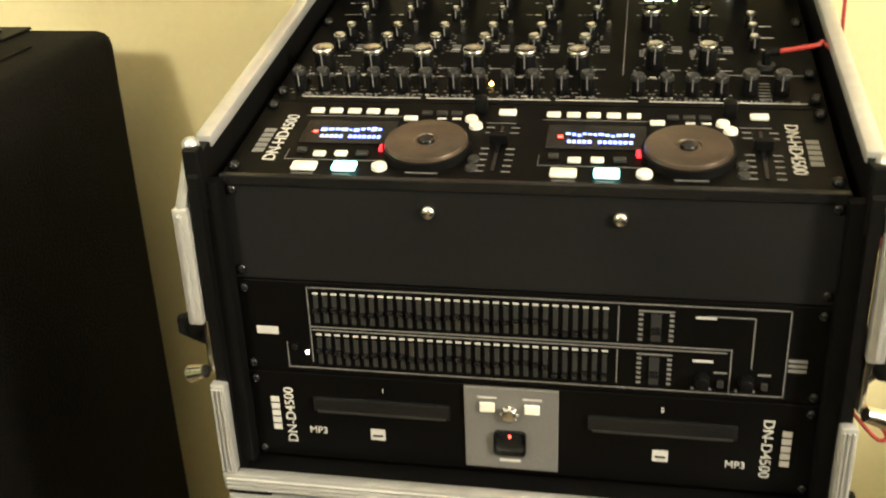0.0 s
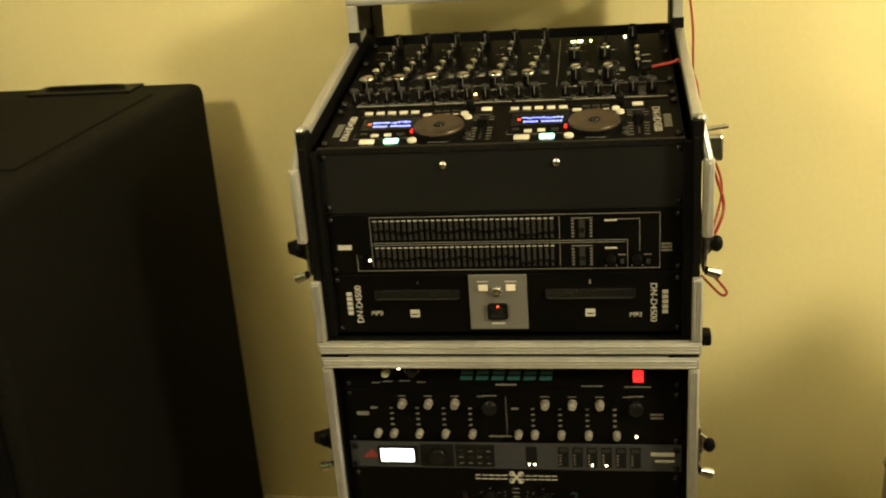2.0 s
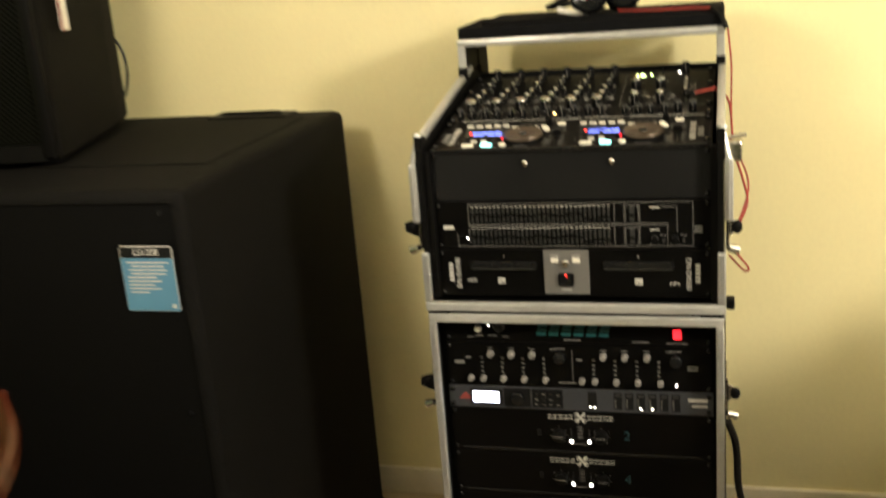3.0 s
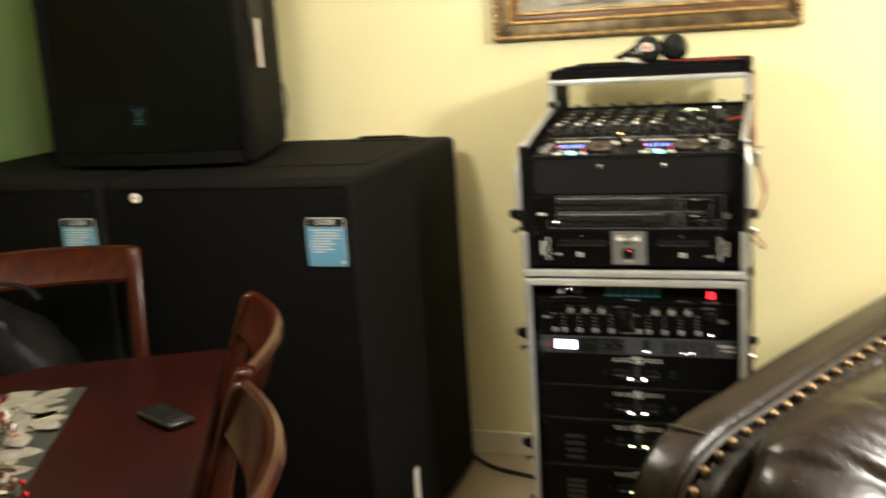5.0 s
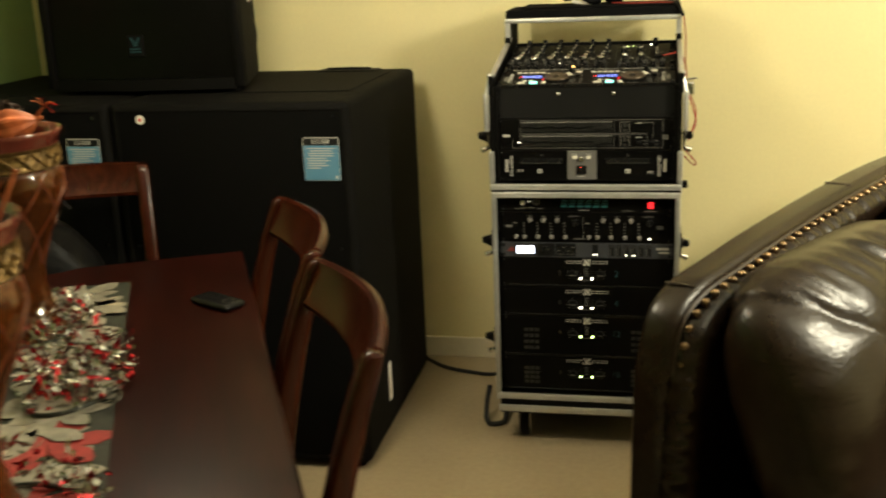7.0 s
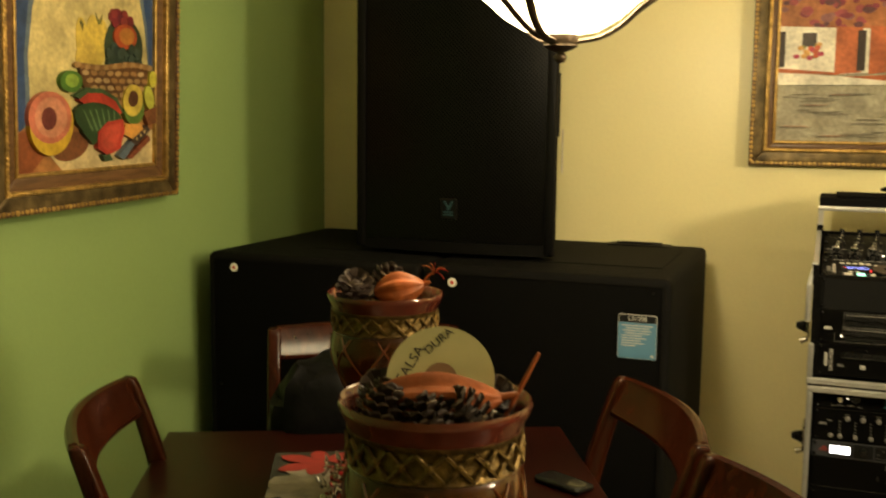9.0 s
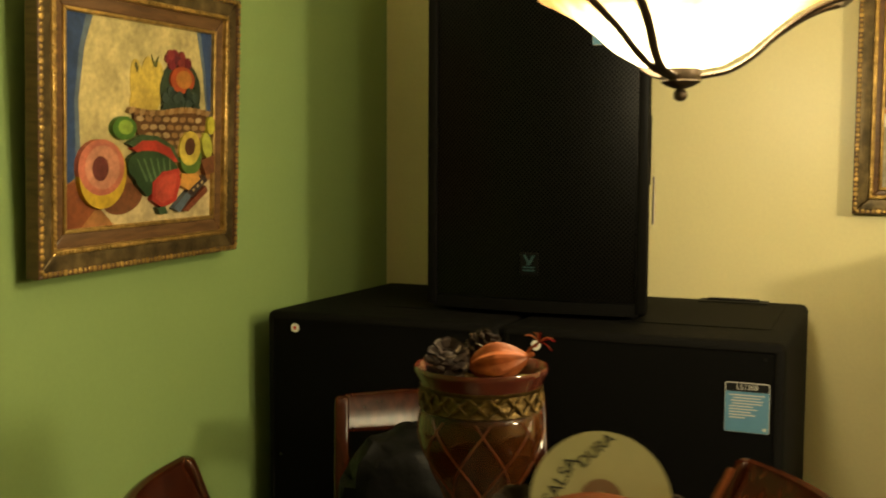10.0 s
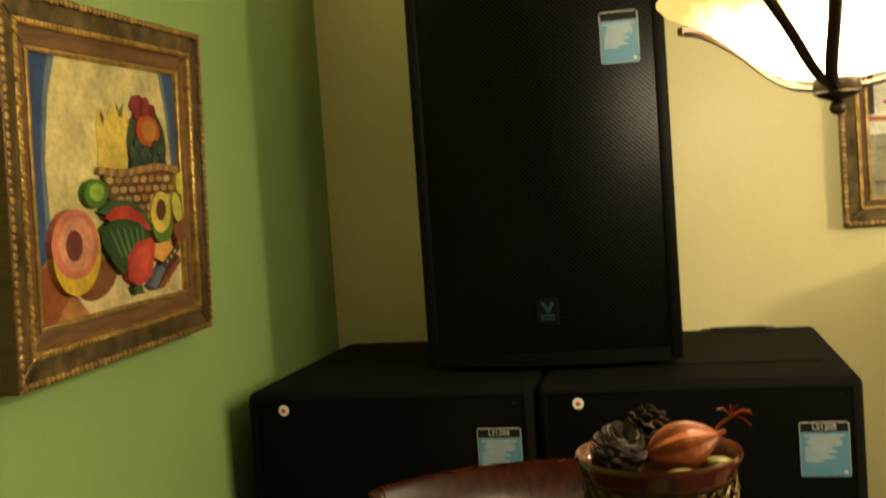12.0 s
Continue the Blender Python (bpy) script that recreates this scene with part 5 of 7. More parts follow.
def crossover():
    z0 = 0.6229
    t = thing("crossover", (XC, YF, z0), "black two-channel crossover with rows of pale knobs", "crossover")
    rack_panel(t, z0, 2)
    y = YF
    for k in (0.0, 0.206):
        for i in range(3):
            knob(-0.2415 + k + i * 0.0385, z0 + 0.066, 0.0065, 0.013, y, DULLKEY, "knob", t, DULLKEY)
        for x in (-0.281, -0.2575, -0.2195, -0.181, -0.1415):
            knob(x + k, z0 + 0.017, 0.0058, 0.012, y, DULLKEY, "knob", t, DULLKEY)
        knob(-0.1145 + k, z0 + 0.060, 0.0125, 0.010, y, GLOSS, "dial", t)
        bars([(-0.262 + k + i * 0.0385, -0.257 + k + i * 0.0385, z0 + 0.028 + q * 0.009, z0 + 0.0305 + q * 0.009) for i in range(4) for q in range(4)]
             + [(-0.125 + k, -0.104 + k, z0 + 0.0765, z0 + 0.078), (-0.29 + k, -0.28 + k, z0 + 0.055, z0 + 0.058)]
             + [(-0.248 + k + i * 0.0385, -0.236 + k + i * 0.0385, z0 + 0.0755, z0 + 0.0767) for i in range(4)], y, DIM, "print", t)
    P("maker_plate", box(XL + 0.016, XL + 0.034, y - 0.0008, y, z0 + 0.044, z0 + 0.050), DIM, t)
    bars([(XR - 0.044, XR - 0.026, z0 + 0.042, z0 + 0.0445), (XR - 0.044, XR - 0.026, z0 + 0.0475, z0 + 0.050), (-0.092, -0.0912, z0 + 0.012, z0 + 0.075), (-0.118, -0.085, z0 + 0.010, z0 + 0.012)], y, DIM, "type_print", t)
    P("power_light", ball((0.092, y - 0.001, z0 + 0.013), 0.0020, seg=8), WHITEGLOW, t, "lit indicator")


def processor():
    z0 = 0.5785
    t = thing("speaker_processor", (XC, YF, z0), "blue-grey speaker processor with a bright backlit display", "processor")
    rack_panel(t, z0, 1, SLATE)
    y = YF
    b = P("bezel", box(-0.285, -0.225, y - 0.003, y, z0 + 0.008, z0 + 0.038, 0.002), GLOSS, t)
    P("display", box(-0.281, -0.231, y - 0.0036, y - 0.003, z0 + 0.012, z0 + 0.034, 0.0003), LCDGLOW, b, "bright white display")
    P("data_wheel", rod((-0.196, y, z0 + 0.023), (-0.196, y - 0.010, z0 + 0.023), 0.013, 0.012, 24, bevel=0.001), GLOSS, t, smooth=True)
    P("wheel_field", box(-0.222, -0.172, y - 0.0008, y, z0 + 0.004, z0 + 0.041), BLACK, t)
    for i in range(4):
        for j in range(3):
            P("key", box(-0.165 + i * 0.0135, -0.157 + i * 0.0135, y - 0.002, y, z0 + 0.009 + j * 0.010, z0 + 0.015 + j * 0.010, 0.0008), GLOSS, t)
            if j == 0 or (i + j) % 2:
                P("key_light", box(-0.164 + i * 0.0135, -0.158 + i * 0.0135, y - 0.0024, y - 0.002, z0 + 0.010 + j * 0.010, z0 + 0.0112 + j * 0.010), DIM, t)
    P("key_field", box(-0.169, -0.112, y - 0.0006, y, z0 + 0.004, z0 + 0.041), BLACK, t)
    P("meter", box(-0.066, -0.050, y - 0.001, y, z0 + 0.006, z0 + 0.039), BLACK, t)
    for x in (-0.062, -0.054):
        P("meter_light", box(x - 0.0012, x + 0.0012, y - 0.0014, y - 0.001, z0 + 0.008, z0 + 0.011), WHITEGLOW, t)
    for i in range(6):
        x = -0.012 + i * 0.0205
        P("meter", box(x - 0.0075, x + 0.0075, y - 0.001, y, z0 + 0.006, z0 + 0.039), BLACK, t)
        P("mute_key", box(x - 0.005, x + 0.005, y - 0.002, y - 0.001, z0 + 0.031, z0 + 0.037, 0.0006), DIMSLOT, t)
        bars([(x - 0.006, x - 0.003, z0 + 0.010 + q * 0.005, z0 + 0.012 + q * 0.005) for q in range(4)], y - 0.001, DIM, "meter_print", t)
        if i in (2, 3):
            P("meter_light", box(x - 0.0015, x + 0.0015, y - 0.0016, y - 0.001, z0 + 0.008, z0 + 0.0105), WHITEGLOW, t)
    bars([(0.112, 0.145, z0 + 0.026, z0 + 0.032), (0.118, 0.145, z0 + 0.016, z0 + 0.020)], y, PRINT, "maker_mark", t)
    P("maker_badge", prism([(XL + 0.018, z0 + 0.017), (XL + 0.046, z0 + 0.017), (XL + 0.032, z0 + 0.031)], "y", y - 0.0008, y), DIMRED, t, "small red badge")


SLATE = material("slate_blue_panel", (0.040, 0.043, 0.050), 0.42, grain=0.08, scale=150, metal=0.2)


def amplifier(z0, z1, mark, small):
    t = thing("power_amplifier", (XC, YF, z0), "black power amplifier with two lit green indicators", "amplifier", "power amplifiers in the case")
    units = (z1 - z0) / U
    rack_panel(t, z0, units)
    y = YF
    zt = z1 - 0.0135
    # maker's mark as plain strokes with a ringed cross between them
    for a in (-0.142, -0.069):
        marks = []
        for q in range(5):
            x0 = a + q * 0.0098
            marks += [(x0, x0 + 0.0078, zt - 0.0036, zt - 0.0024), (x0, x0 + 0.0078, zt + 0.0024, zt + 0.0036)]
        bars(marks, y, PRINT, "maker_mark", t)
    bm = bmesh.new()
    for s1, s2 in ((1, 1), (-1, 1)):
        prism([(-0.0815 - s1 * 0.0085, zt - 0.0075), (-0.0815 - s1 * 0.0055, zt - 0.0085), (-0.0815 + s1 * 0.0085, zt + 0.0075), (-0.0815 + s1 * 0.0055, zt + 0.0085)], "y", y - 0.001, y, bm)
    P("ring_mark", bm, PRINT, t)
    for dx, dz in ((-0.0065, 0.006), (0.0065, 0.006), (-0.0065, -0.006), (0.0065, -0.006)):
        P("mark_loop", lathe([(0.0032, 0), (0.0042, 0), (0.0042, 0.0008), (0.0032, 0.0008), (0.0032, 0)], (0, 0, 0), 14), PRINT, t,
          xf=Matrix.Translation((-0.0815 + dx, y, zt + dz)) @ Matrix.Rotation(radians(90), 4, "X"))
    zk = zt - (0.036 if not small else 0.040)
    for x in (-0.122, -0.044):
        k = P("gain_knob", rod((x, y, zk), (x, y - 0.012, zk), 0.0125, 0.0115, 20, bevel=0.001), MATT, t, "black gain knob", smooth=True)
        P("pointer", box(x - 0.009, x + 0.009, y - 0.0126, y - 0.012, zk - 0.0006, zk + 0.0006), DIM, k)
        bars([(x + 0.016 * math.cos(a) - 0.0008, x + 0.016 * math.cos(a) + 0.0008, zk + 0.016 * math.sin(a) - 0.0008, zk + 0.016 * math.sin(a) + 0.0008) for a in (-0.9, -0.2, 0.6, 1.57, 2.54, 3.34, 4.04)], y, DIM, "scale_print", t)
    zi = zt - 0.048
    for x in (-0.0995, -0.0665):
        P("signal_light", ball((x, y - 0.0015, zi), 0.0032, seg=10, squash=(1, 0.6, 1)), WHITEGLOW if not small else GREENGLOW, t, "lit indicator")
        for q in range(3):
            P("small_light", ball((x, y - 0.001, zi + 0.009 + q * 0.007), 0.0013, seg=6), DIMSLOT, t)
    bars([(-0.088, -0.078, zi + 0.007 + q * 0.007, zi + 0.0085 + q * 0.007) for q in range(4)] + [(-0.098, -0.068, zi - 0.006, zi - 0.005)], y, DIM, "legend_print", t)
    P("power_switch", box(-0.163, -0.155, y - 0.004, y, zk - 0.002, zk + 0.012, 0.001), GLOSS, t)
    # marker strokes
    if mark:
        lettering("marker_number", mark, 0.026, pose(0.002, y - 0.0005, zk + 0.002, 90, 4, 0), TEALDIM, t, "teal marker number")
    # vent slots
    for gx in (-0.235, 0.075):
        if small:
            first = None
            for i in range(3):
                for j in range(4):
                    x, z = gx - 0.03 + i * 0.016, z0 + 0.02 + j * (z1 - z0 - 0.05) / 4
                    if first is None:
                        first = P("vent_slot", box(x, x + 0.012, y - 0.001, y, z, z + 0.010, 0.0004), DIMSLOT, t)
                        o = (x, z)
                    else:
                        again(first, (x - o[0], 0, z - o[1]))
    P("lower_lip", box(XL + 0.02, XR - 0.02, y - 0.003, y, z0 + 0.003, z0 + 0.008, 0.001), GLOSS, t)


power_conditioner()
crossover()
processor()
for za, zb, mk, sm in ((0.4896, 0.5785, "2", False), (0.4010, 0.4896, "4", False), (0.2760, 0.4010, "12", True), (0.1680, 0.2760, "16", True)):
    amplifier(za, zb, mk, sm)


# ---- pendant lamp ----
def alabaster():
    """Amber alabaster glass with the bulb's light put in as glow: pale and strong low down, weaker, deeper amber and
    veined at the rim.
    """
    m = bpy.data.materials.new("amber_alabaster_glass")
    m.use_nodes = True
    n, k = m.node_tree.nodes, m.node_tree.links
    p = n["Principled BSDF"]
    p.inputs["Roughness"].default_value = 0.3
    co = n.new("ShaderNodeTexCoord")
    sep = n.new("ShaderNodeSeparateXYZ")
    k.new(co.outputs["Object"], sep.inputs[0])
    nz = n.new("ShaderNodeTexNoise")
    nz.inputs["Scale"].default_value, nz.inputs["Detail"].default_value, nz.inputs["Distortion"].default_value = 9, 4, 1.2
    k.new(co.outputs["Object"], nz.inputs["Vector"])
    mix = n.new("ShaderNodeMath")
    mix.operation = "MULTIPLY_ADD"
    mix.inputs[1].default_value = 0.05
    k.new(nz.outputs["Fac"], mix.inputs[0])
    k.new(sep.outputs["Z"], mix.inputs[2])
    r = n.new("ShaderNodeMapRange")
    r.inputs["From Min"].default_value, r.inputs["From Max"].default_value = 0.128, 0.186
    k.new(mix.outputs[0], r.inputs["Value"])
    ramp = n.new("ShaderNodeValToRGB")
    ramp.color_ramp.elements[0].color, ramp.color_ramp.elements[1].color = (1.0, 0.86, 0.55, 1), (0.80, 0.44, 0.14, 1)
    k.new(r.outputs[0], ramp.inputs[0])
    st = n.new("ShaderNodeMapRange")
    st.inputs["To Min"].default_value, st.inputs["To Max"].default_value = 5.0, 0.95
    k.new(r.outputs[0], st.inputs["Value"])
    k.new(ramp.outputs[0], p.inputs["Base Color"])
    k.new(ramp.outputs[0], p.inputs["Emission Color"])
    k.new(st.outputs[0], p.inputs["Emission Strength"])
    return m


def pendant_lamp():
    t = thing("pendant_lamp", LAMP, "hanging lamp with a lit amber glass bowl in a bronze frame", "lamp")
    c = LAMP
    prof = [(0.030, 0.052), (0.070, 0.060), (0.108, 0.082), (0.142, 0.112), (0.178, 0.140), (0.212, 0.158), (0.234, 0.168), (0.243, 0.178), (0.238, 0.187)]
    inner = [(r - 0.006, z + 0.006) for r, z in reversed(prof)]
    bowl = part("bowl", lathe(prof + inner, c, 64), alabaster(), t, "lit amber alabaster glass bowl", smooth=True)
    # the bowl casts no shadow, so the bulb inside lights the room straight through it
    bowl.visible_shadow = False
    part("hub", lathe([(0.0, 0.034), (0.031, 0.034), (0.033, 0.037), (0.032, 0.060), (0.030, 0.064), (0.0, 0.064)], c, 28), BRONZE, t, smooth=True)
    part("dish", lathe([(0.0, 0.020), (0.010, 0.021), (0.024, 0.026), (0.033, 0.032), (0.0315, 0.035), (0.0, 0.035)], c, 28), BRONZE, t, smooth=True)
    part("finial", lathe([(0.0, 0.0), (0.006, 0.0015), (0.0105, 0.006), (0.0115, 0.011), (0.0105, 0.016), (0.006, 0.0205), (0.0, 0.021)], c, 20), BRONZE, t, "bronze finial", smooth=True)
    for i in range(3):
        a = radians(252 + i * 120)
        d, s = Vector((math.cos(a), math.sin(a), 0)), Vector((-math.sin(a), math.cos(a), 0))
        # a pair of flat straps that part from the hub to a crossbar and hold the bowl
        for q in (-1, 1):
            pts = [c + d * r + Vector((0, 0, z)) + s * q * w for r, z, w in ((0.031, 0.040, 0.003), (0.075, 0.049, 0.007), (0.113, 0.071, 0.015), (0.150, 0.104, 0.026), (0.190, 0.132, 0.036), (0.225, 0.149, 0.041), (0.252, 0.156, 0.043))]
            part("strap", tube(smooth_path(pts, 6), 0.0085, 8, flat=0.5), BRONZE, t, "curved bronze strap", smooth=True)
        turned = Matrix.Translation(c + d * 0.255 + Vector((0, 0, 0.160))) @ Matrix.Rotation(a, 4, "Z")
        part("crossbar", box(-0.006, 0.006, -0.052, 0.052, -0.006, 0.007, 0.001), BRONZE, t, "flat bronze crossbar", xf=turned)
        part("post", lathe([(0.0, 0.006), (0.008, 0.006), (0.0085, 0.012), (0.006, 0.018), (0.0065, 0.034), (0.0085, 0.040), (0.011, 0.0405), (0.0085, 0.043), (0.0085, 0.052), (0.005, 0.057), (0.0, 0.058)], (0, 0, 0), 16), BRONZE, t, "turned bronze post", xf=turned, smooth=True)
        part("clip", box(-0.028, 0.002, -0.006, 0.006, 0.036, 0.040), BRONZE, t, xf=turned)
        # bent arm from the rim up to the rod
        arm = [c + d * r + Vector((0, 0, z)) for r, z in ((0.232, 0.198), (0.215, 0.235), (0.165, 0.30), (0.10, 0.40), (0.05, 0.53), (0.012, 0.69))]
        part("arm", tube(smooth_path(arm, 5), 0.009, 8, flat=0.5), BRONZE, t, "bent bronze arm", smooth=True)
    part("rod", rod(c + Vector((0, 0, 0.69)), (c.x, c.y, CEIL - 0.02), 0.008), BRONZE, t, smooth=True)
    part("canopy", lathe([(0.0, 0.0), (0.03, 0.0), (0.065, 0.02), (0.068, 0.03), (0.0, 0.03)], (c.x, c.y, CEIL - 0.03), 30), BRONZE, t, smooth=True)
    return t


pendant_lamp()


# ---- framed pictures ----
PAINT = {}


def paint(rgb, rough=0.45):
    key = tuple(rgb)
    if key not in PAINT:
        PAINT[key] = material("oil_paint", rgb, rough, grain=0.20, scale=75, blot=0.30, blot_scale=13, bump=0.2, bump_scale=140)
    return PAINT[key]


def framed(name, label, w, h, fw, m):
    """A picture frame in its own plane: x across, y up, z out of the wall; the lower left outer corner at the origin."""
    t = thing(name, (0, 0, 0), label, "framed painting", turn=0)
    t.matrix_basis = m
    steps = [("outer_moulding", 0.0, 0.012, 0.034, BROWNFRAME), ("mottled_band", 0.010, 0.046, 0.027, DARKGOLD), ("rope_bead", 0.044, 0.056, 0.030, GOLD), ("inner_slope", 0.054, fw - 0.008, 0.018, BROWNFRAME), ("gilt_lip", fw - 0.009, fw, 0.021, GOLD)]
    for nm, a, b, hgt, mat_ in steps:
        for k in range(4):
            bm = bmesh.new()
            W, H = w, h
            o = {0: [(a, a), (W - a, a), (W - b, b), (b, b)], 1: [(W - a, a), (W - a, H - a), (W - b, H - b), (W - b, b)],
                 2: [(W - a, H - a), (a, H - a), (b, H - b), (W - b, H - b)], 3: [(a, H - a), (a, a), (b, b), (b, H - b)]}[k]
            prism(o, "z", 0.0, hgt, bm)
            bmesh.ops.recalc_face_normals(bm, faces=bm.faces)
            tops = [e for e in bm.edges if all(v.co.z > hgt - 1e-5 for v in e.verts)]
            bmesh.ops.bevel(bm, geom=tops, offset=min(0.005, (b - a) * 0.35), segments=3, affect="EDGES", profile=0.5)
            part(nm, bm, mat_, t, smooth=True)
    # beads along the gilt rims
    first = None
    for inset, hh, r, step in ((0.008, 0.034, 0.0052, 0.0145), (0.050, 0.030, 0.0042, 0.0125)):
        L = [((inset, inset), (w - inset, inset)), ((w - inset, inset), (w - inset, h - inset)), ((w - inset, h - inset), (inset, h - inset)), ((inset, h - inset), (inset, inset))]
        bm = bmesh.new()
        for (ax, ay), (bx, by) in L:
            n = int(math.hypot(bx - ax, by - ay) / step)
            for i in range(n):
                f = (i + 0.5) / n
                bmesh.ops.create_icosphere(bm, subdivisions=1, radius=r * (1.0 + 0.25 * math.sin(i * 2.1)), matrix=Matrix.Translation((ax + (bx - ax) * f, ay + (by - ay) * f, hh)) @ Matrix.Diagonal((1.25, 1.25, 0.7, 1)))
        tagged(part("gilt_beading", bm, GOLD, t, "gilt beading", smooth=True), kind="stuff")
    return t


class Canvas:
    """Flat painted patches on a canvas; u to the right and v down, both 0 to 1."""

    def __init__(self, t, x0, y0, w, h, base, dim=1.0):
        self.dim = dim
        self.t, self.x0, self.y0, self.w, self.h, self.z = t, x0, y0, w, h, 0.0105
        part("canvas", box(x0 - 0.004, x0 + w + 0.004, y0 - 0.004, y0 + h + 0.004, 0.004, 0.010), base, t, "painted canvas")

    def at(self, u, v):
        return (self.x0 + min(max(u, 0), 1) * self.w, self.y0 + (1 - min(max(v, 0), 1)) * self.h)

    def poly(self, pts, rgb, name="painted_patch"):
        self.z += 0.00009
        part(name, prism([self.at(*p) for p in pts], "z", 0.0096, self.z), paint([v * self.dim for v in rgb]), self.t)

    def oval(self, u, v, ru, rv, rgb, turn=0.0, a0=0.0, a1=360.0, n=28, wobble=0.0, name="painted_patch"):
        pts = []
        for i in range(n):
            a = radians(a0 + (a1 - a0) * i / (n if a1 - a0 == 360 else n - 1))
            k = 1 + wobble * math.sin(5 * a + u * 9)
            x, y = ru * k * math.cos(a), rv * k * math.sin(a)
            c, s = math.cos(radians(turn)), math.sin(radians(turn))
            pts.append((u + x * c - y * s, v + x * s + y * c))
        self.poly(pts, rgb, name)


def fruit_picture():
    # hangs on the green wall; its own x runs along the wall towards the corner
    w, h = 0.706, 0.645
    m = Matrix.Translation((WX + 0.030, -0.232, 1.230)) @ Matrix(((0, 0, 1, 0), (1, 0, 0, 0), (0, 1, 0, 0), (0, 0, 0, 1))) @ pose(0, 0, 0.0, 2.6, 0, 1.2)
    t = framed("fruit_painting", "still life of fruit and a basket in a gilt frame", w, h, 0.095, m)
    for x0, x1, y0, y1 in ((0.035, 0.07, 0.035, h - 0.035), (w - 0.07, w - 0.035, 0.035, h - 0.035), (0.07, w - 0.07, 0.035, 0.07), (0.07, w - 0.07, h - 0.07, h - 0.035)):
        part("back_batten", box(x0, x1, y0, y1, -0.028, 0.001, 0.003), BROWNFRAME, t, "dark wooden batten behind the frame")
    c = Canvas(t, 0.095, 0.095, w - 0.19, h - 0.19, paint((0.44, 0.36, 0.165)), 0.74)
    cream, blue, brown, dkgreen = (0.66, 0.57, 0.30), (0.030, 0.065, 0.16), (0.20, 0.07, 0.03), (0.03, 0.07, 0.025)
    c.poly([(0, 0), (0.17, 0), (0.12, 0.15), (0.085, 0.40), (0.10, 0.72), (0.0, 0.95)], (0.12, 0.16, 0.20))
    c.poly([(0, 0), (0.13, 0), (0.09, 0.15), (0.06, 0.40), (0.07, 0.72), (0.0, 0.9)], blue)
    c.poly([(0.88, 0.0), (1, 0), (1, 0.66), (0.965, 0.45), (0.93, 0.2)], (0.13, 0.17, 0.20))
    c.poly([(0.91, 0.0), (1, 0), (1, 0.62), (0.975, 0.45), (0.95, 0.2)], blue)
    # table top and cast shadows
    c.poly([(0, 0.80), (0.15, 0.72), (0.55, 0.64), (1, 0.66), (1, 1), (0, 1)], (0.40, 0.17, 0.06))
    c.poly([(0.22, 0.92), (0.55, 0.84), (1, 0.80), (1, 1), (0.30, 1.0)], (0.64, 0.50, 0.27))
    c.poly([(0, 0.80), (0.12, 0.76), (0.20, 0.90), (0.10, 1.0), (0, 1)], (0.26, 0.07, 0.025))
    c.oval(0.36, 0.875, 0.13, 0.075, brown, -12)
    # pears, grapes and peach in the basket
    for u, v, ru, rv, g in ((0.45, 0.31, 0.045, 0.13, -6), (0.52, 0.30, 0.05, 0.14, 2), (0.58, 0.31, 0.05, 0.13, 8), (0.48, 0.40, 0.08, 0.09, 0)):
        c.oval(u, v, ru, rv, (0.58, 0.42, 0.09) if ru < 0.06 else (0.62, 0.44, 0.10), g)
    c.poly([(0.44, 0.19), (0.46, 0.22), (0.45, 0.25), (0.43, 0.21)], (0.10, 0.09, 0.02))
    c.poly([(0.545, 0.15), (0.57, 0.19), (0.60, 0.15), (0.585, 0.21), (0.56, 0.21)], (0.12, 0.12, 0.03))
    c.oval(0.76, 0.33, 0.155, 0.17, (0.035, 0.055, 0.03))
    rnd = random.Random(4)
    for i in range(26):
        a, q = rnd.uniform(0, 6.28), math.sqrt(rnd.random())
        c.oval(0.76 + 0.14 * q * math.cos(a), 0.36 + 0.13 * q * math.sin(a), 0.026, 0.028, rnd.choice(((0.02, 0.04, 0.035), (0.05, 0.08, 0.06), (0.03, 0.05, 0.03), (0.06, 0.075, 0.055))), n=12)
    for i in range(12):
        c.oval(0.735 + rnd.uniform(-0.075, 0.075), 0.175 + rnd.uniform(-0.04, 0.045), 0.024, 0.026, rnd.choice(((0.20, 0.02, 0.03), (0.13, 0.015, 0.03), (0.28, 0.04, 0.04))), n=12)
    c.oval(0.765, 0.265, 0.092, 0.070, (0.48, 0.08, 0.03), n=30)
    c.oval(0.775, 0.262, 0.060, 0.048, (0.60, 0.24, 0.06), n=30)
    for i in range(22):
        c.oval(0.765 + rnd.uniform(-0.14, 0.14), 0.375 + rnd.uniform(-0.05, 0.05), 0.026, 0.027, rnd.choice(((0.020, 0.035, 0.030), (0.045, 0.07, 0.055), (0.03, 0.05, 0.035))), n=12)
    # basket
    c.poly([(0.40, 0.43), (0.95, 0.44), (0.92, 0.62), (0.86, 0.68), (0.55, 0.67), (0.46, 0.60)], (0.13, 0.055, 0.02))
    for row in range(5):
        for i in range(8):
            u = 0.455 + (i + 0.5 * (row % 2)) * 0.061
            v = 0.475 + row * 0.041
            if u < 0.93 - row * 0.012 and u > 0.42 + row * 0.022:
                c.oval(u, v, 0.026, 0.014, rnd.choice(((0.42, 0.26, 0.12), (0.34, 0.18, 0.075), (0.50, 0.34, 0.18))), rnd.uniform(-8, 8), n=14)
    for i in range(17):
        c.oval(0.395 + i * 0.0345, 0.435 + 0.012 * math.sin(i * 0.4), 0.024, 0.015, ((0.40, 0.23, 0.10), (0.28, 0.14, 0.05))[i % 2], -28, n=12)
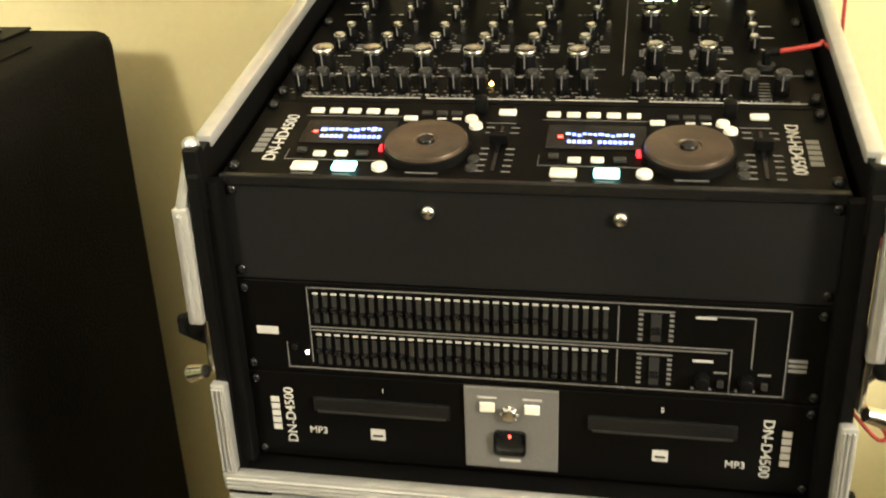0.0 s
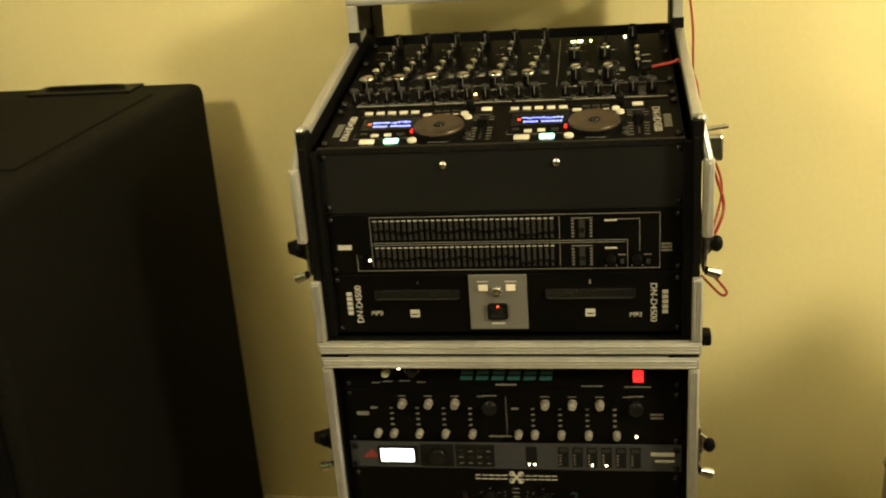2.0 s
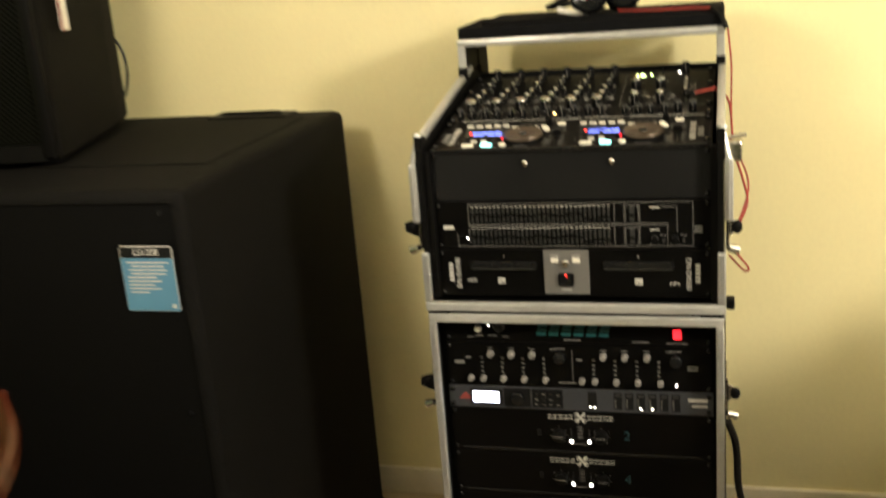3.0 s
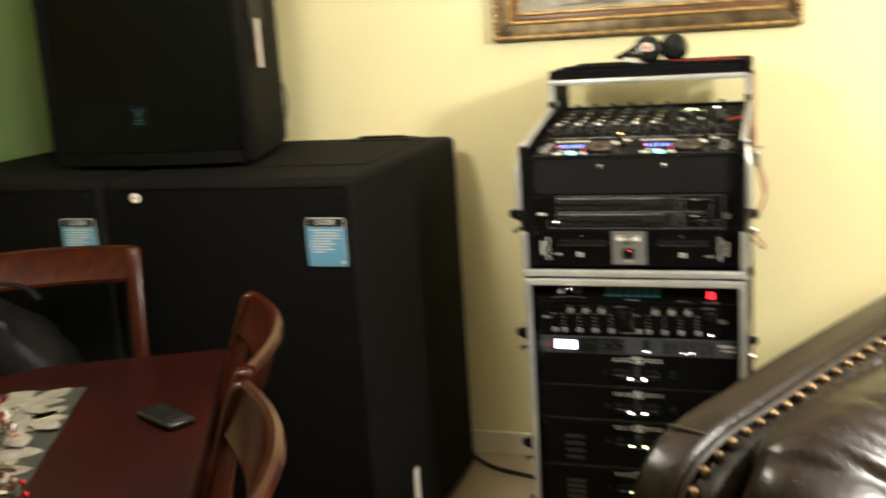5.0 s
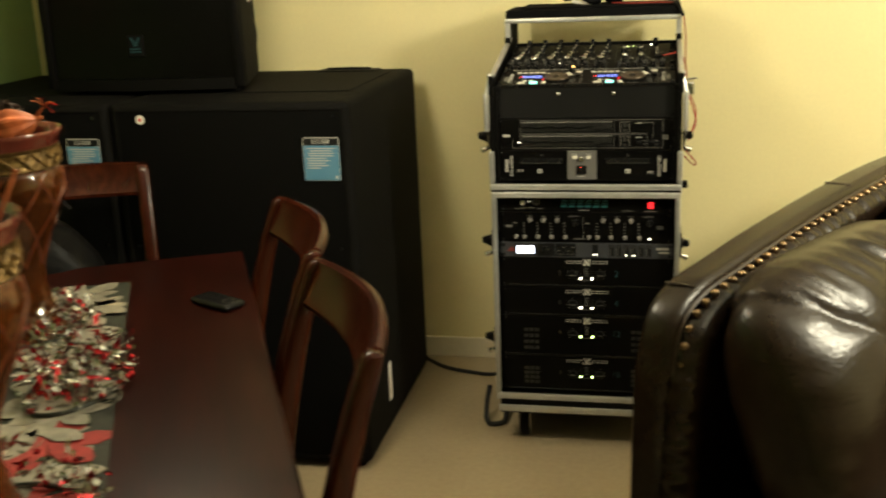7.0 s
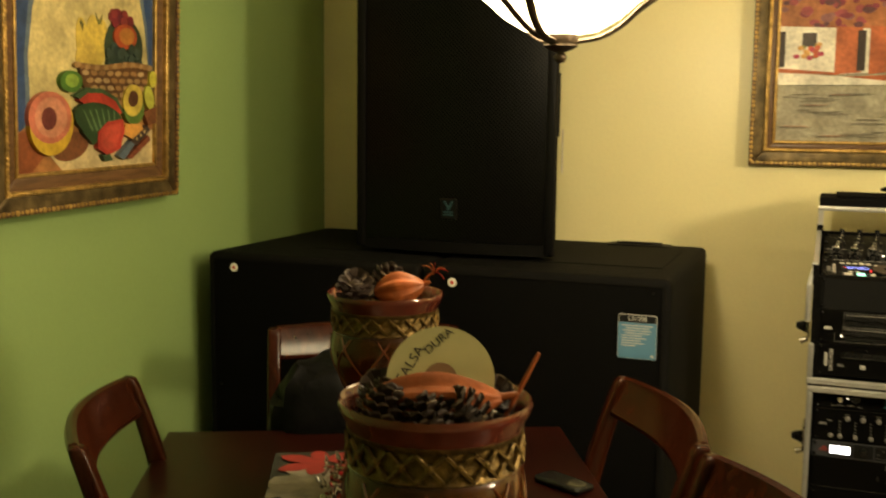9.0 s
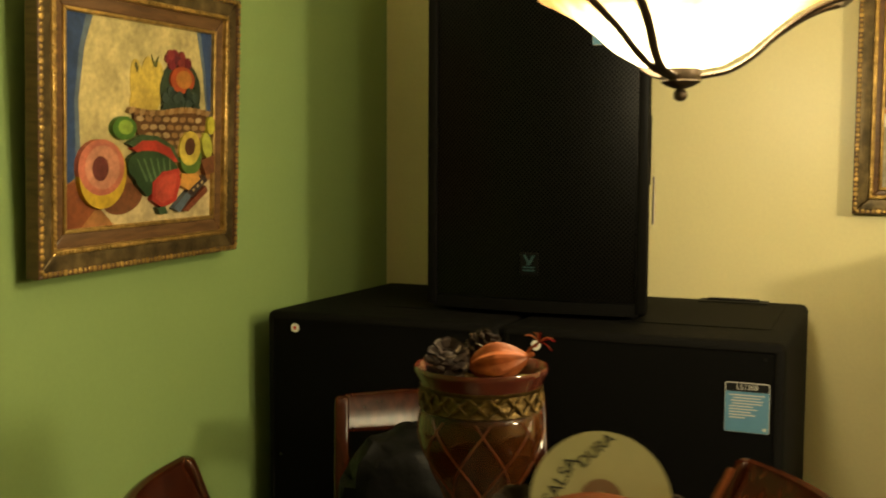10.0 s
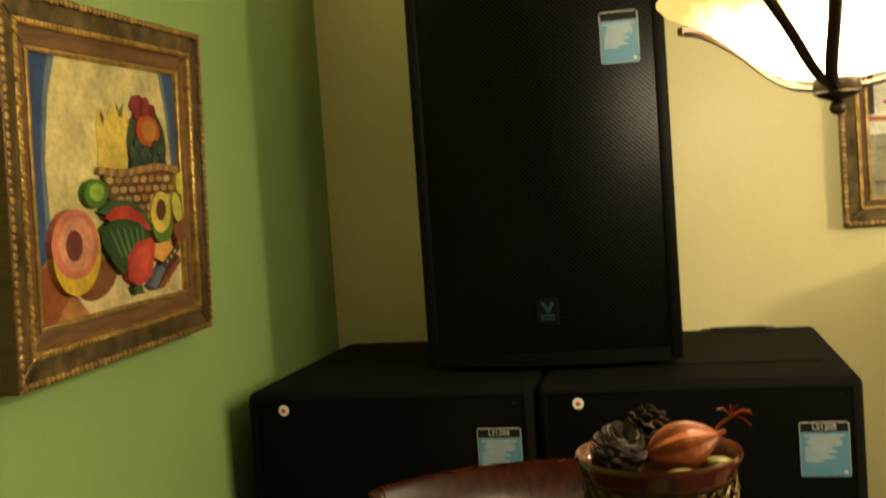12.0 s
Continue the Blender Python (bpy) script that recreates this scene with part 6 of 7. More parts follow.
    # lime, papaya half
    c.oval(0.345, 0.525, 0.078, 0.058, (0.06, 0.16, 0.025))
    c.oval(0.35, 0.52, 0.048, 0.036, (0.24, 0.36, 0.06))
    c.oval(0.21, 0.75, 0.145, 0.165, (0.66, 0.42, 0.05), 8)
    c.oval(0.20, 0.715, 0.142, 0.135, (0.60, 0.17, 0.11), 8)
    c.oval(0.205, 0.715, 0.108, 0.105, (0.66, 0.27, 0.17), 8)
    c.oval(0.19, 0.72, 0.050, 0.060, (0.17, 0.035, 0.03))
    # melon with stripes and red flesh
    c.poly([(0.36, 0.60), (0.45, 0.555), (0.56, 0.56), (0.68, 0.61), (0.735, 0.70), (0.60, 0.66), (0.45, 0.64)], (0.05, 0.10, 0.04))
    c.poly([(0.39, 0.625), (0.46, 0.585), (0.56, 0.585), (0.66, 0.625), (0.72, 0.70), (0.60, 0.675), (0.47, 0.66)], (0.50, 0.045, 0.03))
    c.oval(0.545, 0.735, 0.185, 0.095, dkgreen, 12)
    c.poly([(0.40, 0.70), (0.55, 0.84), (0.50, 0.87), (0.42, 0.80)], dkgreen)
    for i in range(6):
        c.poly([(0.42 + i * 0.045, 0.675), (0.43 + i * 0.045, 0.675), (0.50 + i * 0.034, 0.79), (0.485 + i * 0.034, 0.795)], (0.12, 0.20, 0.09))
    # avocado halves
    c.oval(0.815, 0.68, 0.082, 0.085, (0.08, 0.15, 0.03), 6)
    c.oval(0.805, 0.625, 0.080, 0.092, (0.62, 0.46, 0.09), 12)
    c.oval(0.805, 0.615, 0.040, 0.048, (0.11, 0.04, 0.02), 12)
    c.oval(0.94, 0.61, 0.038, 0.072, (0.46, 0.46, 0.08), -14)
    c.oval(0.97, 0.50, 0.03, 0.05, (0.50, 0.44, 0.06))
    c.poly([(0.89, 0.69), (1, 0.66), (1, 0.76), (0.93, 0.77)], brown)
    # red wedge, slice and knife
    c.poly([(0.53, 0.80), (0.60, 0.745), (0.72, 0.73), (0.735, 0.80), (0.70, 0.90), (0.60, 0.935), (0.525, 0.89)], (0.46, 0.04, 0.03))
    c.poly([(0.555, 0.81), (0.61, 0.765), (0.70, 0.755), (0.705, 0.81), (0.67, 0.885), (0.60, 0.91), (0.55, 0.88)], (0.56, 0.075, 0.05))
    c.poly([(0.56, 0.93), (0.62, 0.925), (0.64, 0.965), (0.58, 0.965)], (0.05, 0.09, 0.04))
    c.poly([(0.74, 0.76), (0.86, 0.76), (0.90, 0.80), (0.80, 0.85), (0.73, 0.82)], (0.60, 0.28, 0.07))
    c.poly([(0.68, 0.94), (0.78, 0.86), (0.83, 0.87), (0.73, 0.965)], (0.10, 0.13, 0.16))
    c.poly([(0.78, 0.86), (0.92, 0.77), (0.945, 0.80), (0.83, 0.89)], (0.05, 0.03, 0.025))
    c.poly([(0.75, 0.955), (0.93, 0.83), (0.95, 0.86), (0.79, 0.965)], (0.22, 0.06, 0.03))
    for q in (0.25, 0.5, 0.75):
        c.oval(0.80 + 0.13 * q, 0.868 - 0.078 * q, 0.008, 0.009, (0.5, 0.38, 0.2), n=10)


fruit_picture()


def street_picture():
    w, h = 0.872, 0.70
    m = Matrix.Translation((-0.573, WY, 1.331)) @ Matrix(((1, 0, 0, 0), (0, 0, -1, 0), (0, 1, 0, 0), (0, 0, 0, 1)))
    t = framed("street_painting", "painting of a white village street in a gilt frame", w, h, 0.080, m)
    c = Canvas(t, 0.080, 0.080, w - 0.16, h - 0.16, paint((0.33, 0.30, 0.22)))
    road, white, rust, dark = (0.30, 0.27, 0.20), (0.72, 0.68, 0.58), (0.42, 0.11, 0.045), (0.035, 0.022, 0.018)
    c.poly([(0, 0), (1, 0), (1, 0.28), (0, 0.28)], (0.25, 0.36, 0.44))
    c.poly([(0, 0.10), (0.30, 0.14), (0.62, 0.24), (0.75, 0.34), (0, 0.40)], (0.36, 0.13, 0.055))
    rnd = random.Random(11)
    for i in range(46):
        c.oval(rnd.uniform(0, 0.55), 0.26 + rnd.uniform(-0.09, 0.08), rnd.uniform(0.012, 0.03), rnd.uniform(0.012, 0.028), rnd.choice(((0.20, 0.03, 0.05), (0.30, 0.06, 0.07), (0.12, 0.04, 0.05), (0.24, 0.10, 0.10))), n=10)
    # house row, doors with dark openings, flower pots, rust plinth and white kerb
    c.poly([(0, 0.33), (0.70, 0.37), (0.705, 0.585), (0.0, 0.625)], white)
    for a, b in ((0.235, 0.345), (0.375, 0.45)):
        c.poly([(a, 0.335), (b, 0.345), (b, 0.60), (a, 0.612)], rust)
    c.poly([(0.325, 0.36), (0.36, 0.36), (0.36, 0.59), (0.325, 0.592)], dark)
    c.poly([(0.0, 0.36), (0.024, 0.36), (0.024, 0.565), (0.0, 0.57)], dark)
    for a in (0.465, 0.530):
        c.poly([(a, 0.37), (a + 0.016, 0.37), (a + 0.016, 0.60), (a, 0.60)], dark)
    for a in (0.125, 0.63):
        c.poly([(a - 0.03, 0.37), (a + 0.03, 0.37), (a + 0.03, 0.45), (a - 0.03, 0.45)], (0.06, 0.045, 0.04))
        for i in range(16):
            c.oval(a + rnd.uniform(-0.055, 0.055), 0.475 + rnd.uniform(-0.04, 0.045), 0.014, 0.014, rnd.choice(((0.48, 0.10, 0.05), (0.40, 0.05, 0.10), (0.55, 0.30, 0.10), (0.20, 0.18, 0.06))), n=9)
    c.poly([(0.0, 0.575), (0.24, 0.60), (0.25, 0.615), (0.0, 0.60)], rust)
    c.poly([(0.26, 0.625), (0.70, 0.605), (0.70, 0.625), (0.46, 0.655), (0.26, 0.655)], rust)
    c.poly([(0.0, 0.605), (0.25, 0.622), (0.46, 0.650), (0.46, 0.672), (0.0, 0.672)], white)
    # far end and the house on the other side
    c.poly([(0.705, 0.36), (0.86, 0.36), (0.85, 0.50), (0.71, 0.50)], rust)
    c.poly([(0.765, 0.36), (0.815, 0.36), (0.81, 0.49), (0.77, 0.49)], dark)
    c.poly([(0.85, 0.30), (1, 0.20), (1, 0.90), (0.84, 0.66)], white)
    c.poly([(0.955, 0.44), (0.975, 0.43), (0.975, 0.86), (0.955, 0.83)], dark)
    c.poly([(0.875, 0.42), (0.905, 0.41), (0.905, 0.55), (0.875, 0.55)], (0.07, 0.055, 0.05))
    for i in range(12):
        c.oval(0.89 + rnd.uniform(-0.03, 0.03), 0.57 + rnd.uniform(-0.05, 0.05), 0.013, 0.014, rnd.choice(((0.42, 0.06, 0.09), (0.5, 0.22, 0.1))), n=9)
    c.poly([(0.845, 0.66), (0.86, 0.64), (0.99, 0.875), (0.99, 0.94), (0.965, 0.93)], rust)
    c.poly([(0.838, 0.67), (0.847, 0.66), (0.970, 0.945), (0.955, 0.945)], white)
    for i in range(30):
        u, v = rnd.uniform(0.02, 0.8), rnd.uniform(0.69, 0.98)
        c.poly([(u, v), (u + rnd.uniform(0.03, 0.16), v + 0.002), (u + rnd.uniform(0.03, 0.1), v + 0.008), (u - 0.02, v + 0.006)], rnd.choice(((0.24, 0.22, 0.165), (0.36, 0.32, 0.24), (0.27, 0.235, 0.18), (0.33, 0.20, 0.14))))


street_picture()
m3 = Matrix.Translation((0.972, WY, 1.206)) @ Matrix(((1, 0, 0, 0), (0, 0, -1, 0), (0, 1, 0, 0), (0, 0, 0, 1)))
third = framed("gilt_painting", "gilt framed painting hanging above the sofa", 0.80, 0.66, 0.085, m3)
Canvas(third, 0.085, 0.085, 0.63, 0.49, paint((0.34, 0.30, 0.20)))


# ---- table top ----
GLASS = material("amber_pressed_glass", (0.30, 0.095, 0.022), 0.10, grain=0.2, scale=25, blot=0.45, blot_scale=8, bump=0.15, bump_scale=30, transmission=0.88, coat=0.3, ior=1.35)
NETGLASS = material("amber_glass_net", (0.13, 0.036, 0.016), 0.14, grain=0.2, scale=30, coat=0.5)
RIMGLASS = material("rose_amber_glass_rim", (0.10, 0.021, 0.013), 0.12, grain=0.15, scale=30, blot=0.2, blot_scale=12, coat=0.5)
RELIEF = material("gilded_relief_band", (0.13, 0.080, 0.026), 0.30, metal=0.65, grain=0.5, scale=90, blot=0.3, blot_scale=25, bump=0.8, bump_scale=120)
CONE = material("pine_cone_scales", (0.022, 0.010, 0.005), 0.65, grain=0.3, scale=90)
CONETIP = material("frosted_cone_tips", (0.07, 0.046, 0.026), 0.55, grain=0.3, scale=60)
POD = material("dried_orange_pod", (0.33, 0.085, 0.028), 0.45, grain=0.22, scale=50, blot=0.3, blot_scale=14, bump=0.5, bump_scale=60)
SILVER = material("silver_tinsel", (0.32, 0.32, 0.28), 0.25, metal=1.0, grain=0.1)
REDFOIL = material("red_foil", (0.28, 0.010, 0.014), 0.25, metal=0.75)
FLOWER = material("silvery_white_print", (0.19, 0.175, 0.135), 0.7, grain=0.3, scale=35, blot=0.2, blot_scale=12)
GREENCLOTH = material("dark_green_print", (0.018, 0.020, 0.013), 0.8, grain=0.3, scale=40)


def pine_cone(c, r, tilt, turn, seed):
    t = thing("pine_cone", c, "brown pine cone with frosted tips in the vase", "pine cone", "pine cones in the vases", turn=0)
    t.matrix_basis = pose(*c, tilt, 0, turn)
    part("core", ball((0, 0, 0), r * 0.62, seg=12, squash=(1, 1, 1.25)), CONE, t, smooth=True)
    bm, tips = bmesh.new(), bmesh.new()
    rnd = random.Random(seed)
    n = 62
    for i in range(n):
        f = (i + 0.5) / n
        z = (f * 2 - 1) * r * 1.15
        rr = r * math.sqrt(max(0.05, 1 - (f * 2 - 1) ** 2 * 0.9))
        a = i * 2.39996
        d = Vector((math.cos(a), math.sin(a), 0))
        s = Vector((-math.sin(a), math.cos(a), 0))
        p = d * rr * 0.55 + Vector((0, 0, z * 0.9))
        tip = d * rr + Vector((0, 0, z + r * 0.18))
        w = r * 0.24
        vs = [p - s * w * 0.5, tip - s * w, tip + d * r * 0.06 + Vector((0, 0, r * 0.06)), tip + s * w, p + s * w * 0.5]
        up_ = Vector((0, 0, r * 0.09))
        top, bot = [bm.verts.new(v + up_) for v in vs], [bm.verts.new(v) for v in vs]
        bm.faces.new(top)
        bm.faces.new(list(reversed(bot)))
        for q in range(5):
            bm.faces.new((bot[q], bot[(q + 1) % 5], top[(q + 1) % 5], top[q]))
        if rnd.random() < 0.28:
            tube([tip - s * w * 0.9 + up_, tip + d * r * 0.07 + up_ * 1.1, tip + s * w * 0.9 + up_], r * 0.055, 5, tips)
    tagged(part("scale_body", bm, CONE, t), kind="stuff")
    tagged(part("scale_frost", tips, CONETIP, t, "frosted scale tips"), kind="stuff")
    return t


def ribbed_pod(c, r, L, tilt, turn):
    """A dried pod: lengthwise ribs, a pointed end with a stalk."""
    t = thing("dried_pod", c, "dried orange gourd pod lying in the vase", "dried pod", "dried pods in the vases", turn=0)
    t.matrix_basis = pose(*c, 0, tilt, turn)
    bm = bmesh.new()
    n, seg = 18, 36
    rings = []
    for i in range(n + 1):
        f = i / n
        x = (f - 0.5) * L
        rad = r * math.sin(math.pi * min(1, f * 0.96 + 0.02)) ** 0.62 * (1 - 0.35 * max(0, f - 0.55))
        rings.append([bm.verts.new((x, rad * (1 + 0.13 * math.cos(7 * 2 * math.pi * j / seg) + 0.03 * math.sin(f * 9 + j)) * math.cos(2 * math.pi * j / seg),
                                    rad * (1 + 0.13 * math.cos(7 * 2 * math.pi * j / seg)) * math.sin(2 * math.pi * j / seg))) for j in range(seg)])
    for a, b in zip(rings, rings[1:]):
        for j in range(seg):
            bm.faces.new((a[j], a[(j + 1) % seg], b[(j + 1) % seg], b[j]))
    bm.faces.new(rings[0])
    bm.faces.new(list(reversed(rings[-1])))
    part("husk", bm, POD, t, "ribbed orange husk", smooth=True)
    part("stalk", rod((L * 0.46, 0, 0), (L * 0.62, 0, r * 0.12), 0.005, 0.003), POD, t, smooth=True)
    return t


def vase(c, H, R):
    t = thing("glass_vase", c, "amber glass vase with a gilded relief band on the table", "vase", "amber vases on the table")
    shape = [(0.64, 0.0), (0.66, 0.02), (0.60, 0.07), (0.47, 0.15), (0.40, 0.25), (0.41, 0.34), (0.47, 0.42), (0.60, 0.51), (0.78, 0.60), (0.90, 0.68), (0.94, 0.745), (0.91, 0.80), (0.87, 0.83)]

    def girth(f):
        for (r0, f0), (r1, f1) in zip(shape, shape[1:]):
            if f <= f1:
                return R * (r0 + (r1 - r0) * (f - f0) / (f1 - f0))
        return R * shape[-1][0]
    fs = [i / 40 * 0.83 for i in range(41)]
    body = [(0.0, 0.0)] + [(girth(f), H * f) for f in fs]
    inn = [(max(0, r - 0.006), z + 0.004) for r, z in reversed(body[9:])] + [(0.0, 0.055)]
    part("body", lathe(body + inn, c, 48), GLASS, t, "amber pressed glass body", smooth=True)
    part("band", lathe([(R * 0.88, H * 0.825), (R * 0.905, H * 0.832), (R * 0.87, H * 0.845), (R * 0.87, H * 0.91), (R * 0.905, H * 0.918), (R * 0.915, H * 0.928), (R * 0.85, H * 0.928), (R * 0.85, H * 0.825)], c, 48), RELIEF, t, "gilded relief band", smooth=True)
    part("rim", lathe([(R * 0.90, H * 0.925), (R * 0.925, H * 0.945), (R * 0.985, H * 0.975), (R, H * 0.988), (R * 0.985, H), (R * 0.95, H * 0.995), (R * 0.90, H * 0.965), (R * 0.84, H * 0.86), (R * 0.83, H * 0.80)], c, 56), RIMGLASS, t, "flared rose glass rim", smooth=True)
    first = None
    for i in range(20):
        a = 2 * math.pi * i / 20
        q = Vector(c) + Vector((R * 0.893 * math.cos(a), R * 0.893 * math.sin(a), H * 0.877))
        if first is None:
            first, o = part("bead", ball(q, 0.0055, seg=8), RELIEF, t, smooth=True), q
        else:
            again(first, q - o)
    for k in (-1, 1):
        bm = bmesh.new()
        for i in range(20):
            a = 2 * math.pi * i / 20
            pts = [Vector(c) + Vector((R * 0.902 * math.cos(a + k * (x - 0.5) * 0.30), R * 0.902 * math.sin(a + k * (x - 0.5) * 0.30), H * (0.84 + 0.07 * x))) for x in (0, 0.25, 0.5, 0.75, 1)]
            tube(pts, 0.0028, 5, bm)
        tagged(part("scroll_relief", bm, RELIEF, t), kind="stuff")
        bm = bmesh.new()
        for i in range(8):
            a0 = 2 * math.pi * i / 8
            pts = []
            for j in range(13):
                f = j / 12
                z = H * (0.36 + 0.45 * f)
                rr = girth(0.36 + 0.45 * f)
                pts.append(Vector(c) + Vector((rr * 1.005 * math.cos(a0 + k * f * 1.3), rr * 1.005 * math.sin(a0 + k * f * 1.3), z)))
            tube(pts, 0.0019, 5, bm)
        tagged(part("glass_net", bm, NETGLASS, t, "raised glass net"), kind="stuff")
    fill = lathe([(0.0, H * 0.80), (R * 0.82, H * 0.80), (R * 0.82, H * 0.84), (0.0, H * 0.885)], c, 24)
    part("filling", fill, CONE, t, "dark dried filling", smooth=True)
    return t


V1 = Vector((-1.078, -0.302, TZ + 0.004))
V2 = Vector((-0.712, -1.000, TZ + 0.004))
VH, VR = 0.40, 0.108
vase(V1, VH, VR)
vase(V2, VH + 0.012, VR)
top1, top2 = V1 + Vector((0, 0, VH)), V2 + Vector((0, 0, VH + 0.012))
pine_cone(top1 + Vector((-0.052, -0.020, -0.002)), 0.034, 38, 30, 1)
pine_cone(top1 + Vector((-0.018, 0.042, 0.004)), 0.032, 30, 140, 2)
ribbed_pod(top1 + Vector((0.032, -0.008, 0.008)), 0.030, 0.094, -12, 12)
ribbed_pod(top2 + Vector((0.005, -0.022, 0.002)), 0.030, 0.15, -4, 16)
for dx, dy, r, s in ((-0.055, -0.035, 0.026, 3), (-0.03, -0.062, 0.027, 4), (0.022, -0.066, 0.026, 5), (0.055, -0.04, 0.029, 6), (-0.066, 0.012, 0.027, 7), (0.052, 0.038, 0.026, 8)):
    pine_cone(top2 + Vector((dx, dy, -0.014)), r, 34, s * 50, s)


def sprig(base, seed, label):
    t = thing("dried_sprig", base, label, "dried flower", "dried sprigs in the vases")
    rnd = random.Random(seed)
    tipp = Vector(base) + Vector((0.028, -0.004, 0.030))
    part("stem", tube(smooth_path([base, Vector(base) + Vector((0.012, 0, 0.018)), tipp], 4), 0.0022, 6), POD, t, smooth=True)
    for i in range(6):
        a = rnd.uniform(0, 6.28)
        d = Vector((math.cos(a), math.sin(a) * 0.6, rnd.uniform(-0.4, 0.9))).normalized()
        part("filament", tube(smooth_path([tipp, tipp + d * 0.014 + Vector((0, 0, 0.003)), tipp + d * 0.026 + Vector((0, 0, -0.003))], 3), 0.0013, 5), REDFOIL if i % 2 else POD, t, smooth=True)
    return t


sprig(top1 + Vector((0.068, 0.006, 0.012)), 5, "red dried sprig at the pod's end")
stick = thing("dried_stick", top2 + Vector((0.09, 0.02, -0.02)), "thin brown dried twig in the vase", "twig")
part("twig", tube(smooth_path([top2 + Vector((0.07, 0.02, -0.03)), top2 + Vector((0.098, 0.03, 0.03)), top2 + Vector((0.108, 0.034, 0.052))], 5), 0.003, 6, r2=0.002), POD, stick, smooth=True)
for dx, dy, s in ((0.0, -0.03, 1), (0.045, 0.028, 2)):
    q = top1 + Vector((dx + 0.03, dy - 0.02, -0.022))
    g = thing("dried_petal", q, "pale green dried petal in the vase", "dried petal", "dried petals")
    part("petal", ball(q, 0.018, seg=10, squash=(1.3, 0.8, 0.6)), paint((0.24, 0.20, 0.05)), g, smooth=True)


# the written disc standing in the front vase
def disc():
    c = Vector((-0.708, -0.995, 1.177))
    t = thing("compact_disc", c - Vector((0, 0, 0.06)), "pale recordable disc with handwriting propped in the vase", "compact disc", turn=0)
    m = pose(c.x, c.y, c.z, 63, -8, 20)
    t.matrix_basis = m
    part("disc", lathe([(0.0075, -0.0006), (0.060, -0.0006), (0.060, 0.0006), (0.0075, 0.0006), (0.0075, -0.0006)], (0, 0, 0), 64), DISC, t, "pale yellow disc face", smooth=False)
    part("inner_ring", lathe([(0.0080, 0.0006), (0.0185, 0.0006), (0.0185, 0.0009), (0.0080, 0.0009)], (0, 0, 0), 40), CLEAR, t, "clear hub")
    part("hub_line", lathe([(0.0215, 0.0006), (0.0225, 0.0006), (0.0225, 0.0009), (0.0215, 0.0009)], (0, 0, 0), 40), DIMGOLD, t)
    lettering("handwriting", "SALSA", 0.0165, pose(-0.031, 0.021, 0.0009, 0, 0, 52), INK, t, "black marker handwriting")
    lettering("handwriting", "DURA", 0.0140, pose(0.003, 0.043, 0.0009, 0, 0, 34), INK, t)


DISC = material("recordable_disc", (0.44, 0.41, 0.22), 0.3, grain=0.04, scale=30, blot=0.06, blot_scale=20, metal=0.15, coat=0.3)
CLEAR = material("disc_hub", (0.20, 0.11, 0.06), 0.2, coat=0.5)
DIMGOLD = material("disc_ring", (0.42, 0.38, 0.20), 0.3)
INK = material("marker_ink", (0.02, 0.02, 0.018), 0.5)
disc()


# runner with printed poinsettias
def runner():
    t = thing("table_runner", on_table(TW / 2, TL / 2, TZ), "dark table runner printed with white and red poinsettias", "table runner", turn=TT)
    hw, hl = 0.20, TL / 2 - 0.18
    bm = bmesh.new()
    n, k = 40, 6
    g = [[bm.verts.new((-hw + 2 * hw * j / k, -hl + 2 * hl * i / n, TZ + 0.0015 + 0.0010 * math.sin(i * 0.9 + j))) for j in range(k + 1)] for i in range(n + 1)]
    for i in range(n):
        for j in range(k):
            bm.faces.new((g[i][j], g[i][j + 1], g[i + 1][j + 1], g[i + 1][j]))
    r = bmesh.ops.extrude_face_region(bm, geom=list(bm.faces))
    for v in r["geom"]:
        if isinstance(v, bmesh.types.BMVert):
            v.co.z += 0.0015
    bm.transform(Matrix.Translation((0, 0, -TZ)))
    part("cloth", bm, GREENCLOTH, t, "dark woven cloth")
    rnd = random.Random(6)
    petal = {}
    for i in range(17):
        for j in (-1, 1):
            cx, cy = j * 0.105 + rnd.uniform(-0.03, 0.03), -hl + 0.08 + i * (2 * hl - 0.16) / 16 + rnd.uniform(-0.02, 0.02)
            col = rnd.choice(("white", "white", "white", "red"))
            mat_ = {"white": FLOWER, "red": REDCLOTH}[col]
            bm = bmesh.new()
            for q in range(7):
                a = 2 * math.pi * q / 7 + rnd.uniform(-0.2, 0.2)
                L = rnd.uniform(0.075, 0.115)
                d, s = Vector((math.cos(a), math.sin(a), 0)), Vector((-math.sin(a), math.cos(a), 0))
                o = Vector((cx, cy, 0.0045 + 0.0007 * q))
                vs = [o, o + d * L * 0.3 + s * L * 0.17, o + d * L * 0.66 + s * L * 0.24, o + d * L * 0.9 + s * L * 0.12, o + d * L, o + d * L * 0.9 - s * L * 0.12, o + d * L * 0.66 - s * L * 0.24, o + d * L * 0.3 - s * L * 0.17]
                vs = [Vector((max(-hw, min(hw, v.x)), max(-hl, min(hl, v.y)), v.z)) for v in vs]
                a_, b_ = [bm.verts.new(v) for v in vs], [bm.verts.new(v + Vector((0, 0, 0.0006))) for v in vs]
                bm.faces.new(b_)
                for e in range(8):
                    bm.faces.new((a_[e], a_[(e + 1) % 8], b_[(e + 1) % 8], b_[e]))
            tagged(part("printed_flower", bm, mat_, t, "white printed poinsettia" if col == "white" else "red printed poinsettia"), kind="")


REDCLOTH = material("red_cloth_print", (0.22, 0.016, 0.012), 0.7, grain=0.2, scale=50)
runner()


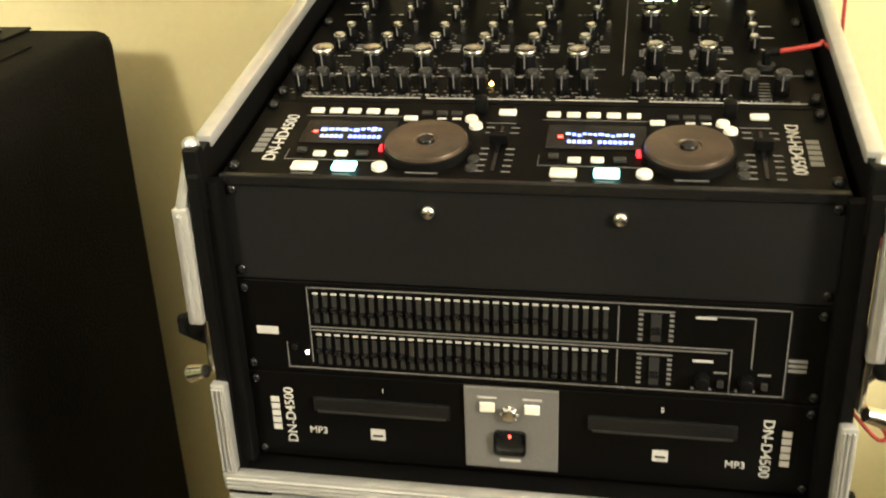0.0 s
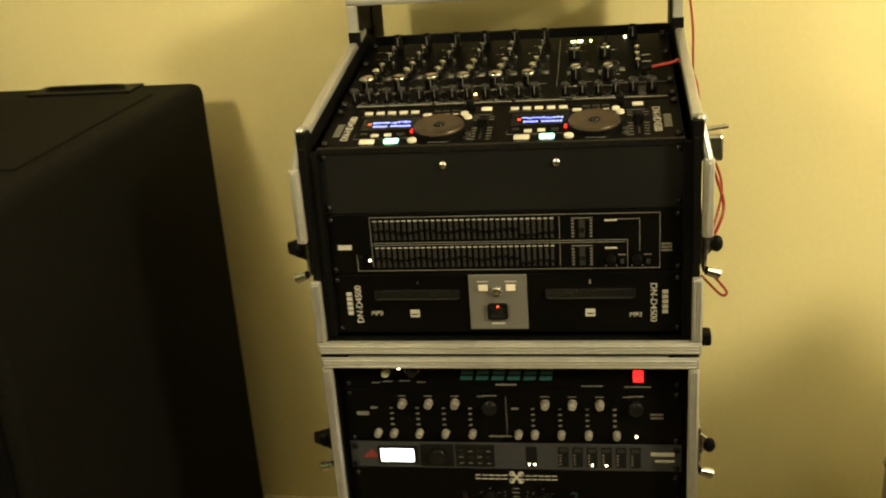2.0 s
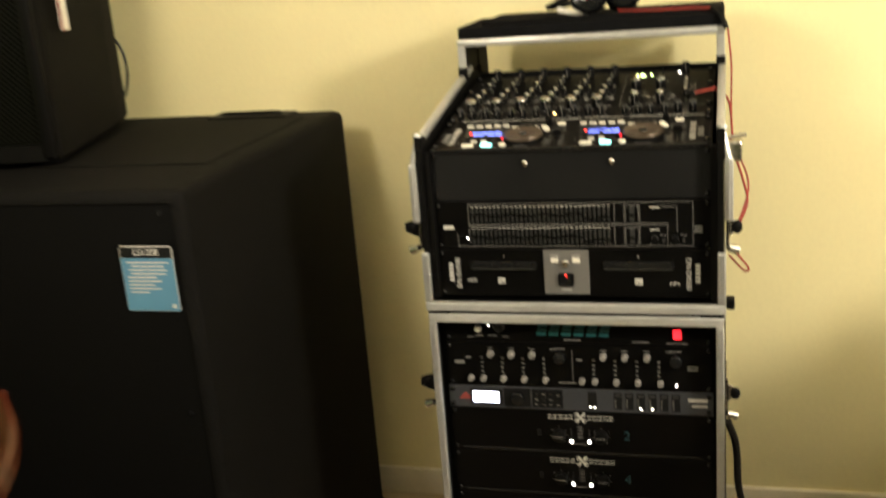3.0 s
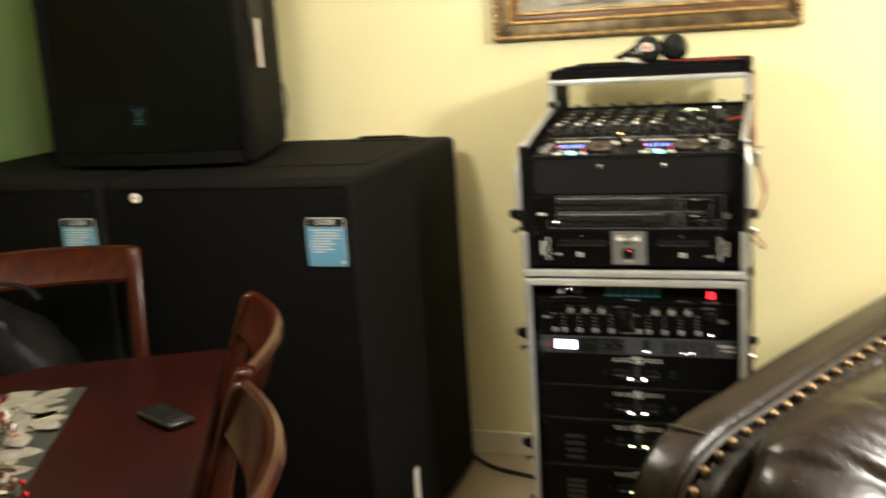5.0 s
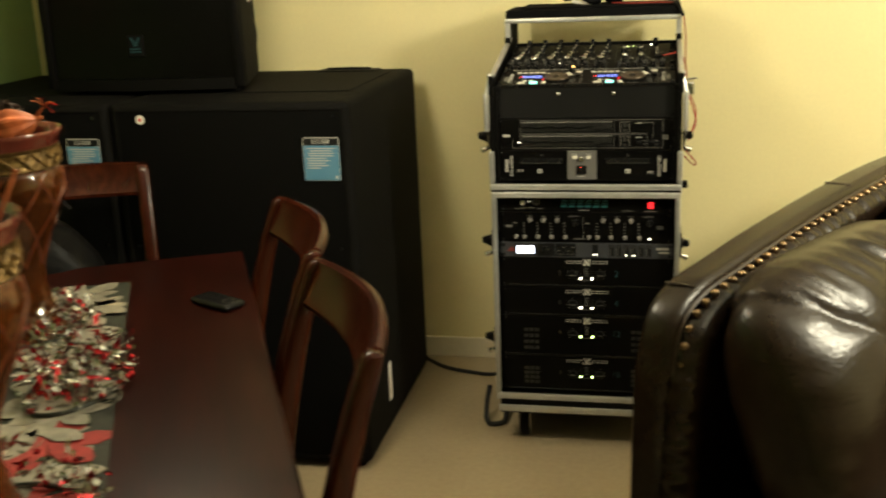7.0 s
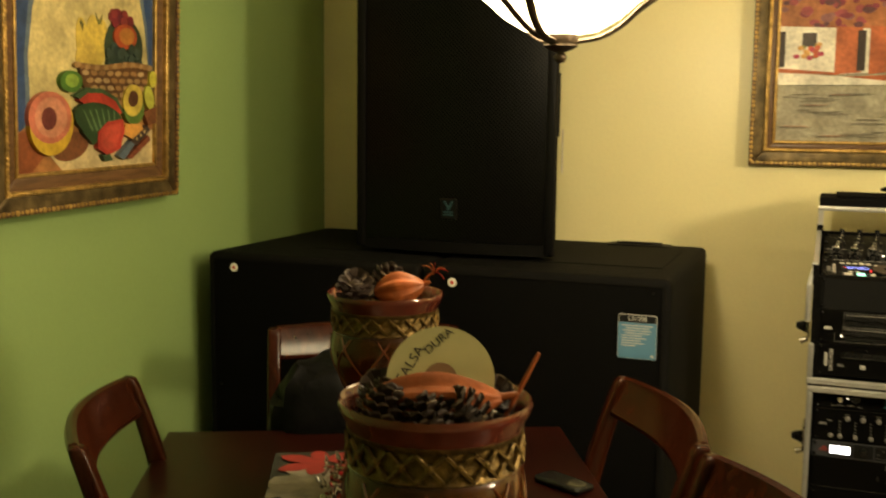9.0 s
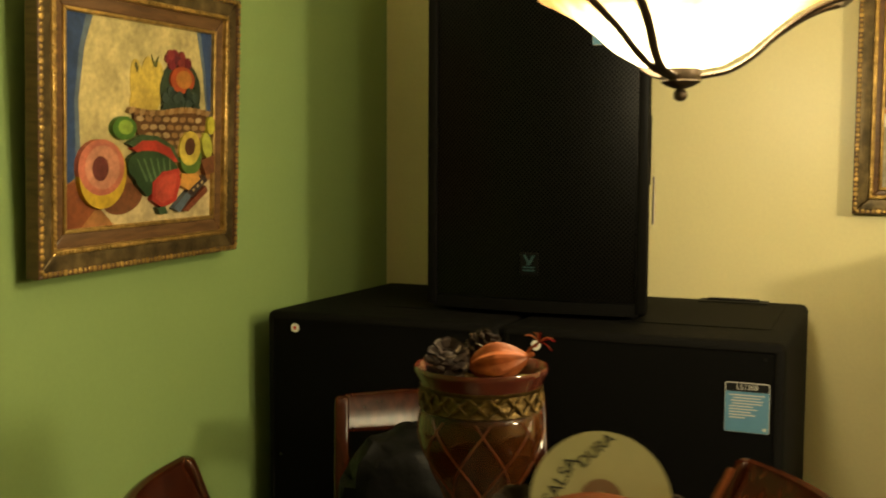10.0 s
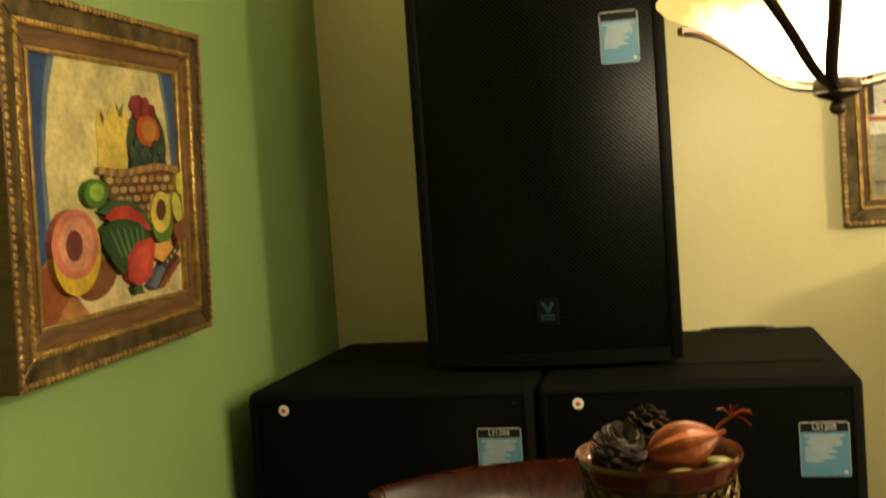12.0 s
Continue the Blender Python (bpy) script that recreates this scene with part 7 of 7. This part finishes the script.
def tinsel(c, seed, rx, ry, low=0.58, turn=0.0, rise=0.11, many=1.0):
    """A heap of small metallic leaves and berries round a vase's foot."""
    t = thing("tinsel_garland", c, "silver and red tinsel garland round the vase foot", "garland", "tinsel garlands on the table")
    rnd = random.Random(seed)
    for mat_, n, nm in ((SILVER, 420, "silver_leaf_tuft"), (REDFOIL, 190, "red_leaf_tuft")):
        bm = bmesh.new()
        for i in range(int(n * many)):
            a = rnd.uniform(0, 6.283)
            q = rnd.uniform(low, 1.08)
            p = Vector(c) + Vector((rx * q * math.cos(a), ry * q * math.sin(a), 0.012 + rnd.uniform(0, rise) * (1.1 - abs(q - 0.85))))
            p = Vector(c) + Matrix.Rotation(turn, 3, "Z") @ (p - Vector(c))
            d = Vector((rnd.uniform(-1, 1), rnd.uniform(-1, 1), rnd.uniform(-0.3, 1))).normalized()
            s = d.orthogonal().normalized()
            L, w = rnd.uniform(0.010, 0.030), rnd.uniform(0.002, 0.006)
            u = d.cross(s) * 0.0008
            pts = [p, p + d * L * 0.5 + s * w + u * 2, p + d * L, p + d * L * 0.5 - s * w + u * 2]
            a_, b_ = [bm.verts.new(v) for v in pts], [bm.verts.new(v + u) for v in pts]
            bm.faces.new(b_)
            bm.faces.new(list(reversed(a_)))
            for e in range(4):
                bm.faces.new((a_[e], a_[(e + 1) % 4], b_[(e + 1) % 4], b_[e]))
        tagged(part(nm, bm, mat_, t), kind="stuff")
    for i in range(22):
        a = rnd.uniform(0, 6.283)
        part("berry", ball(Vector(c) + Vector((rx * 0.9 * math.cos(a), ry * 0.9 * math.sin(a), rnd.uniform(0.012, 0.05))), rnd.uniform(0.004, 0.007), seg=8), REDFOIL if i % 2 else SILVER, t, smooth=True)
    ring = [Vector(c) + Vector((rx * 0.85 * math.cos(2 * math.pi * i / 32), ry * 0.85 * math.sin(2 * math.pi * i / 32), 0.010)) for i in range(33)]
    part("wire", tube(ring, 0.0035, 6), GREENCLOTH, t, "garland wire")


tinsel((V1.x, V1.y, TZ + 0.003), 21, 0.11, 0.11, 0.7, 0.0, 0.05, 0.6)
tinsel((V2.x + 0.01, V2.y + 0.02, TZ + 0.003), 22, 0.13, 0.13, 0.7, 0.0, 0.05, 0.5)
tinsel((-0.835, -0.545, TZ + 0.003), 23, 0.085, 0.14, 0.05, 0.45, 0.075, 1.1)


def phone():
    c = (-0.782, -0.090, TZ)
    t = thing("mobile_phone", c, "small black mobile phone lying on the bare table", "phone", turn=62)
    part("body", box(-0.028, 0.028, -0.058, 0.058, 0.0005, 0.015, 0.007, 4), GLOSS, t, "glossy black body", smooth=True)
    part("screen", box(-0.022, 0.022, -0.020, 0.046, 0.015, 0.0155), GLOSS, t)
    part("rim", lathe([(0.012, 0.0148), (0.016, 0.0148), (0.016, 0.0158), (0.012, 0.0158), (0.012, 0.0148)], (0, -0.036, 0), 20), STEEL, t)


phone()


# black bag hung over the far chair
def bag():
    b = far_chair.matrix_basis.translation
    t = thing("black_bag", (b.x, b.y, 0.48), "soft black bag standing on the far chair", "bag", turn=side_turn + 90)
    bm = bmesh.new()
    bmesh.ops.create_uvsphere(bm, u_segments=28, v_segments=18, radius=1)
    for v in bm.verts:
        p = v.co.copy()
        sgn = lambda q: math.copysign(abs(q) ** 0.75, q)
        v.co = Vector((0.055 + 0.05 * p.z + sgn(p.x) * 0.19 * (1 - 0.36 * p.z), 0.13 + sgn(p.y) * 0.125, 0.208 + sgn(p.z) * 0.208))
        v.co += Vector((0, 0, 0.030)) * noise.noise(p * 2.2) + Vector((1, 1, 0.6)) * 0.016 * noise.noise(p * 4.1)
    part("pouch", bm, BAGCLOTH, t, "soft black pouch", smooth=True)
    part("strap", tube(smooth_path([(-0.06, 0.12, 0.385), (-0.02, 0.11, 0.418), (0.07, 0.10, 0.426), (0.14, 0.11, 0.388)], 6), 0.009, 8, flat=0.5), CLOTH, t, smooth=True)


bag()

# ---- cables on the floor ----
lead("power_cable", [(-0.70, 1.40, 0.035), (-0.62, 1.36, 0.016), (-0.52, 1.33, 0.012), (-0.42, 1.28, 0.03), (-0.352, 1.24, 0.10)], 0.007, CABLE, "black power cable running from the subwoofer to the rack")
lead("coiled_cable", [(-0.40, 1.02, 0.10), (-0.405, 0.98, 0.05), (-0.40, 0.95, 0.012), (-0.375, 0.93, 0.010), (-0.345, 0.96, 0.012), (-0.35, 1.02, 0.05), (-0.355, 1.05, 0.12)], 0.008, CABLE, "black cable looped beside the rack castor")
ring = []
for i in range(40):
    a = i * 0.42
    ring.append((0.47 + (0.115 + 0.006 * math.sin(i)) * math.cos(a), 1.32 + (0.095 + 0.005 * math.cos(2.3 * i)) * math.sin(a), 0.012 + i * 0.0016))
lead("coiled_cable", ring, 0.008, CABLE, "black cable coiled on the floor by the wall", n=3)
lead("power_cable", [(0.178, 1.2, 0.40), (0.196, 1.22, 0.33), (0.205, 1.24, 0.2), (0.25, 1.28, 0.06), (0.34, 1.31, 0.02), (0.40, 1.31, 0.014)], 0.008, CABLE, "black cable hanging down the back of the rack")
lead("signal_cable", [(-1.27, 1.302, 1.32), (-1.225, 1.345, 1.255), (-1.212, 1.352, 1.19), (-1.232, 1.356, 1.125), (-1.285, 1.360, 1.082), (-1.34, 1.365, 1.0715)], 0.0034, CABLE, "black speaker cable hanging from the loudspeaker")


# small flight case standing behind the sofa
def small_case():
    t = thing("flight_case", (0.53, 1.20, 0), "small silver-edged flight case standing behind the sofa", "flight case", turn=CASE_TURN)
    w, d, h = 0.34, 0.20, 0.388
    part("body", box(0.004, w - 0.004, 0.004, d - 0.004, 0.004, h - 0.004), MATT, t, "dark laminate body")
    for x in (0.0, w - 0.016):
        for y in (0.0, d - 0.016):
            part("upright_edge", box(x, x + 0.016, y, y + 0.016, 0.016, h - 0.016, 0.002), ALU, t, "aluminium edge")
        for z in (0.0, h - 0.016):
            part("depth_edge", box(x, x + 0.016, 0.016, d - 0.016, z, z + 0.016, 0.002), ALU, t)
    for y in (0.0, d - 0.016):
        for z in (0.0, h - 0.016):
            part("long_edge", box(0.016, w - 0.016, y, y + 0.016, z, z + 0.016, 0.002), ALU, t)
    for x in (0.012, w - 0.012):
        for y in (0.012, d - 0.012):
            for z in (0.012, h - 0.012):
                part("corner", ball((x, y, z), 0.017, seg=10), STEEL, t, "rounded steel corner", smooth=True)


CASE_TURN = -28
small_case()


# white cover high on the green wall
def wall_vent():
    y0, y1, z0, z1 = -0.08, 0.507, 2.0, 2.26
    t = thing("wall_vent", (WX, (y0 + y1) / 2, z0), "white vent cover high on the green wall", "vent")
    part("backing", box(WX, WX + 0.012, y0 + 0.01, y1 - 0.01, z0 + 0.01, z1 - 0.01), WHITE, t)
    for a, b, p, q in ((y0, y1, z0, z0 + 0.035), (y0, y1, z1 - 0.035, z1), (y0, y0 + 0.035, z0 + 0.035, z1 - 0.035), (y1 - 0.035, y1, z0 + 0.035, z1 - 0.035)):
        part("frame", box(WX, WX + 0.030, a, b, p, q, 0.003), WHITE, t, "white painted frame", smooth=True)
    for i in range(9):
        z = z0 + 0.045 + i * 0.0205
        part("slat", box(-0.011, 0.011, y0 + 0.036, y1 - 0.036, -0.0015, 0.0015), WHITE, t, xf=Matrix.Translation((WX + 0.018, 0, z)) @ Matrix.Rotation(radians(50), 4, "Y"))


wall_vent()
